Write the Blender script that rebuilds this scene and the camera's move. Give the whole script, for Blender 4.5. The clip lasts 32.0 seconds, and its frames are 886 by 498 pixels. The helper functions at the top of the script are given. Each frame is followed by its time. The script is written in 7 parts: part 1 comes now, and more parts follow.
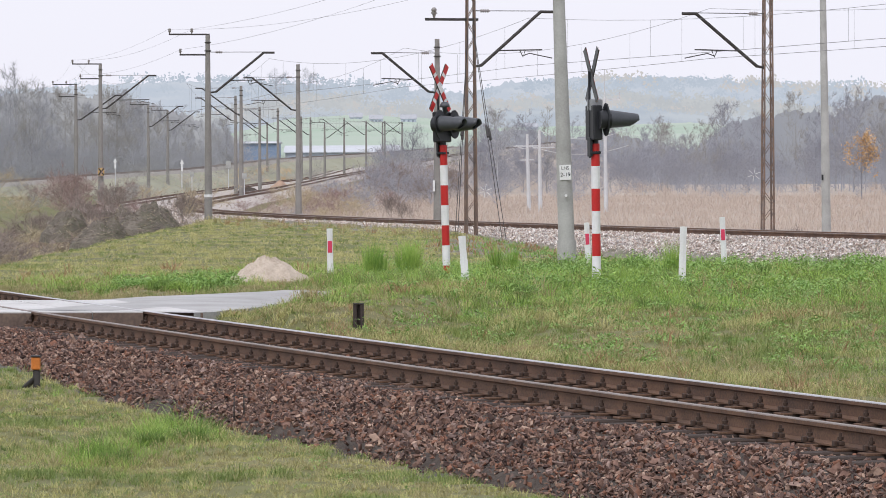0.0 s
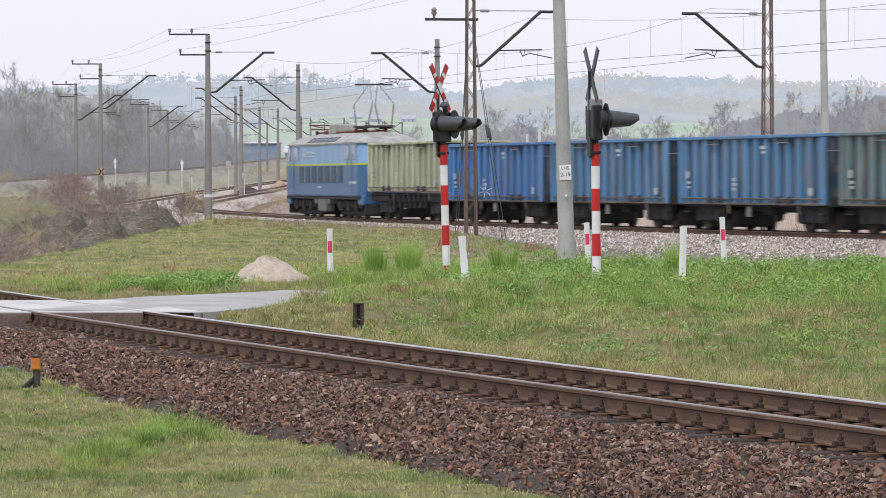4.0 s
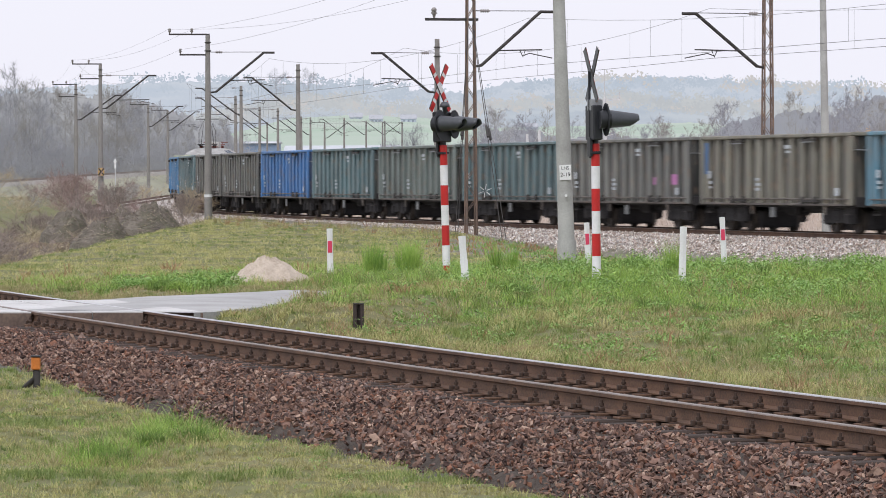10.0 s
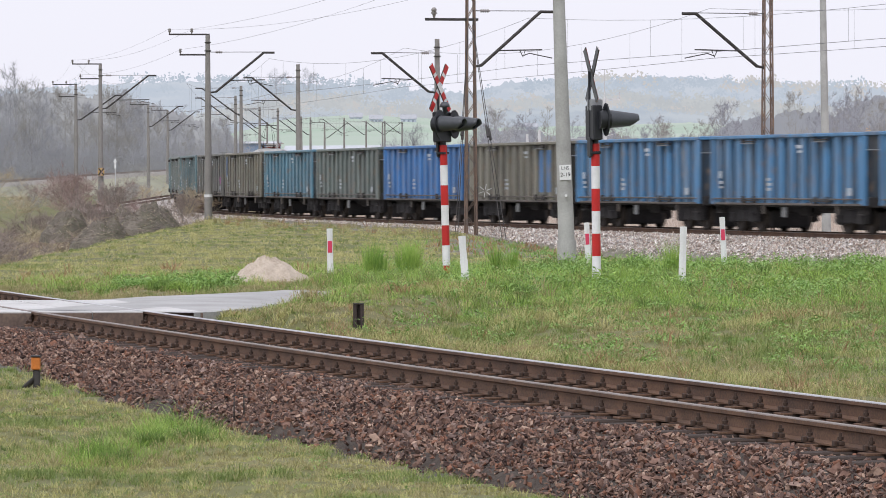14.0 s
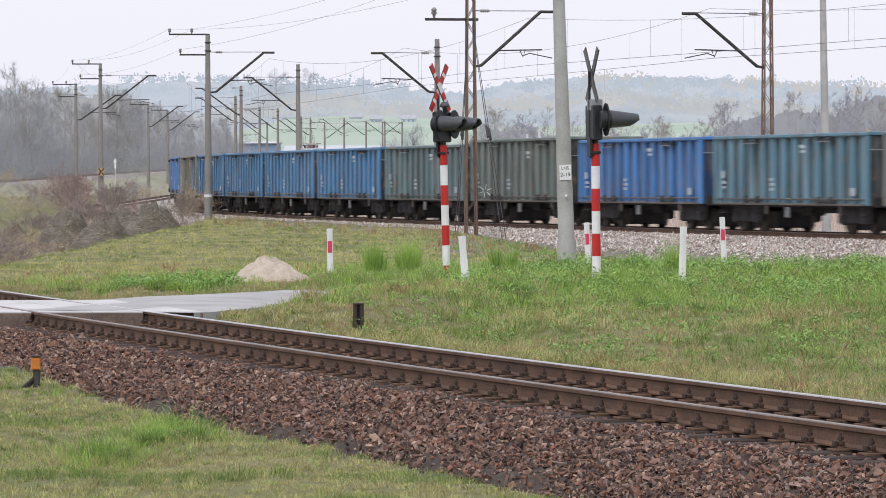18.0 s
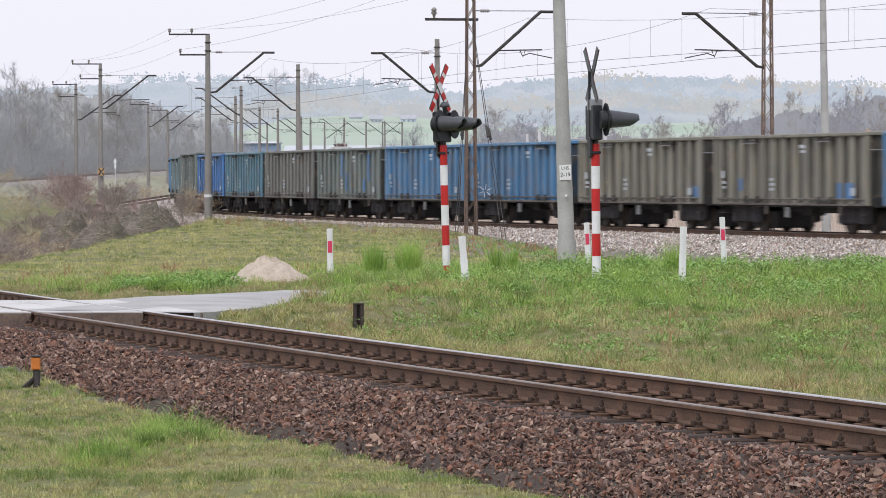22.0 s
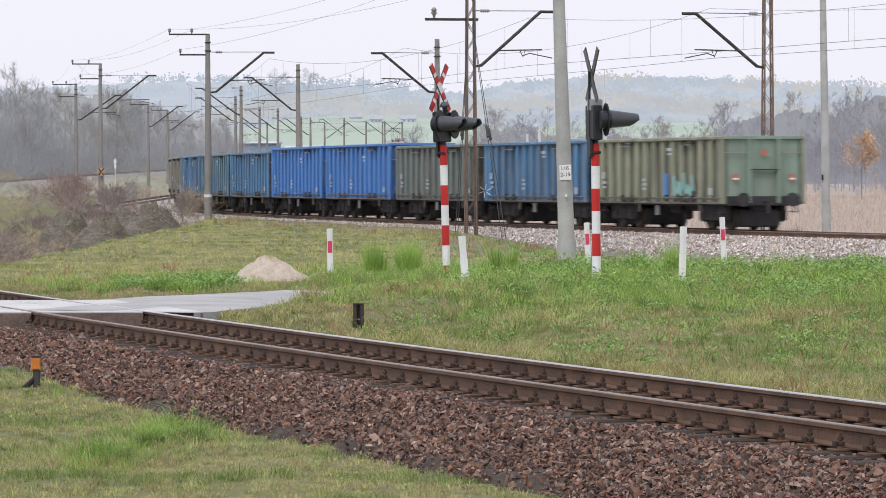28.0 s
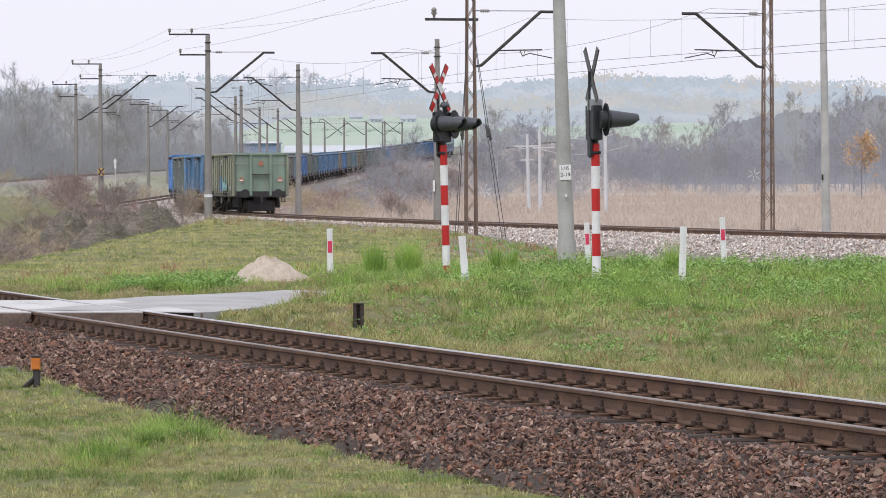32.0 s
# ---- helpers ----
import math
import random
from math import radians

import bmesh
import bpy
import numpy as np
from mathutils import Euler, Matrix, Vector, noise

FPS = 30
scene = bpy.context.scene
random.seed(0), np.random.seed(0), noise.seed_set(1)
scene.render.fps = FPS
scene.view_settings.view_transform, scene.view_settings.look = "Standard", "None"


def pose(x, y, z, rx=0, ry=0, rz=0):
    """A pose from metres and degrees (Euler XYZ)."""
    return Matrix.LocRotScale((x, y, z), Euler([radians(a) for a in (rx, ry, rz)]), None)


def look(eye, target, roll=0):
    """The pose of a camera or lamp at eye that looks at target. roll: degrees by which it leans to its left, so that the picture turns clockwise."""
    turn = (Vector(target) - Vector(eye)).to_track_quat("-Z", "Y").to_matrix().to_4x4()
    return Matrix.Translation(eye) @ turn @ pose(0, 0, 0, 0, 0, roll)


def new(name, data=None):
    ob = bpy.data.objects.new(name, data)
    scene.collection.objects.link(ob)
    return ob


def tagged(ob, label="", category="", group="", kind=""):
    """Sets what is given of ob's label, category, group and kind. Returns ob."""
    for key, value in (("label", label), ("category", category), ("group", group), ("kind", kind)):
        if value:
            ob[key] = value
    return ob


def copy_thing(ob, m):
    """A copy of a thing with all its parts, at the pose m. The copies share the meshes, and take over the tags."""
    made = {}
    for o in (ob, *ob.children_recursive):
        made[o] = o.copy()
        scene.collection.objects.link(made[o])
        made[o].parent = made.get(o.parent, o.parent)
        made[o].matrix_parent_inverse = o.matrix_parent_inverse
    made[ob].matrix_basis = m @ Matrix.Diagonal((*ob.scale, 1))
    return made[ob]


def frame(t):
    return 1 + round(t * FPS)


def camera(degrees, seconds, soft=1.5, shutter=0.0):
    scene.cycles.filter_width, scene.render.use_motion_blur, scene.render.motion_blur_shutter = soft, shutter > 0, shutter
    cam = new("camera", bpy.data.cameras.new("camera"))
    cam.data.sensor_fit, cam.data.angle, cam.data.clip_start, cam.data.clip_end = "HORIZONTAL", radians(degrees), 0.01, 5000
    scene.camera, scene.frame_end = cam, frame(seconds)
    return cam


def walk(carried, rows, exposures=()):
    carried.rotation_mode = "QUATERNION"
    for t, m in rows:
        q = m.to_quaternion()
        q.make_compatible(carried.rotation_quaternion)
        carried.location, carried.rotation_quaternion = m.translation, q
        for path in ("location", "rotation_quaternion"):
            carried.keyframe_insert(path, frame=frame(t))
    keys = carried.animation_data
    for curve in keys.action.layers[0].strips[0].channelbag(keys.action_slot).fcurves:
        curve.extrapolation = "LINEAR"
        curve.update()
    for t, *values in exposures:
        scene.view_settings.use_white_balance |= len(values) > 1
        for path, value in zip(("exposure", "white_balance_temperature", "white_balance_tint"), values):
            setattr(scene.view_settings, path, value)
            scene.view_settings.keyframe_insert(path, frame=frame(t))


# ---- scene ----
SECONDS = 32.0
EYE = (0.0, 0.0, 2.062)
cam = camera(12.095, SECONDS, soft=0.9, shutter=0.6)
VIEW = look(EYE, (0.0, 100.0, 2.062 - 1.893), roll=-0.172)
walk(cam, [(0.0, VIEW), (SECONDS, VIEW)])

# ---- world and light: a bright overcast day ----
SUN_EL, SUN_ROT = radians(54), radians(205)
world = bpy.data.worlds.new("overcast_sky")
scene.world = world
world.use_nodes = True
wn = world.node_tree.nodes
wl = world.node_tree.links
wn.clear()
w_out = wn.new("ShaderNodeOutputWorld")
w_mix = wn.new("ShaderNodeMixShader")
w_sky = wn.new("ShaderNodeTexSky")
w_sky.sky_type = "NISHITA"
w_sky.sun_disc = False
w_sky.sun_elevation, w_sky.sun_rotation = SUN_EL, SUN_ROT
w_sky.air_density, w_sky.dust_density = 1.0, 4.0
w_b1 = wn.new("ShaderNodeBackground")
w_b1.inputs["Strength"].default_value = 0.10
w_b2 = wn.new("ShaderNodeBackground")
w_b2.inputs["Color"].default_value = (0.905, 0.90, 1.0, 1)
w_b2.inputs["Strength"].default_value = 1.10
w_mix.inputs[0].default_value = 0.88
wl.new(w_sky.outputs[0], w_b1.inputs[0])
wl.new(w_b1.outputs[0], w_mix.inputs[1])
wl.new(w_b2.outputs[0], w_mix.inputs[2])
wl.new(w_mix.outputs[0], w_out.inputs[0])
sun = new("sun", bpy.data.lights.new("sun", "SUN"))
sun.data.energy, sun.data.angle, sun.data.color = 1.65, radians(24), (0.95, 0.975, 1.0)
sun.matrix_world = look((0, 0, 0), (math.sin(SUN_ROT) * -math.cos(SUN_EL), math.cos(SUN_ROT) * -math.cos(SUN_EL), -math.sin(SUN_EL)))
scene.view_settings.exposure = 0.0

# ---- materials ----
def rgb(c):
    return (c[0], c[1], c[2], 1.0)


def mat(name, col, col2=None, rough=0.8, metal=0.0, scale=3.0, fine=40.0, bump=0.15, island=0.0, objr=0.0, grime=None, grime_amt=0.0, gscale=1.2, spec=0.4, stretch=(1, 1, 1), dist=0.01, leaf=0.0):
    """Two scales of colour variation, an optional layer of grime, and fine relief."""
    m = bpy.data.materials.new(name)
    m.use_nodes = True
    n, l = m.node_tree.nodes, m.node_tree.links
    bsdf = n["Principled BSDF"]
    bsdf.inputs["Roughness"].default_value = rough
    bsdf.inputs["Metallic"].default_value = metal
    bsdf.inputs["Specular IOR Level"].default_value = spec
    col2 = col2 or tuple(c * 0.7 for c in col)
    tc = n.new("ShaderNodeTexCoord")
    mp = n.new("ShaderNodeMapping")
    mp.inputs["Scale"].default_value = stretch
    l.new(tc.outputs["Object"], mp.inputs[0])
    big, small = n.new("ShaderNodeTexNoise"), n.new("ShaderNodeTexNoise")
    for t, s, d in ((big, scale, 4), (small, fine, 3)):
        t.inputs["Scale"].default_value = s
        t.inputs["Detail"].default_value = d
        l.new(mp.outputs[0], t.inputs["Vector"])
    add = n.new("ShaderNodeMath")
    add.operation = "MULTIPLY_ADD"
    add.inputs[1].default_value = 0.45
    l.new(small.outputs[0], add.inputs[0])
    half = n.new("ShaderNodeMath")
    half.operation = "MULTIPLY"
    half.inputs[1].default_value = 0.55
    l.new(big.outputs[0], half.inputs[0])
    l.new(half.outputs[0], add.inputs[2])
    ramp = n.new("ShaderNodeMapRange")
    ramp.inputs[1].default_value, ramp.inputs[2].default_value = 0.36, 0.64
    l.new(add.outputs[0], ramp.inputs[0])
    fac = ramp.outputs[0]
    if island or objr:
        src = n.new("ShaderNodeNewGeometry").outputs["Random Per Island"] if island else n.new("ShaderNodeObjectInfo").outputs["Random"]
        mx = n.new("ShaderNodeMix")
        mx.inputs[0].default_value = island or objr
        l.new(fac, mx.inputs[2])
        l.new(src, mx.inputs[3])
        fac = mx.outputs[0]
    cm = n.new("ShaderNodeMix")
    cm.data_type = "RGBA"
    cm.inputs[6].default_value, cm.inputs[7].default_value = rgb(col), rgb(col2)
    l.new(fac, cm.inputs[0])
    out = cm.outputs[2]
    if grime:
        g = n.new("ShaderNodeTexNoise")
        g.inputs["Scale"].default_value = gscale
        g.inputs["Detail"].default_value = 5
        l.new(mp.outputs[0], g.inputs["Vector"])
        gr = n.new("ShaderNodeMapRange")
        gr.inputs[1].default_value, gr.inputs[2].default_value = 0.45, 0.75
        gr.inputs[4].default_value = grime_amt
        l.new(g.outputs[0], gr.inputs[0])
        gm = n.new("ShaderNodeMix")
        gm.data_type = "RGBA"
        gm.inputs[7].default_value = rgb(grime)
        l.new(gr.outputs[0], gm.inputs[0])
        l.new(out, gm.inputs[6])
        out = gm.outputs[2]
    l.new(out, bsdf.inputs["Base Color"])
    if leaf:
        tr, ms, mo = n.new("ShaderNodeBsdfTranslucent"), n.new("ShaderNodeMixShader"), n["Material Output"]
        ms.inputs[0].default_value = leaf
        l.new(out, tr.inputs[0])
        l.new(bsdf.outputs[0], ms.inputs[1])
        l.new(tr.outputs[0], ms.inputs[2])
        l.new(ms.outputs[0], mo.inputs[0])
    if bump:
        b = n.new("ShaderNodeBump")
        b.inputs["Strength"].default_value = bump
        b.inputs["Distance"].default_value = dist
        l.new(small.outputs[0], b.inputs["Height"])
        l.new(b.outputs[0], bsdf.inputs["Normal"])
    return m


STEEL_RUST = mat("rusty_rail_steel", (0.175, 0.096, 0.058), (0.075, 0.045, 0.032), 0.75, 0.0, 2, 50, 0.2)
STEEL_SHINY = mat("worn_rail_head", (0.55, 0.55, 0.56), (0.42, 0.40, 0.38), 0.28, 0.9, 2, 30, 0.05)
RAIL_DARK = mat("dull_rail_head", (0.30, 0.25, 0.22), (0.20, 0.16, 0.14), 0.5, 0.5, 2, 30, 0.05)
TIMBER_DARK = mat("creosoted_timber", (0.075, 0.052, 0.042), (0.035, 0.026, 0.022), 0.9, 0, 3, 30, 0.5, stretch=(1, 8, 1), objr=0.3)


def rock_mat(name, tones, rough=0.9):
    """Broken stone in several rock colours, one for each stone, with a fine mottle."""
    m = bpy.data.materials.new(name)
    m.use_nodes = True
    n, l = m.node_tree.nodes, m.node_tree.links
    b = n["Principled BSDF"]
    b.inputs["Roughness"].default_value = rough
    b.inputs["Specular IOR Level"].default_value = 0.25
    geo, ramp, tc, tx, mx, mr = (n.new(k) for k in ("ShaderNodeNewGeometry", "ShaderNodeValToRGB", "ShaderNodeTexCoord", "ShaderNodeTexNoise", "ShaderNodeMix", "ShaderNodeMapRange"))
    els = ramp.color_ramp.elements
    ramp.color_ramp.interpolation = "CONSTANT"
    els[0].position, els[0].color = 0.0, rgb(tones[0])
    els[1].position, els[1].color = 1.0 / len(tones), rgb(tones[1])
    for i in range(2, len(tones)):
        els.new(i / len(tones)).color = rgb(tones[i])
    tx.inputs["Scale"].default_value, tx.inputs["Detail"].default_value = 26.0, 4
    mr.inputs[1].default_value, mr.inputs[2].default_value = 0.3, 0.7
    mr.inputs[3].default_value, mr.inputs[4].default_value = 0.65, 1.3
    mx.data_type, mx.blend_type = "RGBA", "MULTIPLY"
    mx.inputs[0].default_value = 1.0
    l.new(geo.outputs["Random Per Island"], ramp.inputs[0])
    l.new(tc.outputs["Object"], tx.inputs["Vector"])
    l.new(tx.outputs[0], mr.inputs[0])
    l.new(ramp.outputs[0], mx.inputs[6])
    l.new(mr.outputs[0], mx.inputs[7])
    l.new(mx.outputs[2], b.inputs["Base Color"])
    return m


BALLAST_BROWN = rock_mat("brown_ballast_stone", [(0.178, 0.106, 0.081), (0.251, 0.152, 0.112), (0.105, 0.065, 0.053), (0.210, 0.127, 0.099), (0.377, 0.260, 0.199), (0.146, 0.098, 0.084), (0.273, 0.191, 0.160), (0.231, 0.113, 0.076), (0.074, 0.047, 0.041), (0.188, 0.113, 0.087)])
BALLAST_PALE = rock_mat("pale_ballast_stone", [(0.62, 0.55, 0.50), (0.78, 0.73, 0.69), (0.42, 0.33, 0.285), (0.56, 0.46, 0.40), (0.86, 0.82, 0.78), (0.33, 0.275, 0.25), (0.64, 0.53, 0.45), (0.50, 0.47, 0.45), (0.70, 0.64, 0.60)])
BED_DULL = mat("dull_stone_bed", (0.34, 0.315, 0.285), (0.25, 0.235, 0.21), 0.95, 0, 2, 10, 0.5, dist=0.04)
BED_BROWN = mat("ballast_bed", (0.095, 0.074, 0.06), (0.04, 0.031, 0.026), 0.95, 0, 6, 30, 0.8, dist=0.03)
BED_PALE = mat("pale_ballast_bed", (0.56, 0.51, 0.47), (0.36, 0.32, 0.29), 0.95, 0, 5, 14, 0.8, dist=0.04)
SOIL_DARK = mat("damp_dark_soil", (0.135, 0.12, 0.10), (0.07, 0.062, 0.052), 0.95, 0, 2.0, 12, 0.9, grime=(0.12, 0.14, 0.05), grime_amt=0.5, gscale=1.5, dist=0.04)
SOIL = mat("dark_soil", (0.27, 0.24, 0.20), (0.13, 0.12, 0.095), 0.95, 0, 1.2, 7, 0.9, grime=(0.15, 0.165, 0.07), grime_amt=0.6, gscale=0.9, dist=0.05)
CONCRETE = mat("weathered_concrete", (0.46, 0.46, 0.44), (0.34, 0.34, 0.325), 0.9, 0, 1.2, 25, 0.25, grime=(0.22, 0.21, 0.2), grime_amt=0.35)
CONCRETE_DARK = mat("grey_concrete_mast", (0.29, 0.275, 0.255), (0.205, 0.195, 0.185), 0.9, 0, 1.0, 20, 0.25)
CONCRETE_PALE = mat("pale_concrete_slab", (0.60, 0.59, 0.58), (0.48, 0.47, 0.46), 0.85, 0, 1.2, 20, 0.3, grime=(0.3, 0.28, 0.26), grime_amt=0.35, objr=0.3)
WHITE_PAINT = mat("white_paint", (0.80, 0.80, 0.80), (0.70, 0.70, 0.70), 0.5, 0, 4, 40, 0.05, grime=(0.45, 0.42, 0.38), grime_amt=0.3, gscale=3)
RED_PAINT = mat("red_paint", (0.55, 0.022, 0.02), (0.44, 0.02, 0.018), 0.45, 0, 4, 40, 0.05)
RED_FILM = mat("red_reflective_film", (0.72, 0.06, 0.13), (0.62, 0.05, 0.11), 0.35, 0, 4, 40, 0.02)
BLACK_PAINT = mat("black_paint", (0.022, 0.024, 0.028), (0.014, 0.015, 0.018), 0.45, 0, 4, 40, 0.05)
HOOD_GREY = mat("grey_plastic_hood", (0.075, 0.08, 0.09), (0.055, 0.059, 0.067), 0.42, 0, 4, 40, 0.03)
GALV = mat("galvanised_steel", (0.36, 0.37, 0.38), (0.26, 0.27, 0.28), 0.5, 0.6, 4, 40, 0.05)
RUST_PAINT = mat("rusty_painted_lattice", (0.27, 0.175, 0.125), (0.12, 0.105, 0.10), 0.8, 0.1, 3, 20, 0.2)
IRON_DARK = mat("dark_iron", (0.085, 0.078, 0.075), (0.05, 0.046, 0.044), 0.7, 0.4, 3, 20, 0.1)
WIRE = mat("weathered_wire", (0.27, 0.27, 0.285), (0.21, 0.21, 0.22), 0.6, 0.5, 3, 20, 0)
PORCELAIN = mat("glazed_insulator", (0.33, 0.31, 0.30), (0.22, 0.20, 0.19), 0.25, 0, 3, 20, 0)
SAND = mat("damp_sand", (0.60, 0.51, 0.42), (0.42, 0.345, 0.28), 0.95, 0, 5.0, 30, 0.8, dist=0.03)
ORANGE = mat("orange_paint", (0.62, 0.20, 0.035), (0.48, 0.15, 0.03), 0.55, 0, 6, 40, 0.1)
DRY_MEADOW = mat("dry_meadow", (0.49, 0.42, 0.355), (0.36, 0.31, 0.265), 0.95, 0, 0.12, 1.5, 0.5, dist=0.05)
GROUND_GRASS = mat("grass_turf", (0.115, 0.132, 0.044), (0.185, 0.175, 0.078), 0.95, 0, 0.18, 2.2, 0.5, grime=(0.17, 0.13, 0.075), grime_amt=0.55, gscale=0.5, dist=0.05)
BLADE_GREEN = mat("grass_blades_green", (0.065, 0.13, 0.022), (0.41, 0.46, 0.16), 0.6, 0, 0.9, 7, 0, island=0.5, leaf=0.25)
BLADE_DRY = mat("grass_blades_dry", (0.20, 0.195, 0.07), (0.58, 0.50, 0.28), 0.7, 0, 0.9, 7, 0, island=0.5, leaf=0.25)
BLADE_MEADOW = mat("yellowing_meadow_blades", (0.33, 0.345, 0.11), (0.68, 0.61, 0.31), 0.7, 0, 0.9, 7, 0, island=0.5, leaf=0.25)
BLADE_LUSH = mat("lush_grass_blades", (0.10, 0.245, 0.03), (0.53, 0.69, 0.18), 0.55, 0, 1.2, 7, 0, island=0.5, leaf=0.3)
REED = mat("dry_reed", (0.60, 0.495, 0.42), (0.47, 0.385, 0.325), 0.9, 0, 0.12, 2, 0, island=0.5, leaf=0.3)
TWIG_BROWN = mat("bare_bramble", (0.36, 0.295, 0.265), (0.205, 0.17, 0.15), 0.9, 0, 0.6, 5, 0, island=0.6)
# Far twigs: haze is blended into the base colour, translucency flattens shading.
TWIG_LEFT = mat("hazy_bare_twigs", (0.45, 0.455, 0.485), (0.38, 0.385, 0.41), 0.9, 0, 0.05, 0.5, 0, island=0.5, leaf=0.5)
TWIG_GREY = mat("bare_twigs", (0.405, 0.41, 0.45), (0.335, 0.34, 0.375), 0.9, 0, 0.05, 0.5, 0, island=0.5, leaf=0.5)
TWIG_RED = mat("reddish_bare_bramble", (0.38, 0.275, 0.25), (0.26, 0.195, 0.18), 0.9, 0, 0.6, 5, 0, island=0.6)
TWIG_DARK = mat("dark_dead_bramble", (0.21, 0.18, 0.15), (0.11, 0.097, 0.083), 0.9, 0, 0.6, 5, 0, island=0.6)
TWIG_STRAW = mat("straw_coloured_weeds", (0.55, 0.465, 0.33), (0.39, 0.32, 0.225), 0.9, 0, 0.6, 5, 0, island=0.6)
# These two are also lightened by painted-in haze.
TWIG_PALE = mat("hazed_pale_twigs", (0.66, 0.665, 0.69), (0.58, 0.58, 0.60), 0.9, 0, 0.05, 0.5, 0, island=0.5, leaf=0.5)
TWIG_OLIVE = mat("hazed_olive_foliage", (0.42, 0.405, 0.38), (0.35, 0.34, 0.32), 0.9, 0, 0.05, 0.5, 0, island=0.5, leaf=0.5)
LEAF_ORANGE = mat("orange_autumn_leaves", (0.66, 0.42, 0.20), (0.56, 0.38, 0.22), 0.8, 0, 0.5, 4, 0, island=0.6)
BANK_GRASS = mat("dull_bank_grass", (0.36, 0.355, 0.275), (0.28, 0.28, 0.20), 0.95, 0, 0.10, 1.2, 0.6, grime=(0.24, 0.25, 0.15), grime_amt=0.6, gscale=0.06, dist=0.1)
WEED_LEAF = mat("dark_weed_leaves", (0.095, 0.225, 0.04), (0.38, 0.55, 0.16), 0.5, 0, 1.2, 7, 0, island=0.5, leaf=0.2)
BLADE_DEEP = mat("deep_green_blades", (0.055, 0.125, 0.022), (0.24, 0.36, 0.085), 0.55, 0, 1.2, 7, 0, island=0.45, leaf=0.25)
BLADE_RUST = mat("rusty_dead_stalks", (0.34, 0.20, 0.10), (0.46, 0.33, 0.19), 0.8, 0, 0.9, 7, 0, island=0.5, leaf=0.2)
ROAD_GREY = mat("grey_worn_road", (0.44, 0.435, 0.43), (0.33, 0.325, 0.32), 0.9, 0, 0.8, 25, 0.3, grime=(0.24, 0.22, 0.2), grime_amt=0.4)


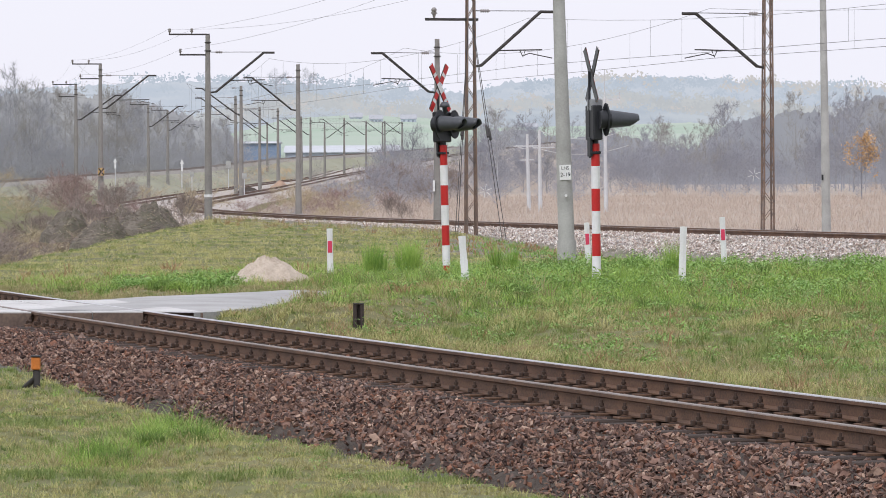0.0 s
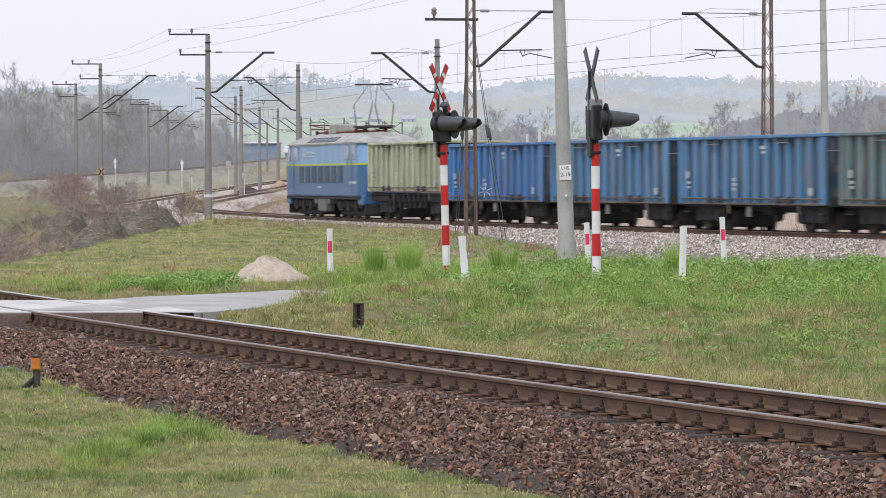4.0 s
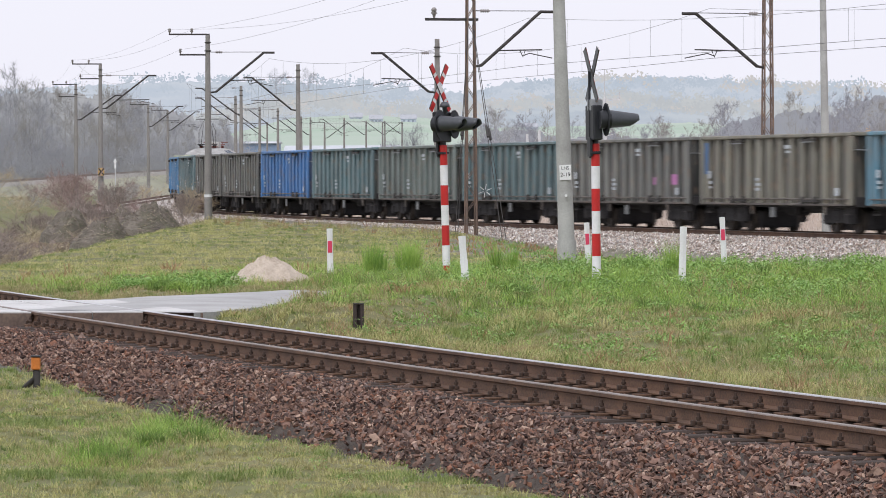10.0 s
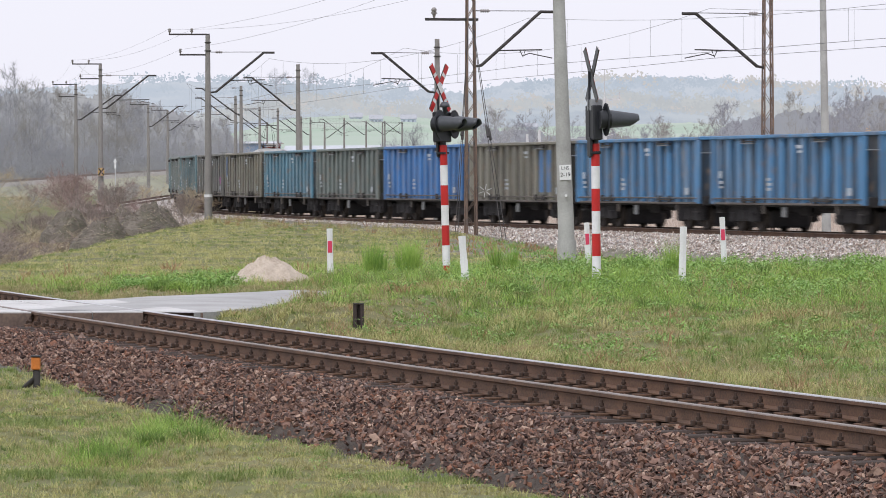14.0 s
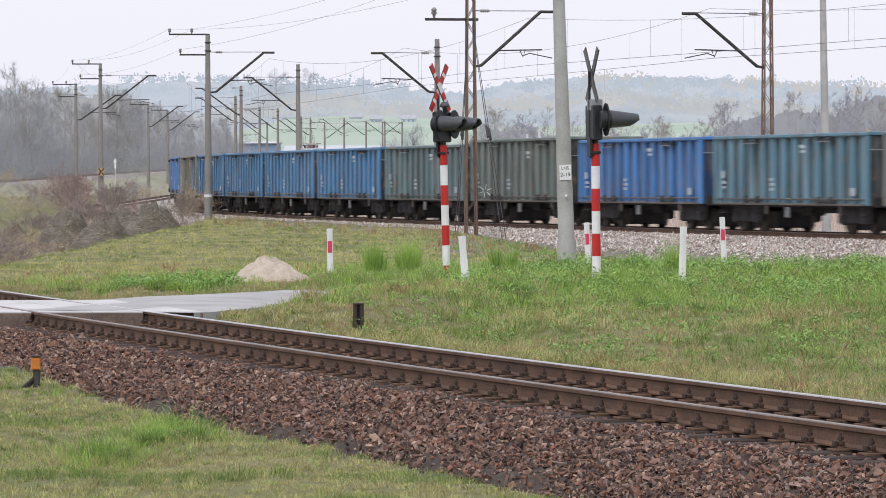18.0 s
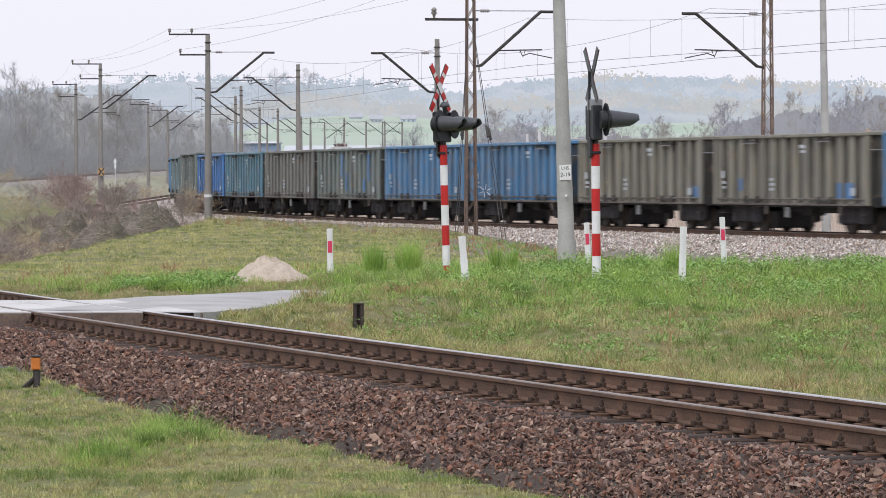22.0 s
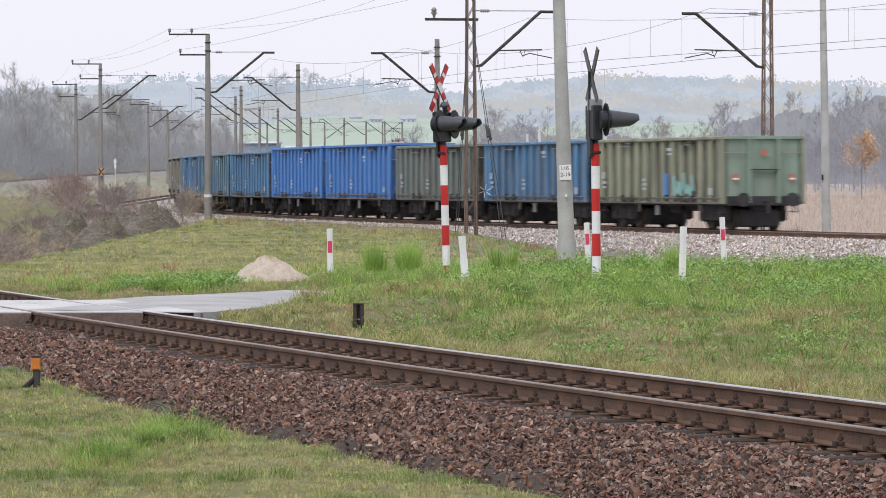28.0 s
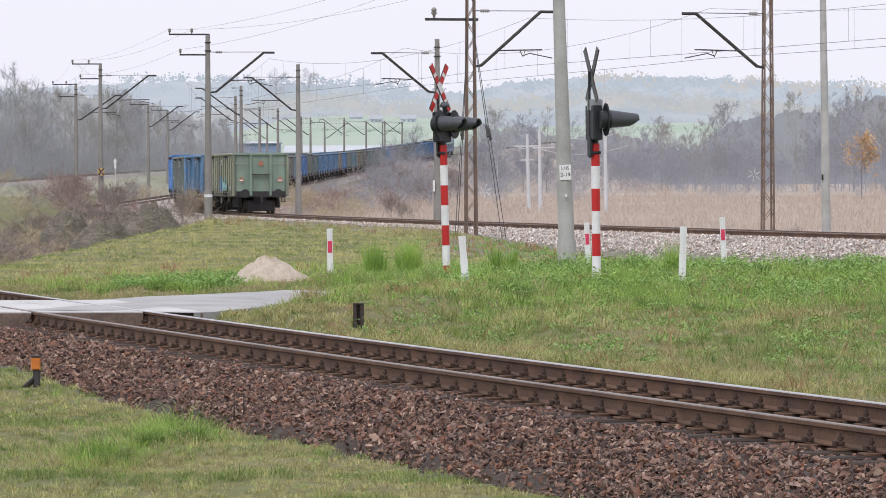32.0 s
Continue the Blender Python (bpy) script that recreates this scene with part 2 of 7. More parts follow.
# ---- geometry helpers ----
class Geo:
    """Collects vertices and faces of one mesh."""

    def __init__(self):
        self.v, self.f, self.m, self.smooth = [], [], [], []

    def add(self, verts, faces, m=0, smooth=False):
        b = len(self.v)
        self.v.extend(tuple(p) for p in verts)
        for f in faces:
            self.f.append(tuple(b + i for i in f))
            self.m.append(m)
            self.smooth.append(smooth)
        return self

    def box(self, c, s, m=0, bev=0.0, turn=None):
        x, y, z = (a / 2 for a in s)
        if bev <= 0:
            vs = [(i * x, j * y, k * z) for k in (-1, 1) for j in (-1, 1) for i in (-1, 1)]
            fs = [(0, 2, 3, 1), (4, 5, 7, 6), (0, 1, 5, 4), (2, 6, 7, 3), (0, 4, 6, 2), (1, 3, 7, 5)]
        else:
            b = min(bev, x * 0.9, y * 0.9, z * 0.9)
            vs, fs = [], []
            ring = [(x - b, y), (-x + b, y), (-x, y - b), (-x, -y + b), (-x + b, -y), (x - b, -y), (x, -y + b), (x, y - b)]
            inner = [(px * (x - b) / x, py * (y - b) / y) for px, py in ring]
            for pts, zz in ((inner, -z), (ring, -z + b), (ring, z - b), (inner, z)):
                vs += [(px, py, zz) for px, py in pts]
            for r in range(3):
                for i in range(8):
                    j = (i + 1) % 8
                    fs.append((r * 8 + i, r * 8 + j, r * 8 + 8 + j, r * 8 + 8 + i))
            fs += [tuple(range(7, -1, -1)), tuple(range(24, 32))]
        if turn is not None:
            vs = [tuple(turn @ Vector(p)) for p in vs]
        return self.add([(p[0] + c[0], p[1] + c[1], p[2] + c[2]) for p in vs], fs, m)

    def tube(self, p0, p1, r0, r1=None, n=8, m=0, caps=True, smooth=True):
        p0, p1 = Vector(p0), Vector(p1)
        r1 = r0 if r1 is None else r1
        d = (p1 - p0).normalized()
        a = d.orthogonal().normalized()
        b = d.cross(a)
        vs = []
        for p, r in ((p0, r0), (p1, r1)):
            for i in range(n):
                t = 2 * math.pi * (i + 0.5) / n
                vs.append(p + a * (r * math.cos(t)) + b * (r * math.sin(t)))
        self.add(vs, [(i, (i + 1) % n, n + (i + 1) % n, n + i) for i in range(n)], m, smooth)
        if caps:
            self.add(vs[:n], [tuple(range(n - 1, -1, -1))], m)
            self.add(vs[n:], [tuple(range(n))], m)
        return self

    def line(self, pts, r, n=5, m=0):
        """A tube along a row of points."""
        pts = [Vector(p) for p in pts]
        vs = []
        for i, p in enumerate(pts):
            d = (pts[min(i + 1, len(pts) - 1)] - pts[max(i - 1, 0)]).normalized()
            up = Vector((0, 0, 1)) if abs(d.z) < 0.9 else Vector((1, 0, 0))
            a = d.cross(up).normalized()
            b = a.cross(d)
            vs += [p + a * (r * math.cos(2 * math.pi * k / n)) + b * (r * math.sin(2 * math.pi * k / n)) for k in range(n)]
        fs = [(i * n + k, i * n + (k + 1) % n, i * n + n + (k + 1) % n, i * n + n + k) for i in range(len(pts) - 1) for k in range(n)]
        fs += [tuple(range(n - 1, -1, -1)), tuple(range(len(vs) - n, len(vs)))]
        return self.add(vs, fs, m, True)

    def prism(self, prof, p0, p1, m=0):
        """A profile of (y, z) points drawn along x from p0 to p1."""
        n = len(prof)
        vs = [(p0, y, z) for y, z in prof] + [(p1, y, z) for y, z in prof]
        fs = [(i, (i + 1) % n, n + (i + 1) % n, n + i) for i in range(n)]
        fs += [tuple(range(n - 1, -1, -1)), tuple(range(n, 2 * n))]
        return self.add(vs, fs, m)

    def lathe(self, prof, n=16, at=(0, 0, 0), m=0):
        """A profile of (radius, z) points turned round z."""
        vs = [(at[0] + r * math.cos(2 * math.pi * k / n), at[1] + r * math.sin(2 * math.pi * k / n), at[2] + z) for r, z in prof for k in range(n)]
        fs = [(i * n + k, i * n + (k + 1) % n, i * n + n + (k + 1) % n, i * n + n + k) for i in range(len(prof) - 1) for k in range(n)]
        return self.add(vs, fs, m, True)

    def shift(self, m4):
        self.v = [tuple(m4 @ Vector(p)) for p in self.v]
        return self

    def mesh(self, name, mats):
        me = bpy.data.meshes.new(name)
        me.from_pydata(self.v, [], self.f)
        for m in mats if isinstance(mats, (list, tuple)) else [mats]:
            me.materials.append(m)
        me.polygons.foreach_set("material_index", self.m)
        me.polygons.foreach_set("use_smooth", self.smooth)
        me.update()
        return me


def part(name, geo, material, parent, label="", kind=""):
    """Links a Geo as ONE mesh object under a thing or under a part."""
    ob = new(name, geo.mesh(name, material) if isinstance(geo, Geo) else geo)
    ob.parent = parent
    if label or kind:
        tagged(ob, label, kind=kind)
    return ob


def thing(name, label, category, m=None, group="", kind=""):
    ob = new(name)
    ob.empty_display_size = 0.2
    if m is not None:
        ob.matrix_basis = m
    return tagged(ob, label, category, group, kind)


def whole(name, geo, material, label, category="", kind="", group="", m=None):
    ob = new(name, geo.mesh(name, material) if isinstance(geo, Geo) else geo)
    if m is not None:
        ob.matrix_basis = m
    return tagged(ob, label, category, group, kind)


def soup(name, verts, faces, material, flat=False):
    """A mesh from big arrays: faces all triangles or all quads."""
    me = bpy.data.meshes.new(name)
    verts, faces = np.asarray(verts, dtype=np.float32), np.asarray(faces, dtype=np.int32)
    k = faces.shape[1]
    me.vertices.add(len(verts))
    me.vertices.foreach_set("co", verts.ravel())
    me.loops.add(faces.size)
    me.loops.foreach_set("vertex_index", faces.ravel())
    me.polygons.add(len(faces))
    me.polygons.foreach_set("loop_start", np.arange(0, faces.size, k, dtype=np.int32))
    me.materials.append(material)
    if flat:
        me.polygons.foreach_set("use_smooth", np.zeros(len(faces), bool))
    me.update(calc_edges=True)
    return me


rng = np.random.default_rng(7)


# ---- the lines of the two railways ----
def kappa(s):
    if s < -45:
        return 0.0
    if s < 80:
        return 0.00102 + 1.0e-5 * s
    if s < 160:
        return 0.0021
    if s < 195:
        return 0.0021 * (195 - s) / 35
    if s < 400:
        return 0.0
    if s < 600:
        return 0.0004
    return 0.0


S_MIN, S_MAX = -760, 1000
GRADE_S = [-760, -45, 80, 150, 180, 200, 250, 300, 350, 400, 450, 500, 550, 600, 680, 1000]
GRADE_Z = [0.9, 0.1, -0.19, -0.33, -0.14, 0.0, 0.18, 0.45, 0.80, 1.16, 1.52, 2.0, 2.75, 3.7, 5.3, 10.0]
S_ALL = np.arange(S_MIN, S_MAX + 1.0, 1.0)
ANG = np.zeros_like(S_ALL)
PX, PY = np.zeros_like(S_ALL), np.zeros_like(S_ALL)
i0 = int(-S_MIN)
ANG[i0], PX[i0], PY[i0] = -0.30458, 11.11, 138.75
for i in range(i0 + 1, len(S_ALL)):
    ANG[i] = ANG[i - 1] + kappa(S_ALL[i] - 0.5)
    a = (ANG[i] + ANG[i - 1]) / 2
    PX[i], PY[i] = PX[i - 1] + math.sin(a), PY[i - 1] + math.cos(a)
for i in range(i0 - 1, -1, -1):
    ANG[i] = ANG[i + 1] - kappa(S_ALL[i] + 0.5)
    a = (ANG[i] + ANG[i + 1]) / 2
    PX[i], PY[i] = PX[i + 1] - math.sin(a), PY[i + 1] - math.cos(a)
PZ = np.interp(S_ALL, GRADE_S, GRADE_Z)
PZ = np.convolve(np.pad(PZ, 30, mode="edge"), np.ones(61) / 61, mode="valid")


def main_line(s, off=0.0, dz=0.0):
    """Top of rail on the main line; off: metres towards the camera's side."""
    x, y, z, a = (float(np.interp(s, S_ALL, q)) for q in (PX, PY, PZ, ANG))
    return Vector((x - math.cos(a) * off, y + math.sin(a) * off, z + dz)), a


N_X, N_Y, N_A, N_K = -2.542, 50.736, -0.31785, 0.00117


def near_line(s, off=0.0, dz=0.0):
    """Top of rail on the near line; off: metres from its nearer rail, away from the camera."""
    a = N_A + N_K * s / 2
    x, y = N_X + math.sin(a) * s, N_Y + math.cos(a) * s
    a = N_A + N_K * s
    return Vector((x + math.cos(a) * off, y - math.sin(a) * off, -0.007 + dz)), a


# ---- the ground: one sheet ----
ROAD = [(-5.6, 62.0), (-4.4, 65.4), (-3.3, 67.7), (-1.7, 70.6), (0.6, 74.4), (2.9, 77.6), (7, 79.8), (14, 80), (40, 80), (90, 78)]
NEAR_S = np.arange(-90.0, 420.0, 2.0)
NEAR_P = [near_line(s, 0.795)[0] for s in NEAR_S]
NEAR_CX, NEAR_CY = np.array([q.x for q in NEAR_P]), np.array([q.y for q in NEAR_P])


def smooth(a, b, x):
    t = np.clip((x - a) / (b - a), 0, 1)
    return t * t * (3 - 2 * t)


def road_z(x):
    """The road sinks a little beyond the crossing."""
    return -0.012 - 0.40 * smooth(-2.9, 0.5, np.asarray(x, float))


def road_gap(x, y):
    """Distance from the road's middle line."""
    best = np.full(np.shape(x), 1e9)
    for (x0, y0), (x1, y1) in zip(ROAD[:-1], ROAD[1:]):
        t = np.clip(((x - x0) * (x1 - x0) + (y - y0) * (y1 - y0)) / ((x1 - x0) ** 2 + (y1 - y0) ** 2), 0, 1)
        best = np.minimum(best, np.hypot(x - x0 - t * (x1 - x0), y - y0 - t * (y1 - y0)))
    return best


def wave(x, y, size, seed):
    """Smooth rolling noise from a few sines."""
    r = np.random.default_rng(seed)
    out = 0.0
    for k in range(6):
        a, ph, f = r.uniform(0, 6.28), r.uniform(0, 6.28), r.uniform(0.6, 1.7) / size * 6.28
        out = out + np.sin((x * math.cos(a) + y * math.sin(a)) * f + ph)
    return out / 6


def side_near(x, y):
    """Metres from the near line's middle, + away from the camera."""
    return (x - np.interp(y, NEAR_CY, NEAR_CX)) * 0.95


def side_main(x, y):
    """Metres from the main line's middle, + to its far side."""
    return (x - np.interp(y, PY, PX)) * np.cos(np.interp(y, PY, ANG))


def siding_x(y):
    """Middle of the old siding that runs off to the side of the main line."""
    return np.interp(y, [240, 262, 285, 320, 370, 450, 560, 640, 700, 760, 800, 860], [-19.6, -21.6, -22.9, -23.9, -24.3, -24.0, -22.6, -20.2, -17.4, -13.8, -10.2, -4.0])


def siding_z(y):
    """Top of rail on the siding."""
    return np.interp(y, [240, 285, 320, 370, 450, 560, 640, 700, 760, 800, 860], [-0.2, -0.3, -0.33, -0.2, 0.08, 0.52, 0.95, 2.1, 3.5, 4.5, 5.6])


def bare(x, y):
    """1 on the bare trodden soil round the lattice mast."""
    return smooth(1.25, 0.8, ((x - 3.0) / 3.6) ** 2 + ((y - 133) / 19.0) ** 2 + 0.35 * wave(x, y, 3.0, 71))


def hgt(x, y):
    x, y = np.asarray(x, float), np.asarray(y, float)
    n, m = side_near(x, y), side_main(x, y)
    zm = np.interp(y, PY, PZ)
    base = -2.15 + 0.12 * wave(x, y, 60, 3) + 1.7 * smooth(-25, -38, x) * smooth(270, 380, y)
    # camera's side of the near line
    front = -0.34 - 0.24 * smooth(56, 44, y) + 0.03 * wave(x, y, 3.5, 5)
    z = np.where(n < 0, front - 0.45 * smooth(-2.95, -2.5, n), -0.62 + 0.47 * smooth(1.48, 1.62, n))
    # the level ground between the lines
    plate = -0.15 + 0.13 * smooth(2, 9, n) * smooth(90, 72, y) - 0.20 * smooth(90, 106, y) + 0.05 * wave(x, y, 7, 8) * smooth(2, 5, n)
    plate = plate - 2.3 * smooth(-11.0, -15.5, x + 0.4 * wave(x, y, 9, 4)) * smooth(84, 100, y)
    plate = plate - 1.6 * smooth(205, 240, y)
    z = np.where(n > 1.62, plate, z)
    z = z - 0.72 * smooth(-17, -6.0, m) * (n > 1.62) * smooth(88, 100, y) * smooth(0.3, 7.0, x + 0.02 * (y - 130))
    g = road_gap(x, y)
    z = np.where((g < 6.5) & (n > 1.62), z + (road_z(x) - 0.05 - z) * smooth(3.4, 2.25, g), z)
    verge = np.where((y < np.interp(x, [q[0] for q in ROAD], [q[1] for q in ROAD])) & (n > 1.8), smooth(2.2, 3.2, g) * smooth(7.5, 4.8, g), 0.0)
    z = z + ((0.05 + 0.20 * smooth(2.2, 0.7, x)) + 0.04 * wave(x, y, 3.0, 12)) * verge * smooth(-3.0, -2.1, x)
    tuss = smooth(2.0, 2.8, n) * smooth(2.2, 3.2, g) * smooth(50, 56, y) * smooth(99, 90, y)
    z = z + tuss * (0.09 * wave(x, y * 0.6, 1.7, 201) + 0.10 * wave(x, y * 0.5, 3.9, 202))
    near = (n < -3.2) * smooth(-3.2, -3.9, n) * (y < 60)
    z = z + near * (0.05 * wave(x, y * 0.6, 1.1, 203) + 0.05 * wave(x, y * 0.6, 2.7, 204))
    # embankments
    bank = zm - 0.62 - np.clip(np.abs(m) - 2.9, 0, 200) * 0.55
    sid = siding_z(y) - 0.5 - np.clip(np.abs(x - siding_x(y)) - 2.4, 0, 200) * 0.5
    sid = np.where((y > 236) & (y < 850), sid, -50)
    behind = base
    z = np.where((m > 3.0) | (y > 240), behind, z)
    z = np.where((m <= 3.0) & (y > 205) & (y < 240), np.maximum(plate, base), z)
    return np.maximum(np.maximum(z, bank), sid)


def spread(a, b, step, far, grow=1.18):
    out = list(np.arange(a, b, step))
    s, v = step, b
    while v < far:
        out.append(v)
        s *= grow
        v += s
    return out + [far]


gx = spread(-14, 22, 0.36, 4200)
gx = [-v for v in spread(14.45, 30, 1.0, 4200)][::-1] + gx
gy = [-v for v in spread(-20, 10, 4, 900)][::-1] + spread(22, 132, 0.6, 300, 1.03)[:-1] + spread(300, 900, 8, 4300)
gxx, gyy = np.meshgrid(np.array(gx), np.array(sorted(set(gy))))
gzz = hgt(gxx, gyy)
r_, c_ = gxx.shape
idx = np.arange(r_ * c_).reshape(r_, c_)
quads = np.stack([idx[:-1, :-1], idx[:-1, 1:], idx[1:, 1:], idx[1:, :-1]], -1).reshape(-1, 4)
ground_me = soup("ground", np.stack([gxx, gyy, gzz], -1).reshape(-1, 3), quads, GROUND_GRASS)
ground_me.polygons.foreach_set("use_smooth", [True] * len(quads))
ground_me.materials.append(DRY_MEADOW)
ground_me.materials.append(SOIL)
ground_me.materials.append(SOIL_DARK)
qx, qy = gxx[:-1, :-1].ravel(), gyy[:-1, :-1].ravel()
qm = side_main(qx, qy)
soil = ((qm > -6.2 + 1.2 * wave(qx, qy, 5, 21)) & (qm < -2.2) & (qy < 200)) | (bare(qx, qy) > 0.5)
qn = side_near(qx, qy)
foot = (qn < -2.1) & (qn > -3.35 + 0.45 * wave(qx, qy, 2.2, 25)) & (qy < 60)
ground_me.polygons.foreach_set("material_index", np.where((qm > 3.2) & (qy < 1150) & (qy > -400), 1, np.where(soil, 2, np.where(foot, 3, 0))).astype(np.int32))
GRID_X, GRID_Y = gxx[0], gyy[:, 0]


def ground_z(x, y):
    """Height of the ground sheet itself, between its corners."""
    i = np.clip(np.searchsorted(GRID_X, x) - 1, 0, len(GRID_X) - 2)
    j = np.clip(np.searchsorted(GRID_Y, y) - 1, 0, len(GRID_Y) - 2)
    u, v = (x - GRID_X[i]) / (GRID_X[i + 1] - GRID_X[i]), (y - GRID_Y[j]) / (GRID_Y[j + 1] - GRID_Y[j])
    return (gzz[j, i] * (1 - u) + gzz[j, i + 1] * u) * (1 - v) + (gzz[j + 1, i] * (1 - u) + gzz[j + 1, i + 1] * u) * v


tagged(new("ground", ground_me), "mown green and straw coloured autumn grass ground", "ground", kind="structure")


# ---- railway tracks ----
def sweep(fn, ss, prof, off=0.0, dz=0.0, m=0, geo=None, flip=False):
    """Draws a closed profile of (side, up) points along a line."""
    geo = geo or Geo()
    n = len(prof)
    vs = []
    for s in ss:
        for y, z in prof:
            vs.append(fn(s, off + y, dz + z)[0])
    fs = [(i * n + k, i * n + n + k, i * n + n + (k + 1) % n, i * n + (k + 1) % n) for i in range(len(ss) - 1) for k in range(n)]
    if flip:
        fs = [f[::-1] for f in fs]
    return geo.add(vs, fs, m)


RAIL_BODY = [(-0.075, -0.18), (0.075, -0.18), (0.075, -0.165), (0.012, -0.145), (0.009, -0.05), (0.036, -0.038), (0.036, -0.006), (-0.036, -0.006), (-0.036, -0.038), (-0.009, -0.05), (-0.012, -0.145), (-0.075, -0.165)]
RAIL_TOP = [(-0.036, -0.006), (0.036, -0.006), (0.033, 0.002), (0.022, 0.006), (-0.022, 0.006), (-0.033, 0.002)]

ns = np.arange(-90, 300, 1.5)
near_track = thing("railway_track", "rusty near railway track with bright worn rail heads on timber sleepers", "railway track", kind="structure")
for off in (0.0, 1.592):
    rail = part("rail", sweep(near_line, ns, RAIL_BODY, off), STEEL_RUST, near_track)
    part("rail_head", sweep(near_line, ns, RAIL_TOP, off), STEEL_SHINY if off else RAIL_DARK, rail, "worn shiny rail head")
CLAMP = mat("oily_dark_clamp_iron", (0.085, 0.052, 0.037), (0.04, 0.028, 0.023), 0.7, 0.2, 6, 40, 0.2)
sleeper_me = Geo().box((0, 0, -0.07), (2.75, 0.24, 0.15), bev=0.015).mesh("sleeper", TIMBER_DARK)
plate_g = Geo().box((0, 0, 0.012), (0.40, 0.17, 0.024), bev=0.005)
plate_me = plate_g.mesh("tie_plate", STEEL_RUST)
bolt_g = Geo()
for sx in (-1, 1):
    bolt_g.box((sx * 0.115, 0, 0.04), (0.05, 0.085, 0.04), bev=0.008)
    bolt_g.tube((sx * 0.115, 0, 0.05), (sx * 0.115, 0, 0.125), 0.015, n=6)
    bolt_g.tube((sx * 0.115, 0, 0.07), (sx * 0.115, 0, 0.095), 0.028, n=6)
    bolt_g.box((sx * 0.165, 0, 0.04), (0.035, 0.05, 0.05), bev=0.006)
bolt_me = bolt_g.mesh("rail_clamp", CLAMP)
k = 0
for i in range(-46, 70):
    s = i * 0.5838
    p, a = near_line(s, 0.796, -0.205)
    turn = Matrix.Translation(p) @ Matrix.Rotation(-a + rng.normal(0, 0.006), 4, "Z")
    if -46 <= i <= 62:
        sl = new("sleeper", sleeper_me)
        sl.parent, sl.matrix_basis = near_track, turn
        for off in (-0.796, 0.796):
            pl = new("tie_plate", plate_me)
            pl.parent, pl.matrix_basis = near_track, turn @ Matrix.Translation((off, 0, 0.004))
            bo = new("rail_clamp", bolt_me)
            bo.parent, bo.matrix_basis = near_track, turn @ Matrix.Translation((off, 0, 0.026))

BED_NEAR = [(-2.6, -0.95), (-2.05, -0.50), (-0.75, -0.235), (2.28, -0.235), (2.42, -0.40), (2.6, -0.8)]
bed = sweep(near_line, np.arange(-90, 300, 3.0), BED_NEAR)
whole("ballast_bed", bed, BED_BROWN, "brown crushed stone bed under the near track", "ballast", "structure")

ms = np.arange(-300, 960, 3.0)
main_track = thing("railway_track", "dark steel main railway track curving away on pale ballast", "railway track", kind="structure")
for off in (-0.753, 0.753):
    rail = part("rail", sweep(main_line, ms, RAIL_BODY, off, flip=True), STEEL_RUST, main_track)
    part("rail_head", sweep(main_line, ms, RAIL_TOP, off, flip=True), RAIL_DARK, rail, "dull dark rail head")
msl_me = Geo().box((0, 0, -0.06), (2.5, 0.25, 0.14)).mesh("sleeper", CONCRETE)
for i in range(0, 290):
    p, a = main_line(-42 + i * 0.62, 0, -0.185)
    sl = new("sleeper", msl_me)
    sl.parent, sl.matrix_basis = main_track, Matrix.Translation(p) @ Matrix.Rotation(-a, 4, "Z")
BED_MAIN = [(3.4, -0.95), (2.75, -0.62), (1.75, -0.20), (-1.75, -0.20), (-2.7, -0.62), (-3.3, -0.95)]
whole("ballast_bed", sweep(main_line, ms, BED_MAIN), BED_PALE, "pale grey crushed stone bed under the main track", "ballast", "structure")


def siding_line(y, off=0.0, dz=0.0):
    x = float(siding_x(y))
    a = math.atan2(float(siding_x(y + 1)) - float(siding_x(y - 1)), 2.0)
    z = float(siding_z(y)) + 0.02
    return Vector((x + math.cos(a) * off, y - math.sin(a) * off, z + dz)), a


sy = np.arange(242, 846, 4.0)
siding = thing("railway_track", "rusty siding track beside the main line", "railway track", kind="structure")
for off in (-0.753, 0.753):
    part("rail", sweep(siding_line, sy, RAIL_BODY, off), STEEL_RUST, siding)
whole("ballast_bed", sweep(siding_line, sy, [(-3.3, -0.95), (-2.4, -0.5), (-1.6, -0.16), (1.6, -0.16), (2.4, -0.5), (3.3, -0.95)]), BED_PALE, "pale grey stone bed under the siding", "ballast", "structure")


# ---- loose ballast stones ----
CUBE_V = np.array([(i, j, k) for k in (-0.55, 0.55) for j in (-0.8, 0.8) for i in (-1.25, 1.25)])
CUBE_F = np.array([(0, 2, 3), (0, 3, 1), (4, 5, 7), (4, 7, 6), (0, 1, 5), (0, 5, 4), (2, 6, 7), (2, 7, 3), (0, 4, 6), (0, 6, 2), (1, 3, 7), (1, 7, 5)])
OCT_V = np.array([(0, 0, 1), (1, 0, 0.1), (0.1, 1, 0), (-1, 0.1, 0), (0, -1, 0.1)])
OCT_F = np.array([(0, 1, 2), (0, 2, 3), (0, 3, 4), (0, 4, 1)])


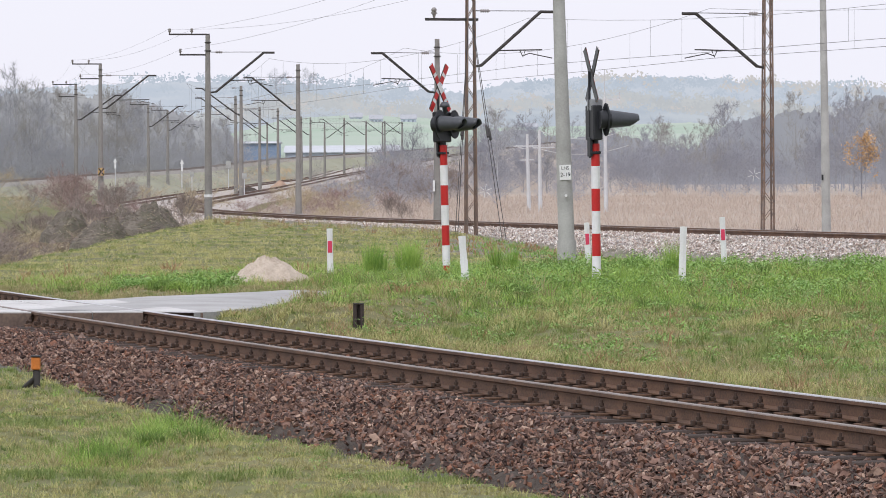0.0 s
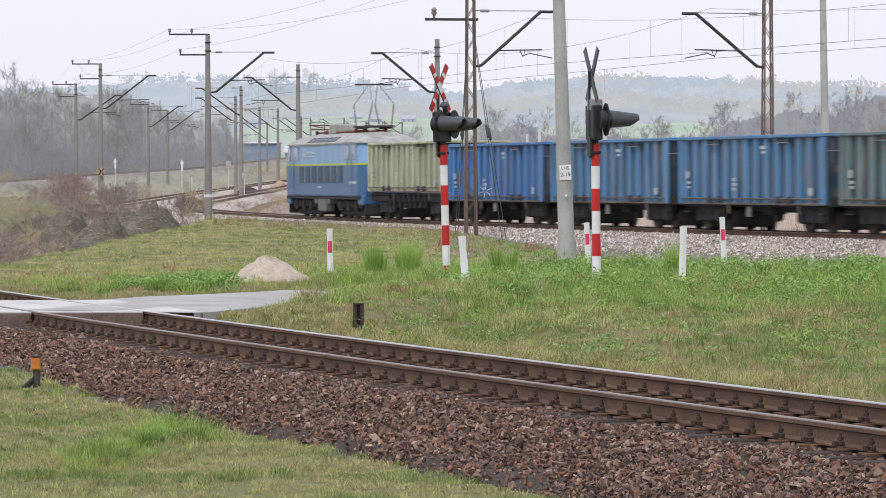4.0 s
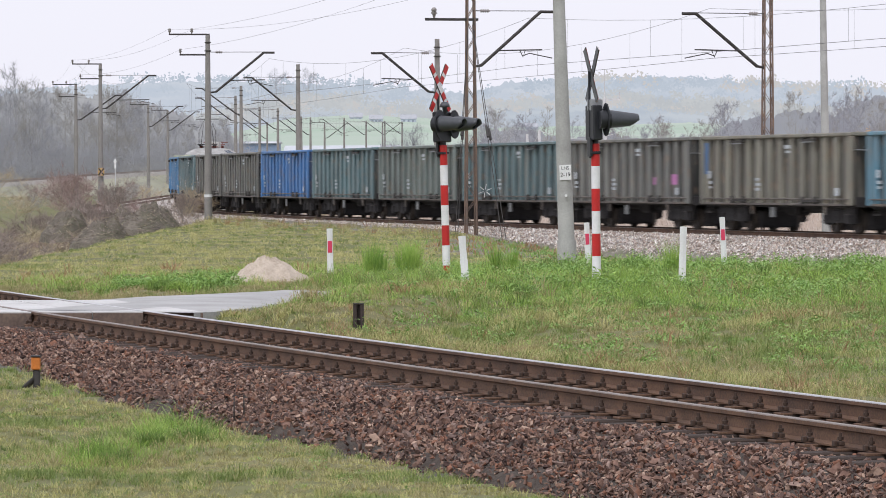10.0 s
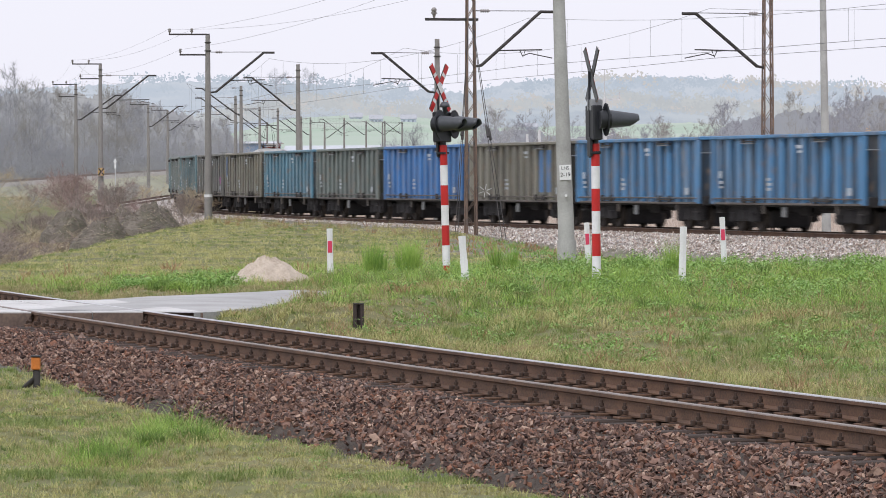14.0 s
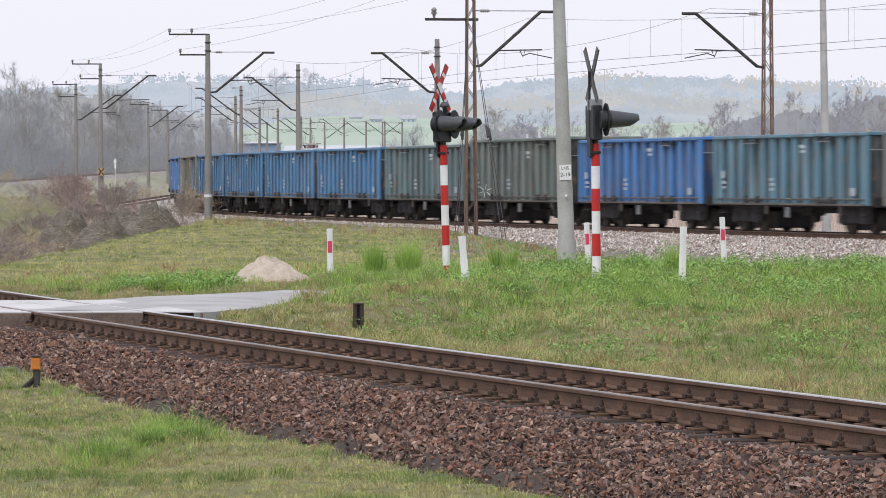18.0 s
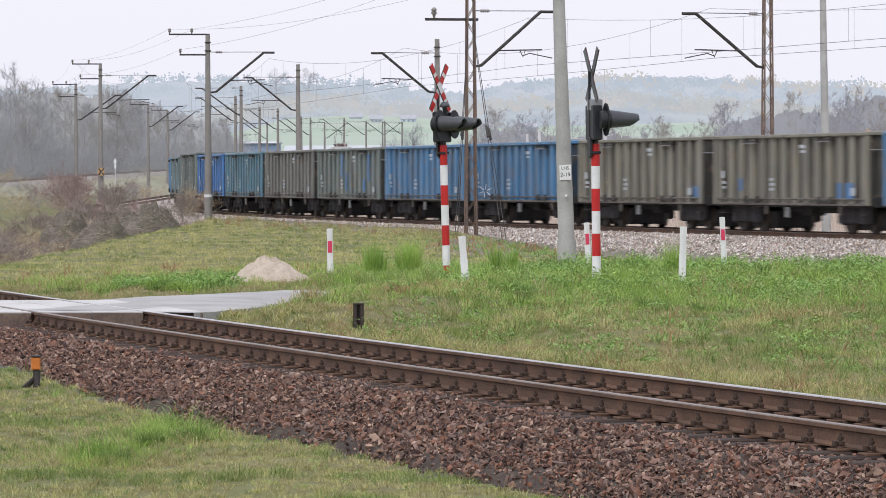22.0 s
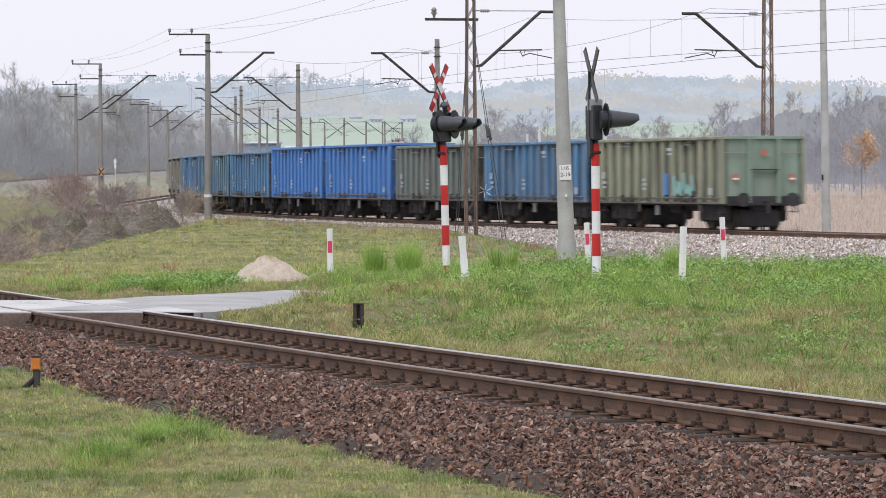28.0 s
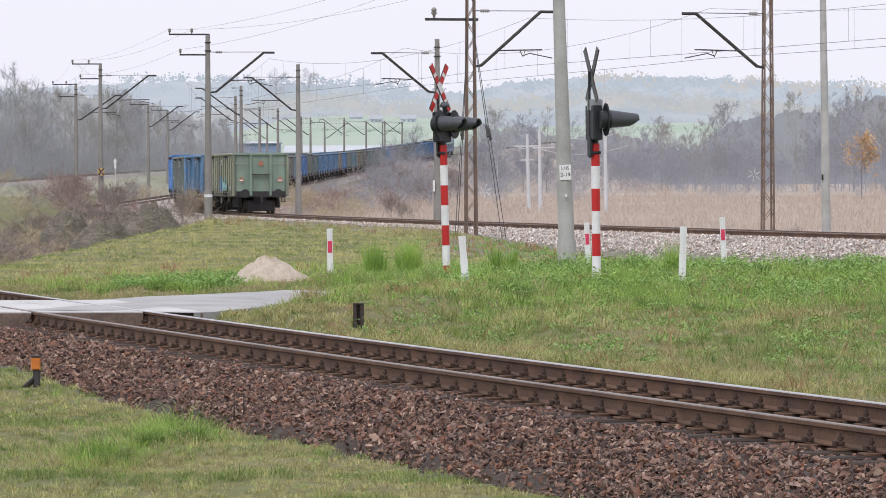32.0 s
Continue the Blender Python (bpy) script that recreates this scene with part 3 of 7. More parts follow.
def stones(centres, sizes, bv, bf, jitter=0.28, tilt=1.0):
    k = len(centres)
    r = rng.normal(0, 1, (k, 4)) * (1, tilt, tilt, 1)
    q = r / np.linalg.norm(r, axis=1)[:, None]
    w, x, y, z = q.T
    rot = np.stack([1 - 2 * (y * y + z * z), 2 * (x * y - z * w), 2 * (x * z + y * w), 2 * (x * y + z * w), 1 - 2 * (x * x + z * z), 2 * (y * z - x * w), 2 * (x * z - y * w), 2 * (y * z + x * w), 1 - 2 * (x * x + y * y)], 1).reshape(k, 3, 3)
    sc = sizes[:, None] * rng.uniform(0.55, 1.25, (k, 3))
    v = (bv[None] * (1 + rng.normal(0, jitter, (k, len(bv), 3)))) * sc[:, None, :]
    v = np.einsum("kij,kvj->kvi", rot, v) + centres[:, None, :]
    f = bf[None] + (np.arange(k) * len(bv))[:, None, None]
    return v.reshape(-1, 3), f.reshape(-1, 3)


def bed_height(prof, o):
    return np.interp(o, [p[0] for p in prof], [p[1] for p in prof])


cs, zs = [], []
K = 66000
ss, oo = rng.uniform(-26, 13, K), rng.uniform(-2.55, 0.72, K)
edge = -2.2 + 0.2 * np.sin(ss * 1.1) + 0.18 * np.sin(ss * 2.7 + 1)
keep = (oo > edge + rng.normal(0, 0.10, K) - 0.5 * rng.uniform(0, 1, K) ** 4) & ((oo < -0.1) | (oo > 0.1))
ss, oo = ss[keep], oo[keep]
aa = N_A + N_K * ss / 2
bx, by = N_X + np.sin(aa) * ss, N_Y + np.cos(aa) * ss
aa = N_A + N_K * ss
between = oo > 0.1
oo2 = np.where(between, oo * 2.6 - 0.15, oo)
fill = 0.03 * wave(bx, by, 1.6, 23)
hz = bed_height(BED_NEAR, oo2) + np.where(between, -0.03 + fill, np.where(oo2 > -0.62, -0.03 + 1.4 * fill, 0.0)) + rng.uniform(-0.025, 0.045, len(ss))
cen = np.stack([bx + np.cos(aa) * oo2, by - np.sin(aa) * oo2, hz], 1)
v, f = stones(cen, rng.gamma(4.0, 0.0027, len(cen)) + 0.0036, CUBE_V, CUBE_F, 0.36, 0.6)
whole("ballast_stones", soup("ballast_stones", v, f, BALLAST_BROWN, True), BALLAST_BROWN, "loose brown crushed ballast stones beside the near track", "ballast", "stuff")

K = 115000
ss, oo = np.where(rng.uniform(0, 1, K) < 0.86, rng.uniform(-36, 100, K), rng.uniform(100, 200, K)), rng.uniform(0.9, 3.75, K)
keep = oo < 3.3 + 0.25 * np.sin(ss * 0.7) + rng.normal(0, 0.1, K)
ss, oo = ss[keep], oo[keep]
mx_, my_, mz_, ma_ = (np.interp(ss, S_ALL, q) for q in (PX, PY, PZ, ANG))
hz = mz_ + np.interp(oo, [1.75, 2.75, 3.4, 3.9], [-0.20, -0.60, -0.90, -1.17]) + rng.uniform(-0.02, 0.035, len(ss))
cen = np.stack([mx_ - np.cos(ma_) * oo, my_ + np.sin(ma_) * oo, hz], 1)
v, f = stones(cen, rng.gamma(9, 0.0037, len(cen)) + 0.010, OCT_V, OCT_F)
whole("ballast_stones", soup("ballast_stones", v, f, BALLAST_PALE, True), BALLAST_PALE, "loose pale crushed ballast stones beside the main track", "ballast", "stuff")


# ---- road and level crossing ----
def strip(pts, half, lift=0.0, step=0.7, deep=0.3):
    out = []
    P = [Vector((x, y, 0)) for x, y in pts]
    for i in range(len(P) - 1):
        k = max(1, int((P[i + 1] - P[i]).length / step))
        for j in range(k):
            t = j / k
            a, b, c, d = P[max(i - 1, 0)], P[i], P[i + 1], P[min(i + 2, len(P) - 1)]
            q = 0.5 * ((2 * b) + (c - a) * t + (2 * a - 5 * b + 4 * c - d) * t * t + (3 * b - a - 3 * c + d) * t ** 3)
            out.append(q)
    out.append(P[-1])
    vs, fs = [], []
    for i, q in enumerate(out):
        d = (out[min(i + 1, len(out) - 1)] - out[max(i - 1, 0)]).normalized()
        n = Vector((-d.y, d.x, 0))
        h = half + 0.12 * math.sin(i * 0.9) + 0.06 * math.sin(i * 2.3)
        for k, dz in ((-h, -deep), (-h, 0.0), (0.0, 0.02), (h, 0.0), (h, -deep)):
            e = q + n * k
            e.z = float(road_z(e.x)) + lift + dz
            vs.append(e)
    for i in range(len(out) - 1):
        for k in range(4):
            fs.append((i * 5 + k, i * 5 + 5 + k, i * 5 + 6 + k, i * 5 + 1 + k))
    return Geo().add(vs, fs)


whole("road", strip(ROAD, 2.05, -0.012), ROAD_GREY, "pale worn road surface leading to the level crossing", "road", "structure")


# ---- level crossing slabs ----
EDGE_RUST = mat("rusty_edge_plate", (0.19, 0.135, 0.105), (0.10, 0.072, 0.06), 0.85, 0, 3, 20, 0.2)
crossing = thing("level_crossing", "pale concrete slab level crossing over the near track", "level crossing", kind="structure")


def skew(o):
    """The slabs end square to the road, so the near end shifts along the line."""
    return 11.28 - 0.314 * o


for o0, o1 in ((-3.4, -2.0), (-1.97, -0.78), (-0.75, -0.06), (0.085, 0.79), (0.81, 1.51), (1.65, 2.35)):
    for k in range(3):
        g = Geo()
        vs = []
        for zz in (-0.34, -0.004):
            for o, top in ((o0, 0), (o0, 1), (o1, 1), (o1, 0)):
                base = skew(o) + (k + top) * 2.0 + (0.012 if not top else -0.012)
                vs.append(near_line(base, o, zz)[0])
        g.add(vs, [(3, 2, 1, 0), (4, 5, 6, 7), (0, 1, 5, 4), (1, 2, 6, 5), (2, 3, 7, 6), (3, 0, 4, 7)])
        slab = part("slab", g, CONCRETE_PALE, crossing)
        if k == 0:
            g2 = Geo()
            vs = []
            for zz in (-0.36, -0.022):
                for o, ds in ((o0, -0.02), (o0, 0.004), (o1, 0.004), (o1, -0.02)):
                    vs.append(near_line(skew(o) + 0.012 + ds, o, zz)[0])
            g2.add(vs, [(3, 2, 1, 0), (4, 5, 6, 7), (0, 1, 5, 4), (1, 2, 6, 5), (2, 3, 7, 6), (3, 0, 4, 7)])
            part("edge_plate", g2, EDGE_RUST, slab, "rusty steel edge plate")


# ---- guide posts ----
def guide_post(x, y, tall, red, lean, z):
    turn = 0.0
    kind = "white plastic guide post with red reflector band" if red else "white plastic guide post, plain rear side, leaning slightly"
    t = thing("guide_post", kind, "guide post", pose(x, y, z, 0, lean, turn), "guide posts beside the road")
    prof = [(-0.062, -0.03), (-0.02, -0.045), (0.02, -0.045), (0.062, -0.03), (0.05, 0.04), (-0.05, 0.04)]

    def seg(z0, z1, k=1.0, cut=0.0):
        n = len(prof)
        vs = [(a * k, b * k, z0) for a, b in prof] + [(a * k, b * k, z1 - cut * (b + 0.045) / 0.085) for a, b in prof]
        return Geo().add(vs, [(i, (i + 1) % n, n + (i + 1) % n, n + i) for i in range(n)] + [tuple(range(n - 1, -1, -1)), tuple(range(n, 2 * n))])

    part("post", seg(-0.5, tall * 0.55), WHITE_PAINT, t)
    part("collar", seg(tall * 0.55, tall * 0.84, 0.92), WHITE_PAINT, t)
    part("cap", seg(tall * 0.84, tall, 0.98, 0.03), WHITE_PAINT, t)
    if red:
        part("reflector", Geo().box((0, -0.045, tall * 0.63), (0.085, 0.012, 0.24), bev=0.004), RED_FILM, t, "red reflector band")
    return t


guide_post(4.14, 72.5, 1.06, False, 1.6, 0.01)
guide_post(0.38, 68.8, 0.88, False, -4.5, 0.10)
guide_post(-2.30, 85.5, 1.02, True, -1.0, float(hgt(-2.3, 85.5)))
guide_post(6.12, 91.0, 1.05, True, -2.5, -0.03)
guide_post(3.22, 92.5, 1.0, True, -2.5, -0.11)


# ---- crossing signals ----
def crossing_signal(x, y, turn, lean, band, glass):
    z = 0.03
    t = thing("crossing_signal", "red and white striped crossing signal with black hoods and crossbuck", "crossing signal", pose(x, y, z, 0, lean, turn), "level crossing signals")
    z0 = 0.10
    part("base_stub", Geo().tube((0, 0, -0.35), (0, 0, z0), 0.062, n=12), RED_PAINT, t)
    for i in range(6):
        part("stripe", Geo().tube((0, 0, z0 + i * band), (0, 0, z0 + (i + 1) * band), 0.077, n=16), RED_PAINT if i % 2 else WHITE_PAINT, t)
    top = z0 + 6 * band
    part("clamp", Geo().box((-0.02, 0, top - 0.16), (0.19, 0.2, 0.05), bev=0.01).box((-0.10, 0, top - 0.06), (0.05, 0.16, 0.34), bev=0.01), BLACK_PAINT, t)
    part("mast_top", Geo().tube((-0.10, 0, top - 0.25), (-0.10, 0, top + 1.28), 0.022, n=8).tube((0.0, 0, top - 0.02), (0, 0, top + 0.2), 0.06, n=10), BLACK_PAINT, t)
    part("lamp_box", Geo().box((-0.02, 0, top + 0.37), (0.17, 0.46, 0.62), bev=0.02), BLACK_PAINT, t)
    zc = top + 0.42
    for yy in (-0.27, 0.27):
        disc = Geo()
        n = 20
        ring = [(0.19 * math.cos(6.2832 * k / n), 0.29 * math.sin(6.2832 * k / n)) for k in range(n)]
        vs = [(0.10, yy + a, zc + b) for a, b in ring] + [(0.125, yy + a, zc + b) for a, b in ring]
        disc.add(vs, [(k, (k + 1) % n, n + (k + 1) % n, n + k) for k in range(n)] + [tuple(range(n - 1, -1, -1)), tuple(range(n, 2 * n))])
        lamp = part("background_disc", disc, BLACK_PAINT, t)
        part("lamp_body", Geo().tube((-0.02, yy, zc), (0.17, yy, zc), 0.16, 0.17, n=18), BLACK_PAINT, t)
        hood = Geo()
        rows, vs = 8, []
        for j in range(rows + 1):
            u = j / rows
            r = 0.165 - 0.055 * u
            for k in range(n):
                th = 6.2832 * k / n
                cut = 0.57 - 0.15 * max(0.0, -math.sin(th)) - 0.02
                vs.append((0.15 + u * cut, yy + r * math.cos(th), zc + 0.01 - 0.02 * u + r * math.sin(th)))
        for j in range(rows + 1):
            u = j / rows
            r = 0.155 - 0.055 * u
            for k in range(n):
                th = 6.2832 * k / n
                cut = 0.57 - 0.15 * max(0.0, -math.sin(th)) - 0.02
                vs.append((0.15 + u * cut, yy + r * math.cos(th), zc + 0.01 - 0.02 * u + r * math.sin(th)))
        q = (rows + 1) * n
        fs = []
        for j in range(rows):
            for k in range(n):
                k2 = (k + 1) % n
                fs.append((j * n + k, j * n + k2, (j + 1) * n + k2, (j + 1) * n + k))
                fs.append((q + j * n + k2, q + j * n + k, q + (j + 1) * n + k, q + (j + 1) * n + k2))
        for k in range(n):
            k2 = (k + 1) % n
            fs.append((rows * n + k, rows * n + k2, q + rows * n + k2, q + rows * n + k))
        part("hood", Geo().add(vs, fs, 0, True), HOOD_GREY, t, "grey tapered lamp hood")
        part("lens", Geo().tube((0.165, yy, zc), (0.175, yy, zc), 0.13, n=18), glass, t, "unlit dark red lens")
    cz = top + 1.16 if turn < 0 else top + 1.22
    cross = None
    for sgn in (-1, 1):
        ang = math.atan2(0.54, 0.38) * sgn
        arm = Geo()
        c_, s_ = math.cos(ang), math.sin(ang)
        turn_m = Matrix.Rotation(ang, 3, "X")
        xo = -0.05 - 0.014 * sgn
        arm.box((xo, 0, cz), (0.010, 1.12, 0.115), turn=turn_m)
        a = part("crossbuck_arm", arm, WHITE_PAINT, t, "white and red crossbuck board")
        part("arm_back", Geo().box((xo - 0.009, 0, cz), (0.008, 1.12, 0.115), turn=turn_m), GALV_DARK, a, "grey metal rear of the board")
        for k in (-1, 1):
            part("red_tip", Geo().box((xo + 0.006, k * 0.46 * c_, cz + k * 0.46 * s_), (0.006, 0.20, 0.116), turn=turn_m), RED_PAINT, a)
            part("red_band", Geo().box((xo + 0.006, k * 0.20 * c_, cz + k * 0.20 * s_), (0.006, 0.15, 0.116), turn=turn_m), RED_PAINT, a)
            part("edge_strip", Geo().box((xo - 0.006, -k * 0.060 * s_, cz + k * 0.060 * c_), (0.020, 1.12, 0.007), turn=turn_m), IRON_DARK, a)
    return t


GALV_DARK = mat("dull_grey_metal", (0.14, 0.145, 0.15), (0.10, 0.105, 0.11), 0.6, 0.2, 3, 20, 0)
LENS = mat("dark_red_lens", (0.12, 0.012, 0.012), (0.09, 0.01, 0.01), 0.15, 0, 3, 20, 0)
sig_a = crossing_signal(2.72, 74.0, 17, -0.5, 0.398, LENS)
sig_b = crossing_signal(0.07, 84.5, -33, -1.6, 0.405, LENS)
part("top_housing", Geo().box((0.0, 0, 3.17), (0.22, 0.24, 0.22), bev=0.02), GALV, sig_a, "pale grey sheet-metal housing")
part("bell", Geo().lathe([(0.0, 0.09), (0.06, 0.08), (0.10, 0.03), (0.11, -0.02), (0.05, -0.03), (0.04, -0.16), (0, -0.16)], 14, (0.06, 0, 3.32)), HOOD_GREY, sig_b, "grey dome bell")


# ---- concrete pole with plate beside the road ----
def pole_with_plate():
    x, y = 3.12, 105.0
    t = thing("concrete_pole", "thick grey concrete lineside pole with a white number plate", "pole", pose(x, y, float(hgt(x, y)), 0, -1.7, 0))
    part("shaft", Geo().tube((0, 0, -0.2), (0, 0, 9.2), 0.215, 0.125, n=20), CONCRETE, t)
    part("foot", Geo().tube((0, 0, -0.1), (0, 0, 0.62), 0.245, 0.235, n=20), CONCRETE, t)
    part("bolt", Geo().tube((0.02, -0.3, 1.75), (0.02, -0.12, 1.75), 0.035, n=8), WHITE_PAINT, t)
    pl = part("number_plate", Geo().box((0.02, -0.205, 2.33), (0.29, 0.012, 0.38), bev=0.004), WHITE_PAINT, t, "white plate with black lettering")
    for text, zz, size in (("LHS", 2.40, 0.12), ("2-19", 2.23, 0.14)):
        cu = bpy.data.curves.new("lettering", "FONT")
        cu.body, cu.size, cu.extrude, cu.align_x = text, size, 0.001, "CENTER"
        me = bpy.data.meshes.new_from_object(bpy.data.objects.new("lettering", cu))
        me.materials.append(BLACK_PAINT)
        ob = new("lettering", me)
        ob.parent = pl
        ob.matrix_basis = Matrix.Translation((0.02, -0.214, zz)) @ Matrix.Rotation(math.pi / 2, 4, "X")
    return t


pole_with_plate()


# ---- small things beside the near track ----
DARK_POST = mat("tarred_brown_post", (0.055, 0.04, 0.036), (0.03, 0.022, 0.021), 0.7, 0, 5, 40, 0.3)


def track_marker():
    x, y = -1.15, 56.8
    t = thing("track_marker_post", "short dark steel marker post in the grass", "marker post", pose(x, y, float(hgt(x, y))))
    part("channel", Geo().box((-0.045, 0, 0.15), (0.055, 0.12, 0.42), bev=0.012).box((0.045, 0, 0.15), (0.055, 0.12, 0.42), bev=0.012).box((0, 0.03, 0.145), (0.06, 0.05, 0.41)), DARK_POST, t)
    part("cap", Geo().box((0, 0, 0.362), (0.155, 0.13, 0.012)), IRON_DARK, t)


def point_lamp():
    x, y = -4.80, 49.2
    t = thing("track_marker_lamp", "small orange box marker on a bent dark iron stem", "track marker", pose(x, y, float(hgt(x, y)), 0, 0, 8))
    part("stem", Geo().line([(-0.16, 0, -0.02), (-0.02, 0, 0.10), (0.0, 0, 0.2)], 0.035, 8).box((0.01, 0, 0.1), (0.08, 0.07, 0.24), bev=0.015), IRON_DARK, t)
    part("box", Geo().box((0, 0, 0.29), (0.108, 0.11, 0.15), bev=0.014), ORANGE, t, "weathered orange box")
    part("lid", Geo().box((0, 0, 0.375), (0.118, 0.12, 0.022), bev=0.006), IRON_DARK, t)


track_marker()
point_lamp()


# ---- heap of sand ----
def sand_heap():
    x, y = -3.36, 79.8
    g = Geo()
    n, rings = 48, 16
    vs = [(0, 0, 0.56)]
    for r in range(1, rings + 1):
        u = r / rings
        for k in range(n):
            th = 6.2832 * k / n
            rr = u * (0.86 + 0.06 * math.sin(3 * th + 1) + 0.03 * math.sin(7 * th))
            h = 0.56 * (1 - u ** 1.6) * (1 + 0.10 * math.sin(5 * th + 9 * u) * u + 0.06 * math.sin(11 * th - 14 * u))
            h += 0.11 * noise.noise((rr * math.cos(th) * 6, rr * math.sin(th) * 6, 2.0)) + 0.05 * noise.noise((rr * math.cos(th) * 15, rr * math.sin(th) * 15, 5.0)) - (0.06 if r == rings else 0)
            vs.append((rr * math.cos(th), rr * math.sin(th) * 0.9, h))
    fs = [(0, 1 + k, 1 + (k + 1) % n) for k in range(n)]
    for r in range(rings - 1):
        for k in range(n):
            a, b = 1 + r * n + k, 1 + r * n + (k + 1) % n
            fs.append((a, a + n, b + n, b))
    g.add(vs, fs, 0, True)
    whole("sand_heap", g, SAND, "heap of pale damp sand beside the road", "sand heap", m=pose(x, y, float(hgt(x, y)) - 0.10))


sand_heap()


# ---- overhead line masts ----
def insulator(g, p, d, k=1.0):
    """A ribbed insulator from p along d."""
    prof = [(0.02, 0.0), (0.025, 0.06)]
    for i in range(4):
        prof += [(0.075, 0.07 + i * 0.09), (0.06, 0.10 + i * 0.09), (0.028, 0.12 + i * 0.09)]
    prof += [(0.02, 0.46)]
    q = Geo().lathe([(a * k, b * k) for a, b in prof], 8)
    q.shift(Matrix.Translation(p) @ Vector(d).to_track_quat("Z", "Y").to_matrix().to_4x4())
    g.add(q.v, q.f, 0, True)
    return g


def mast(x, y, ground, top, side, style="concrete", root=6.0, reach=2.75, rise=2.05, arms=2, bracket=True, lean=0.0, thick=1.0, plate=False, reg=True):
    """An overhead line mast; side: unit vector in plan towards its track."""
    turn = math.degrees(math.atan2(side[1], side[0]))
    text = "rusty steel lattice overhead line mast with bracket arm" if style == "lattice" else "grey concrete overhead line mast with bracket arm"
    t = thing("overhead_line_mast", text, "catenary mast", pose(x, y, ground, 0, lean, turn), "overhead line masts")
    H = top - ground
    zr = root - ground
    if style == "lattice":
        w0, w1 = 0.20, 0.13
        wid = lambda z: w0 + (w1 - w0) * z / H
        for sx in (-1, 1):
            for sy in (-1, 1):
                part("leg", Geo().tube((sx * w0, sy * w0 * 0.7, 0), (sx * w1, sy * w1 * 0.7, H), 0.042, 0.036, n=4), RUST_PAINT, t)
        z, i = 0.35, 0
        while z < H - 0.5:
            br = Geo()
            a, b = wid(z), wid(z + 0.5)
            k = 1 if i % 2 else -1
            for sy in (-1, 1):
                br.tube((-k * a, sy * a * 0.7, z), (k * b, sy * b * 0.7, z + 0.5), 0.015, n=4)
            for sx in (-1, 1):
                br.tube((sx * a, -k * a * 0.7, z), (sx * b, k * b * 0.7, z + 0.5), 0.015, n=4)
            part("brace", br, RUST_PAINT, t)
            z += 0.62
            i += 1
        part("footing", Geo().box((0, 0, -0.22), (0.62, 0.56, 0.5), bev=0.03), IRON_DARK, t)
    else:
        part("shaft", Geo().tube((0, 0, -0.2), (0, 0, H), 0.215 * thick, 0.115 * thick, n=12), CONCRETE_DARK, t)
        part("collar", Geo().tube((0, 0, H - 0.42), (0, 0, H - 0.36), 0.16 * thick, n=10), IRON_DARK, t)
        part("collar", Geo().tube((0, 0, H - 0.85), (0, 0, H - 0.79), 0.17 * thick, n=10), IRON_DARK, t)
        if plate:
            part("white_band", Geo().tube((0, 0, 1.3), (0, 0, 1.44), 0.215 * thick, n=12), WHITE_PAINT, t)
    if bracket:
        part("bracket_arm", Geo().tube((0.12, 0, zr), (0.45, 0, zr + 0.05), 0.05, n=6).tube((0.42, 0, zr + 0.04), (reach, 0, zr + rise), 0.062, n=8).tube((reach - 0.02, 0, zr + rise), (reach + 0.55, 0, zr + rise), 0.06, n=8), IRON_DARK, t)
        g = insulator(Geo(), (0.35, 0, zr + rise + 0.02), (1, 0, 0))
        part("insulator", g, PORCELAIN, t)
        part("tie_rod", Geo().tube((0.1, 0, zr + rise + 0.02), (0.36, 0, zr + rise + 0.02), 0.02, n=5).tube((0.8, 0, zr + rise + 0.02), (reach, 0, zr + rise + 0.03), 0.016, n=5), IRON_DARK, t)
        if reg:
            xr = 0.45 + (reach - 0.45) * 0.28
            part("registration_tube", Geo().tube((xr, 0, zr + 0.62), (reach + 0.05, 0, zr + 0.66), 0.026, n=6), IRON_DARK, t)
            part("steady_arm", Geo().line([(reach - 0.75, 0, zr + 0.42), (reach - 0.45, 0, zr + 0.52), (reach - 0.05, 0, zr + 0.44), (reach + 0.45, 0, zr + 0.34)], 0.02, 5).line([(reach - 0.85, 0, zr + 0.65), (reach - 0.72, 0, zr + 0.38), (reach - 0.62, 0, zr + 0.65)], 0.025, 5), IRON_DARK, t)
    for i in range(arms):
        zz, ln = (H + 0.02, 2.0) if i == 0 else (H - 1.02, 1.45)
        arm = part("crossarm", Geo().box((-ln / 2 + 0.05, 0, zz), (ln + 0.1, 0.08, 0.08)), IRON_DARK, t)
        for px in ((-ln + 0.04, -0.82) if i == 0 else (-ln + 0.04,)):
            ins = Geo().lathe([(0.0, 0.30), (0.05, 0.29), (0.08, 0.22), (0.05, 0.2), (0.085, 0.13), (0.05, 0.1), (0.025, 0.04), (0.02, 0.0)], 8, (px, 0, zz + 0.02))
            part("pin_insulator", ins, PORCELAIN, arm)
    return t


def right_of(s):
    a = main_line(s)[1]
    return (math.cos(a), -math.sin(a))


def unit(x, y):
    d = math.hypot(x, y)
    return (x / d, y / d)


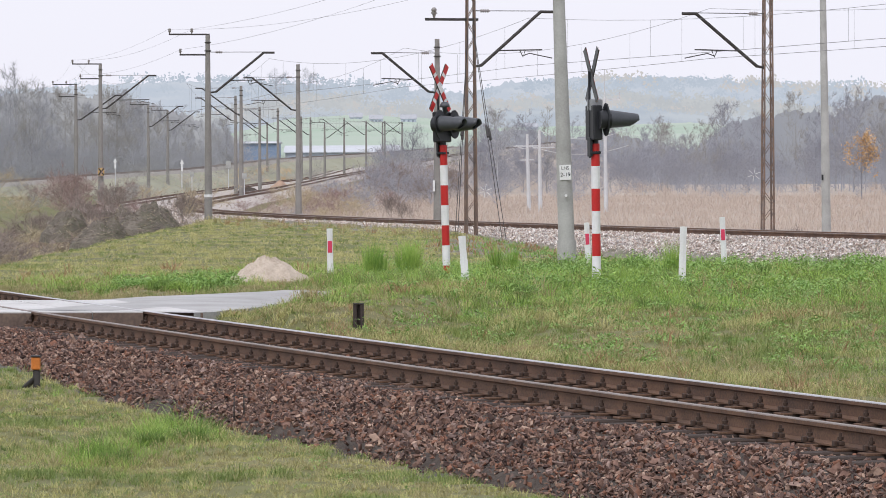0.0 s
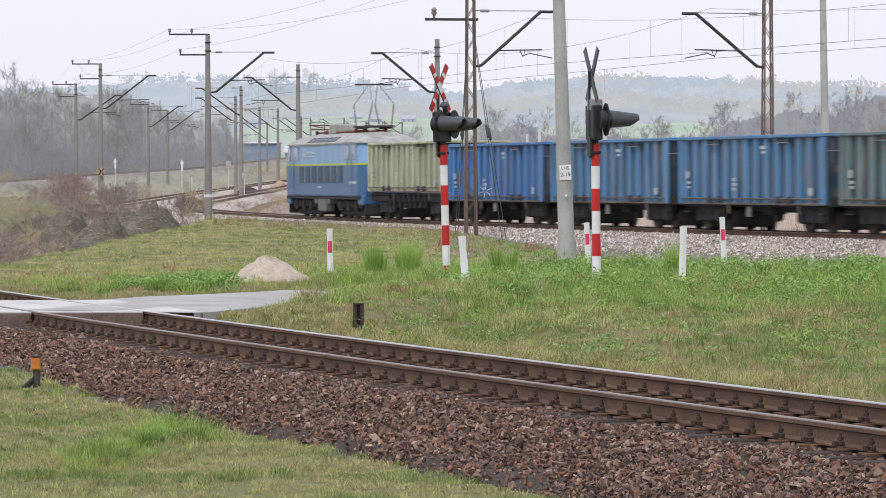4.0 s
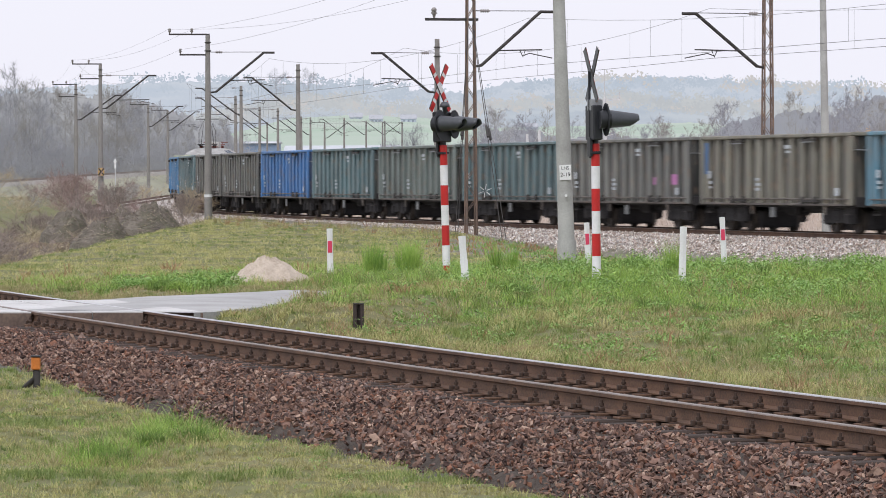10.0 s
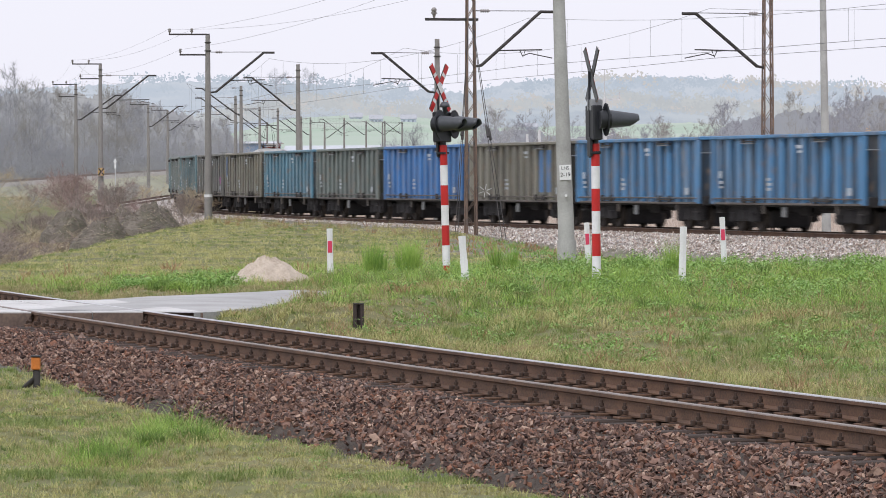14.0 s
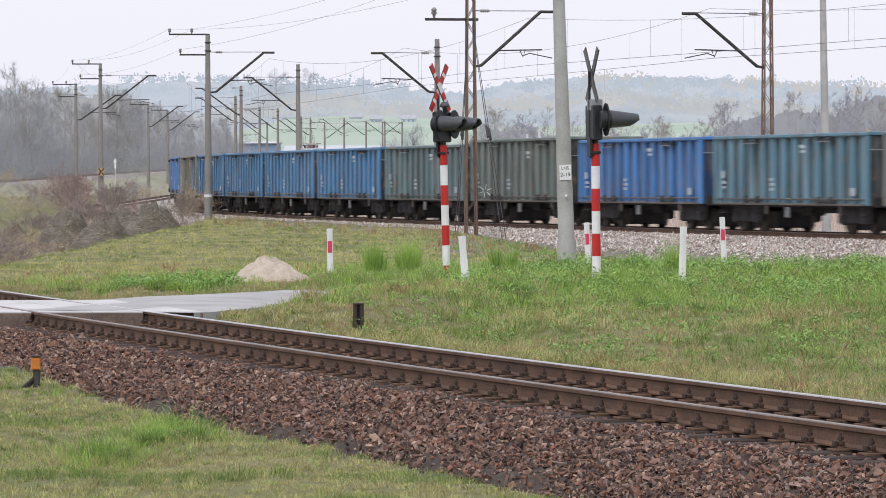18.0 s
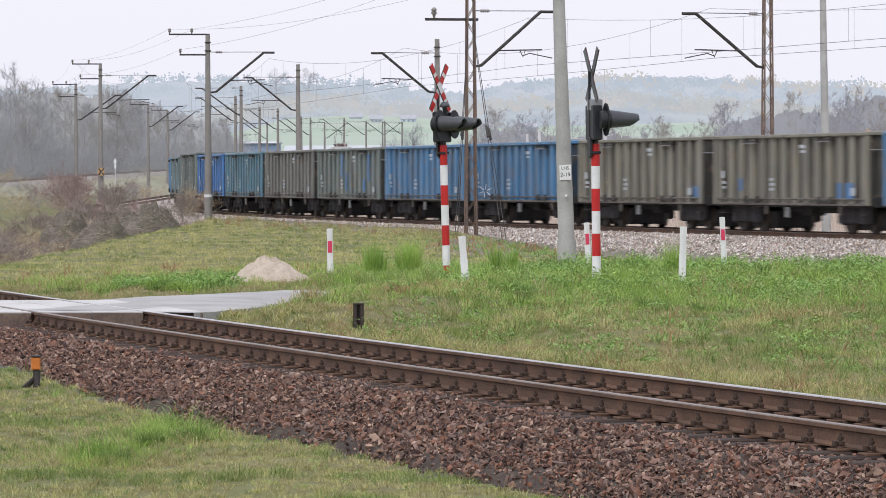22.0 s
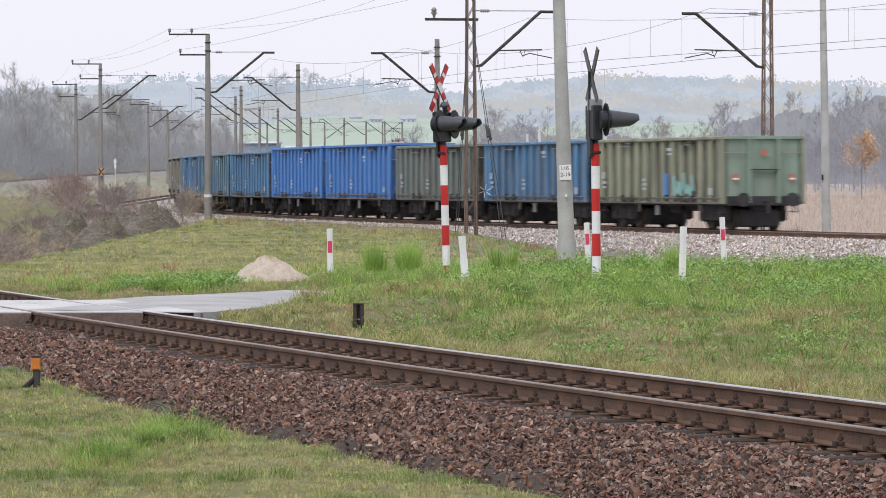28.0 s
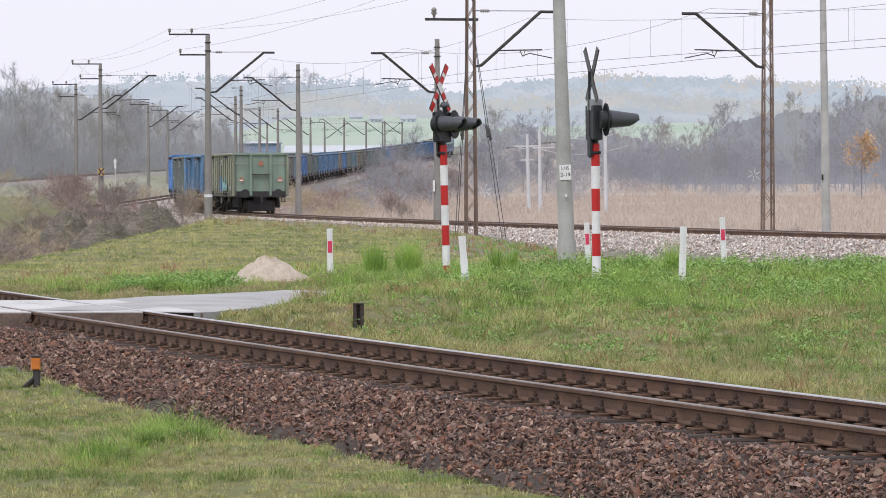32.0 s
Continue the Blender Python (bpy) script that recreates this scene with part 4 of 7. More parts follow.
m_front = mast(1.08, 160.5, -0.55, 10.2, right_of(24), "lattice", 6.02, 2.82, 2.12, 0)
part("crossarm", Geo().box((-0.75, 0, 8.37), (2.1, 0.10, 0.10)), IRON_DARK, m_front)
part("pin_insulator", Geo().lathe([(0.0, 0.42), (0.06, 0.40), (0.13, 0.30), (0.07, 0.27), (0.13, 0.18), (0.07, 0.14), (0.04, 0.0)], 10, (-1.45, 0, 8.42)), PORCELAIN, m_front)
mast(12.2, 157.0, -0.25, 10.4, tuple(-v for v in right_of(14)), "lattice", 5.86, 2.85, 2.0, 0)
mast(-12.0, 214.0, -0.6, 9.0, right_of(79), "concrete", 6.05, 2.9, 2.05, 2, plate=True)
mast(-0.25, 198.0, -1.0, 8.25, tuple(-v for v in right_of(52)), "concrete", 5.72, 2.65, 1.85, 0)
mast(-9.25, 268.0, -1.2, 8.85, tuple(-v for v in right_of(120)), "concrete", 5.9, 2.95, 2.1, 0)
mast(-24.2, 296.0, -0.8, 9.6, (0.99, 0.1), "concrete", 6.45, 3.4, 2.35, 2)
mast(-24.75, 303.0, -0.8, 7.6, (0.99, 0.1), "concrete", 5.5, 2.6, 1.9, 0, thick=0.8, bracket=False)
mast(-31.2, 356.0, -1.2, 9.4, (0.97, 0.2), "concrete", 6.4, 3.4, 2.1, 2)


# ---- overhead wires ----
def sag_line(p, q, sag, n=14):
    p, q = Vector(p), Vector(q)
    return [p.lerp(q, i / n) - Vector((0, 0, sag * 4 * (i / n) * (1 - i / n))) for i in range(n + 1)]


def catenary(supports, label):
    """Messenger, contact wire and droppers over a row of (x, y, z messenger, z contact)."""
    t = thing("overhead_wire", label, "overhead wire", group="overhead contact wires")
    for a, b in zip(supports[:-1], supports[1:]):
        top = sag_line((a[0], a[1], a[2]), (b[0], b[1], b[2]), 0.85)
        low = sag_line((a[0], a[1], a[3]), (b[0], b[1], b[3]), 0.06)
        part("messenger_wire", Geo().line(top, 0.007, 4), WIRE, t)
        part("contact_wire", Geo().line(low, 0.0085, 4), WIRE, t)
        for i in range(1, 14, 2):
            part("dropper", Geo().tube(top[i], low[i], 0.005, n=3), WIRE, t)


def over(s, off, zm=8.05, zc=6.2):
    p, a = main_line(s, off)
    return (p.x, p.y, p.z + zm, p.z + zc)


catenary([over(-100, 0.2), over(-36, -0.2), over(26, 0.3), over(81, -0.1), over(138, 0.3), over(196, 0), over(256, 0), over(318, 0), over(380, 0), over(442, 0), over(504, 0), over(566, 0)], "thin catenary wires over the main track")
catenary([over(-110, -3.6), over(-46, -3.6), over(16, -3.6), over(63, -3.7), over(128, -3.5), over(190, -4), over(256, -4), over(318, -4), over(380, -4), over(442, -4), over(504, -4), over(566, -4)], "second pair of thin catenary wires")
catenary([(-21.0, 240, 8.2, 6.3), (-21.2, 296, 8.8, 6.8), (-27.6, 356, 8.6, 6.6), (-36, 420, 8.4, 6.5)], "catenary wires over the siding")
feeders = thing("feeder_wire", "thin feeder wires strung along the mast tops", "overhead wire", group="overhead contact wires")
for pts in ([(-40, 430, 9.2), (-33.1, 356, 9.7), (-26.2, 296, 9.9), (-14.0, 214, 9.3), (-0.5, 160, 8.75), (15, 100, 8.8), (34, 40, 9.0)],
            [(-39, 430, 9.2), (-32.0, 356, 9.7), (-25.0, 296, 9.9), (-12.8, 214, 9.3), (0.8, 160, 10.4), (17, 100, 10.6), (36, 40, 10.4)],
            [(-39.6, 430, 8.2), (-32.6, 356, 8.6), (-25.6, 296, 8.9), (-13.4, 214, 8.25), (0.2, 160, 9.6), (15.5, 100, 9.6), (35, 40, 9.5)]):
    for a, b in zip(pts[:-1], pts[1:]):
        part("wire", Geo().line(sag_line(a, b, 0.4), 0.0055, 4), WIRE, feeders)


# ---- bare trees, woods and scrub ----
def segs_to_mesh(p0, p1, r0, r1):
    """Three-sided twigs without ends, as arrays."""
    d = p1 - p0
    d = d / (np.linalg.norm(d, axis=1)[:, None] + 1e-9)
    ref = np.where(np.abs(d[:, 2:3]) < 0.9, np.array([[0, 0, 1.0]]), np.array([[1.0, 0, 0]]))
    a = np.cross(d, ref)
    a /= np.linalg.norm(a, axis=1)[:, None] + 1e-9
    b = np.cross(d, a)
    vs = []
    for p, r in ((p0, r0), (p1, r1)):
        for k in range(3):
            th = 2 * math.pi * k / 3
            vs.append(p + (a * math.cos(th) + b * math.sin(th)) * r[:, None])
    v = np.stack(vs, 1)
    f = np.array([(0, 1, 4, 3), (1, 2, 5, 4), (2, 0, 3, 5)])
    f = f[None] + (np.arange(len(p0)) * 6)[:, None, None]
    return v.reshape(-1, 3), f.reshape(-1, 4)


def ribbons(p0, p1, r0, r1):
    """Flat twigs turned every which way, for woods that stay far off."""
    d = p1 - p0
    a = np.cross(d, rng.normal(0, 1, d.shape))
    a /= np.linalg.norm(a, axis=1)[:, None] + 1e-9
    v = np.stack([p0 - a * r0[:, None], p0 + a * r0[:, None], p1 + a * r1[:, None], p1 - a * r1[:, None]], 1)
    return v.reshape(-1, 3), np.arange(4 * len(p0)).reshape(-1, 4)


def grow(r, h, spread=0.34, limbs=16, forks=6, twigs=8, stem=1.0, thin=1.0, low=0.2, limb=1.0):
    """Segments of a leafless tree of height h: trunk, limbs, branches and twigs."""
    out = []
    p, lean = np.zeros(3), r.normal(0, 0.03, 2)
    trunk = [p]
    for i in range(6):
        q = trunk[-1] + np.array([lean[0] * h / 6 + r.normal(0, 0.02 * h / 6), lean[1] * h / 6 + r.normal(0, 0.02 * h / 6), h * 0.92 / 6])
        out.append((trunk[-1], q, 0.016 * h * (1 - i / 6.6) * stem, 0.016 * h * (1 - (i + 1) / 6.6) * stem))
        trunk.append(q)
    trunk = np.array(trunk)

    def at(u):
        x = u * 6
        i = min(int(x), 5)
        return trunk[i] + (trunk[i + 1] - trunk[i]) * (x - i)

    for _ in range(limbs):
        u = r.uniform(low, 0.97) ** 0.9
        b0 = at(u)
        th, ln = r.uniform(0, 6.28), h * spread * (1.15 - u) * r.uniform(0.7, 1.25) + 0.05 * h
        d = np.array([math.cos(th), math.sin(th), r.uniform(0.5, 1.3)])
        d /= np.linalg.norm(d)
        b1 = b0 + d * ln
        out.append((b0, b1, 0.0065 * h * (1.2 - u) * limb, 0.0025 * h * limb))
        for _ in range(forks):
            w = r.uniform(0.25, 1.0)
            c0 = b0 + (b1 - b0) * w
            e = d * 0.6 + r.normal(0, 0.55, 3) + np.array([0, 0, 0.35])
            e /= np.linalg.norm(e)
            c1 = c0 + e * ln * r.uniform(0.3, 0.6)
            out.append((c0, c1, 0.0026 * h * limb, 0.0012 * h * limb))
            for _ in range(twigs):
                w2 = r.uniform(0.2, 1.0)
                t0 = c0 + (c1 - c0) * w2
                g = e * 0.6 + r.normal(0, 0.6, 3) + np.array([0, 0, 0.25])
                g /= np.linalg.norm(g)
                out.append((t0, t0 + g * ln * r.uniform(0.14, 0.34), 0.0012 * h * thin, 0.0006 * h * thin))
    P0, P1 = np.array([o[0] for o in out]), np.array([o[1] for o in out])
    return P0, P1, np.array([o[2] for o in out]), np.array([o[3] for o in out])


TREES = [ribbons(*grow(np.random.default_rng(100 + i), 1.0, 0.24 + 0.04 * (i % 3), 21, 7, 9, 0.6, 0.8, 0.06, 0.55)) for i in range(7)]
SHRUBS = [ribbons(*grow(np.random.default_rng(200 + i), 1.0, 0.85, 15, 5, 5, 0.5, 2.2, 0.02, 0.8)) for i in range(4)]


def woods(places, material, name, label, category="woods", kinds=None):
    """Many far trees as one object; places: (x, y, z, height, width)."""
    vs, fs, base = [], [], 0
    for i, (x, y, z, h, w) in enumerate(places):
        v, f = (kinds or TREES)[i % len(kinds or TREES)]
        th = rng.uniform(0, 6.28)
        c, s = math.cos(th), math.sin(th)
        q = np.stack([(v[:, 0] * c - v[:, 1] * s) * w + x, (v[:, 0] * s + v[:, 1] * c) * w + y, v[:, 2] * h + z], 1)
        vs.append(q)
        fs.append(f + base)
        base += len(q)
    return whole(name, soup(name, np.concatenate(vs), np.concatenate(fs), material), material, label, category, "stuff")


def px_of(u, d):
    return (u - 0.5) * 2 * math.tan(radians(12.095 / 2)) * d


RIGHT_EDGE_U = [0.44, 0.47, 0.50, 0.53, 0.56, 0.60, 0.64, 0.68, 0.72, 0.755, 0.785, 0.82, 0.86, 0.90, 0.94, 0.98, 1.05, 1.2]
RIGHT_EDGE_H = [8, 9, 10.5, 12, 16.5, 16, 14.5, 15.5, 14.5, 13, 12.5, 17.5, 18.5, 20, 18.5, 22.5, 23.5, 22]
# The woods look hazy through their paled twig colours.
pl = []
for i in range(125):
    u = rng.uniform(0.44, 1.12)
    d = rng.uniform(740, 900)
    h = float(np.interp(u, RIGHT_EDGE_U, RIGHT_EDGE_H)) * (rng.uniform(0.84, 1.08) if i % 3 else rng.uniform(0.5, 0.8))
    pl.append((px_of(u, d), d, -2.2, h, h * rng.uniform(0.7, 1.05)))
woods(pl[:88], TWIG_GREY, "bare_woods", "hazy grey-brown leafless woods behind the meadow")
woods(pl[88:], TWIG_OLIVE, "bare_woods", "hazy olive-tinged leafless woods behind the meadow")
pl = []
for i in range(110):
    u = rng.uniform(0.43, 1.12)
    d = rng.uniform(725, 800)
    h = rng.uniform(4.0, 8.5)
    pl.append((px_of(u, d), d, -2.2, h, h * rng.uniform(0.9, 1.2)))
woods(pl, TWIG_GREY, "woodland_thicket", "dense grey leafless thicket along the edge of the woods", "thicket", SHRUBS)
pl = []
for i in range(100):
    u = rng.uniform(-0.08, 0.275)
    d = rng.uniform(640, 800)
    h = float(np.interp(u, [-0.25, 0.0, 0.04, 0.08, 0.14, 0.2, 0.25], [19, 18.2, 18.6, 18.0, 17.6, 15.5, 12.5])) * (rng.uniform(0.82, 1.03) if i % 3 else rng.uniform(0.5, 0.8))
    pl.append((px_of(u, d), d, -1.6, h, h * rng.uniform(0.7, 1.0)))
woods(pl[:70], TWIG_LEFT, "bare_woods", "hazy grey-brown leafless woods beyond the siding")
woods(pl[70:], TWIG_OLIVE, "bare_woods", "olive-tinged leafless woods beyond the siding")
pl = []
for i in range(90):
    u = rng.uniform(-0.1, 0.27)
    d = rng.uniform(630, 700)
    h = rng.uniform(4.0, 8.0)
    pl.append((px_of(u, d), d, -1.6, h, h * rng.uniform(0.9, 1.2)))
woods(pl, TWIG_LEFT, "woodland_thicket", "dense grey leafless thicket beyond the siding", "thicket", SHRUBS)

for material, lab in ((TWIG_GREY, "low grey leafless scrub at the edge of the meadow"), (REED, "pale dry scrub and tall weeds at the edge of the meadow")):
    pl = []
    for i in range(70):
        d = 430 + 305 * rng.uniform(0, 1) ** 0.55
        h = rng.uniform(1.4, 3.6) * (0.6 if material is REED else 1.0)
        pl.append((px_of(rng.uniform(0.45, 1.12), d), d, -2.2, h, h * rng.uniform(1.0, 1.5)))
    woods(pl, material, "meadow_scrub", lab, "scrub", SHRUBS)


pl = []
for i in range(26):
    d = rng.uniform(470, 580)
    u = rng.uniform(0.452, 0.50)
    h = rng.uniform(3.4, 5.6) * float(np.interp(u, [0.45, 0.465, 0.48, 0.50], [0.7, 1.0, 1.0, 0.6]))
    pl.append((px_of(u, d), d, -2.0, h, h * rng.uniform(0.7, 1.0)))
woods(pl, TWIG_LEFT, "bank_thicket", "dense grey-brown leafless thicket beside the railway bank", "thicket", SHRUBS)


for material, count, tall_, lab in ((REED, 60, 0.8, "pale dry weeds on the side of the main line's bank"), (TWIG_STRAW, 50, 0.9, "straw-coloured weeds on the side of the main line's bank"), (TWIG_RED, 45, 1.1, "reddish dry weeds on the side of the main line's bank")):
    pl = []
    for i in range(count):
        s_ = 96 + 260 * rng.uniform(0, 1)
        p_, a_ = main_line(s_, -rng.uniform(2.7, 7.0))
        h = tall_ * rng.uniform(0.5, 1.2)
        pl.append((p_.x, p_.y, float(hgt(p_.x, p_.y)) - 0.05, h, h * rng.uniform(1.1, 1.8)))
    woods(pl, material, "bank_weeds", lab, "weeds", SHRUBS)


def lone_tree(u, d, z, h, w, material, seed, label, leaves=None):
    x = px_of(u, d)
    t = thing("tree", label, "tree", pose(x, d, z))
    p0, p1, r0, r1 = grow(np.random.default_rng(seed), 1.0, w, 22, 7, 8, 0.8, 0.7, 0.2, 0.5)
    p0, p1, r0, r1 = p0 * h, p1 * h, r0 * h, r1 * h
    v, f = segs_to_mesh(p0[:6], p1[:6], r0[:6], r1[:6])
    part("trunk", soup("trunk", v, f, material), material, t)
    v, f = segs_to_mesh(p0[6:], p1[6:], r0[6:], r1[6:])
    part("crown", soup("crown", v, f, material), material, t)
    if leaves:
        r = np.random.default_rng(seed + 1)
        k = 1500
        pick = r.integers(6, len(p1), k)
        c = p1[pick] + r.normal(0, 0.02 * h, (k, 3))
        a, b = r.normal(0, 1, (k, 3)), r.normal(0, 1, (k, 3))
        a /= np.linalg.norm(a, axis=1)[:, None]
        b /= np.linalg.norm(b, axis=1)[:, None]
        s = r.uniform(0.10, 0.20, (k, 1))
        v = np.stack([c - a * s, c - b * s * 0.6, c + a * s, c + b * s * 0.6], 1).reshape(-1, 3)
        part("leaves", soup("leaves", v, np.arange(4 * k).reshape(-1, 4), leaves), leaves, t, "thin orange autumn leaves")
    return t


lone_tree(0.9725, 560, -2.4, 9.4, 0.34, TWIG_GREY, 31, "small tree with sparse orange autumn leaves", LEAF_ORANGE)


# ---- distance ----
# Glowing colour with the distance haze already mixed in; scene light has no effect.
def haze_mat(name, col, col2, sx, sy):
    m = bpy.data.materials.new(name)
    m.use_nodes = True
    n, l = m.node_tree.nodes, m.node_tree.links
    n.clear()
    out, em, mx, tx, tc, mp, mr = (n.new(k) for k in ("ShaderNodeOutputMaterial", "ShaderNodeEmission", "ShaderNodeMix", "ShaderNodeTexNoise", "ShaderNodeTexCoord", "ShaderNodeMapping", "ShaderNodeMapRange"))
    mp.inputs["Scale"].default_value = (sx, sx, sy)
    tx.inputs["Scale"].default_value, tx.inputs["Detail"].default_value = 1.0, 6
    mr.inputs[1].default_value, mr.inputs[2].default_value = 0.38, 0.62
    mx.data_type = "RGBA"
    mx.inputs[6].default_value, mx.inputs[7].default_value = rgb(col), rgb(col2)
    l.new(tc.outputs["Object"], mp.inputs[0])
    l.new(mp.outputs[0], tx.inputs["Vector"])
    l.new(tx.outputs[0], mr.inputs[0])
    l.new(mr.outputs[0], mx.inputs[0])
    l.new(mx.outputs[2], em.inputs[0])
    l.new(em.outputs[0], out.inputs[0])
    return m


def ridge(name, d0, lows, d, us, tops, material, rough, seed, label):
    """Far rising ground between two depths, up to an uneven crest."""
    r = np.random.default_rng(seed)
    n = 900
    u = np.linspace(-0.6, 1.6, n)
    top = np.interp(u, us, tops)
    bumps = np.convolve(r.normal(0, 1, n + 8), np.ones(5) / 5, mode="same")[4:-4] + 0.5 * r.normal(0, 1, n)
    top = top + rough * bumps
    k2 = (u - 0.5) * 2 * math.tan(radians(12.095 / 2))
    vs = np.concatenate([np.stack([k2 * d0, np.full(n, d0), np.interp(u, us, lows) if isinstance(lows, list) else np.full(n, lows)], 1), np.stack([k2 * d, np.full(n, d), top], 1)])
    k = np.arange(n - 1)
    return whole(name, soup(name, vs, np.stack([k, k + 1, n + k + 1, n + k], 1), material), material, label, "hills", "structure")


# Paler, bluer colours paint thicker haze on the farther ridges.
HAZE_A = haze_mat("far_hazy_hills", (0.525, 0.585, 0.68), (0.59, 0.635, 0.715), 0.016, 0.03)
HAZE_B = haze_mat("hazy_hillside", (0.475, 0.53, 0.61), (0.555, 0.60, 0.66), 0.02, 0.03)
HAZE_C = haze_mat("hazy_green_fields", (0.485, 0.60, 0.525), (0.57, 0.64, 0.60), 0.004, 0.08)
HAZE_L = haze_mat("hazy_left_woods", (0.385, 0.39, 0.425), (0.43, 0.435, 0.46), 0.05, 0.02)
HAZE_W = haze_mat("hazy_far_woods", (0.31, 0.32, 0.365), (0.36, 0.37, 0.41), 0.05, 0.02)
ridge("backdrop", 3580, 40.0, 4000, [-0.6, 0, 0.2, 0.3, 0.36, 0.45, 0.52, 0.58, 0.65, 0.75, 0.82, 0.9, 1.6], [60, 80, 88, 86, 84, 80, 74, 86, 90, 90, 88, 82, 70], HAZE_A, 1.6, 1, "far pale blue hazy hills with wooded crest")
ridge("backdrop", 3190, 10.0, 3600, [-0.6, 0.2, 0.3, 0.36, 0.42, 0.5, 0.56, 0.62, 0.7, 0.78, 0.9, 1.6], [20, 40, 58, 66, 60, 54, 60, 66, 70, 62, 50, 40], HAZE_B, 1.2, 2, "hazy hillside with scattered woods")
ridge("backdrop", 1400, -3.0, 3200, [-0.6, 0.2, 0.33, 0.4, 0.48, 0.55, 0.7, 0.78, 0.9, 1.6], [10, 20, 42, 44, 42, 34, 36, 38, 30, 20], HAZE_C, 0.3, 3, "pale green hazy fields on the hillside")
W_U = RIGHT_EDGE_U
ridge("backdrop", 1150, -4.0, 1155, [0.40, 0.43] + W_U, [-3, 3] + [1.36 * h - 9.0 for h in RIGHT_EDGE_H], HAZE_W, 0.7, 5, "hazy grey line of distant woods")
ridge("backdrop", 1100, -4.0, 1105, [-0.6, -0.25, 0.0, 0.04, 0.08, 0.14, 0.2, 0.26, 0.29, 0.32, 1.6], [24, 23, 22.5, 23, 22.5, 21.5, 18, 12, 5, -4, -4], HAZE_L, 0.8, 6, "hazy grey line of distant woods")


# ---- trees, hedges and roofs on the far hillside ----
def hillside_trees(count, d0, low, d1, us, tops, t0, size, material, seed, label):
    """Hazy round tree crowns standing on a far slope, in loose rows."""
    r = np.random.default_rng(seed)
    vs = []
    rows = [(r.uniform(0.2, 1.05), r.uniform(t0, 1.0), r.uniform(0.02, 0.10)) for _ in range(max(4, count // 14))]
    for i in range(count):
        uc, tc_, wide = rows[i % len(rows)]
        u, t = r.normal(uc, wide), min(0.96, max(t0, r.normal(tc_, 0.02)))
        d = d0 + (d1 - d0) * t
        x, z = px_of(u, d), low + (float(np.interp(u, us, tops)) - low) * t
        h = size * r.uniform(0.6, 1.3)
        for _ in range(26):
            c = np.array([x, d - 3, z + h * 0.45]) + r.normal(0, 1, 3) * (h * 0.34, 1.0, h * 0.22)
            a, b = r.normal(0, 1, 3), r.normal(0, 1, 3)
            a, b = a / np.linalg.norm(a) * h * 0.17, b / np.linalg.norm(b) * h * 0.15
            vs += [c - a, c - b, c + a, c + b]
    vs = np.array(vs)
    whole("hillside_trees", soup("hillside_trees", vs, np.arange(len(vs)).reshape(-1, 4), material), material, label, "trees", "stuff")


HILL_B = ([-0.6, 0.2, 0.3, 0.36, 0.42, 0.5, 0.56, 0.62, 0.7, 0.78, 0.9, 1.6], [20, 40, 58, 66, 60, 54, 60, 66, 70, 62, 50, 40])
HILL_A = ([-0.6, 0, 0.2, 0.3, 0.36, 0.45, 0.52, 0.58, 0.65, 0.75, 0.82, 0.9, 1.6], [60, 80, 88, 86, 84, 80, 74, 86, 90, 90, 88, 82, 70])
# Haze over the hillside trees is likewise painted into glowing colours.
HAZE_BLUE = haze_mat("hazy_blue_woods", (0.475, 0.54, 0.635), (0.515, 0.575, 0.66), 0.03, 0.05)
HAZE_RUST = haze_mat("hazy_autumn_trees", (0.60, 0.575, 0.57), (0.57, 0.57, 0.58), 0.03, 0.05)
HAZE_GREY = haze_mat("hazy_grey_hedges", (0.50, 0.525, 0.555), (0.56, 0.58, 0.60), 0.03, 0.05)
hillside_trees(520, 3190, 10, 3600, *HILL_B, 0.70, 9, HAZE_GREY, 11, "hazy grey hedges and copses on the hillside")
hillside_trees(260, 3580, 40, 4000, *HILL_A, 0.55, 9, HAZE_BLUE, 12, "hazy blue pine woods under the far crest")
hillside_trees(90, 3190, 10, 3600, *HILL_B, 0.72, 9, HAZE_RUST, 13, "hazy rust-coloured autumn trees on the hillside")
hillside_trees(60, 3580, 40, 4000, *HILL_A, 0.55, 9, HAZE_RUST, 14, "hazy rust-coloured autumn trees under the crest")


# ---- more masts, poles and signs ----
def mid_mast(u_x, d, top, side, base=None, root=None, reach=2.9, rise=2.0, style="concrete", thick=1.0, arms=0, reg=True):
    base = float(hgt(u_x, d)) - 0.1 if base is None else base
    return mast(u_x, d, base, top, side, style, root or top - 2.4, reach, rise, arms, thick=thick, reg=reg)


for x, d, top, sgn in ((-32.3, 459, 9.3, 1), (-33.0, 502, 9.3, 1), (-19.8, 400, 9.2, -1), (-17.0, 353, 9.2, -1), (-20.6, 471, 9.2, -1), (-26.0, 620, 9.2, -1), (-18.9, 480, 9.2, -1),
                       (-18.75, 555, 9.2, -1), (-18.1, 573, 9.3, -1), (-18.2, 645, 9.4, 1), (-15.3, 650, 10.2, -1), (-12.9, 705, 10.4, -1), (-10.4, 752, 10.9, -1), (-11.2, 780, 11.0, 1), (-7.8, 805, 11.4, -1)):
    mid_mast(x, d, top, (sgn, 0.0), reach=3.3, rise=2.2, arms=1 if sgn > 0 else 0)


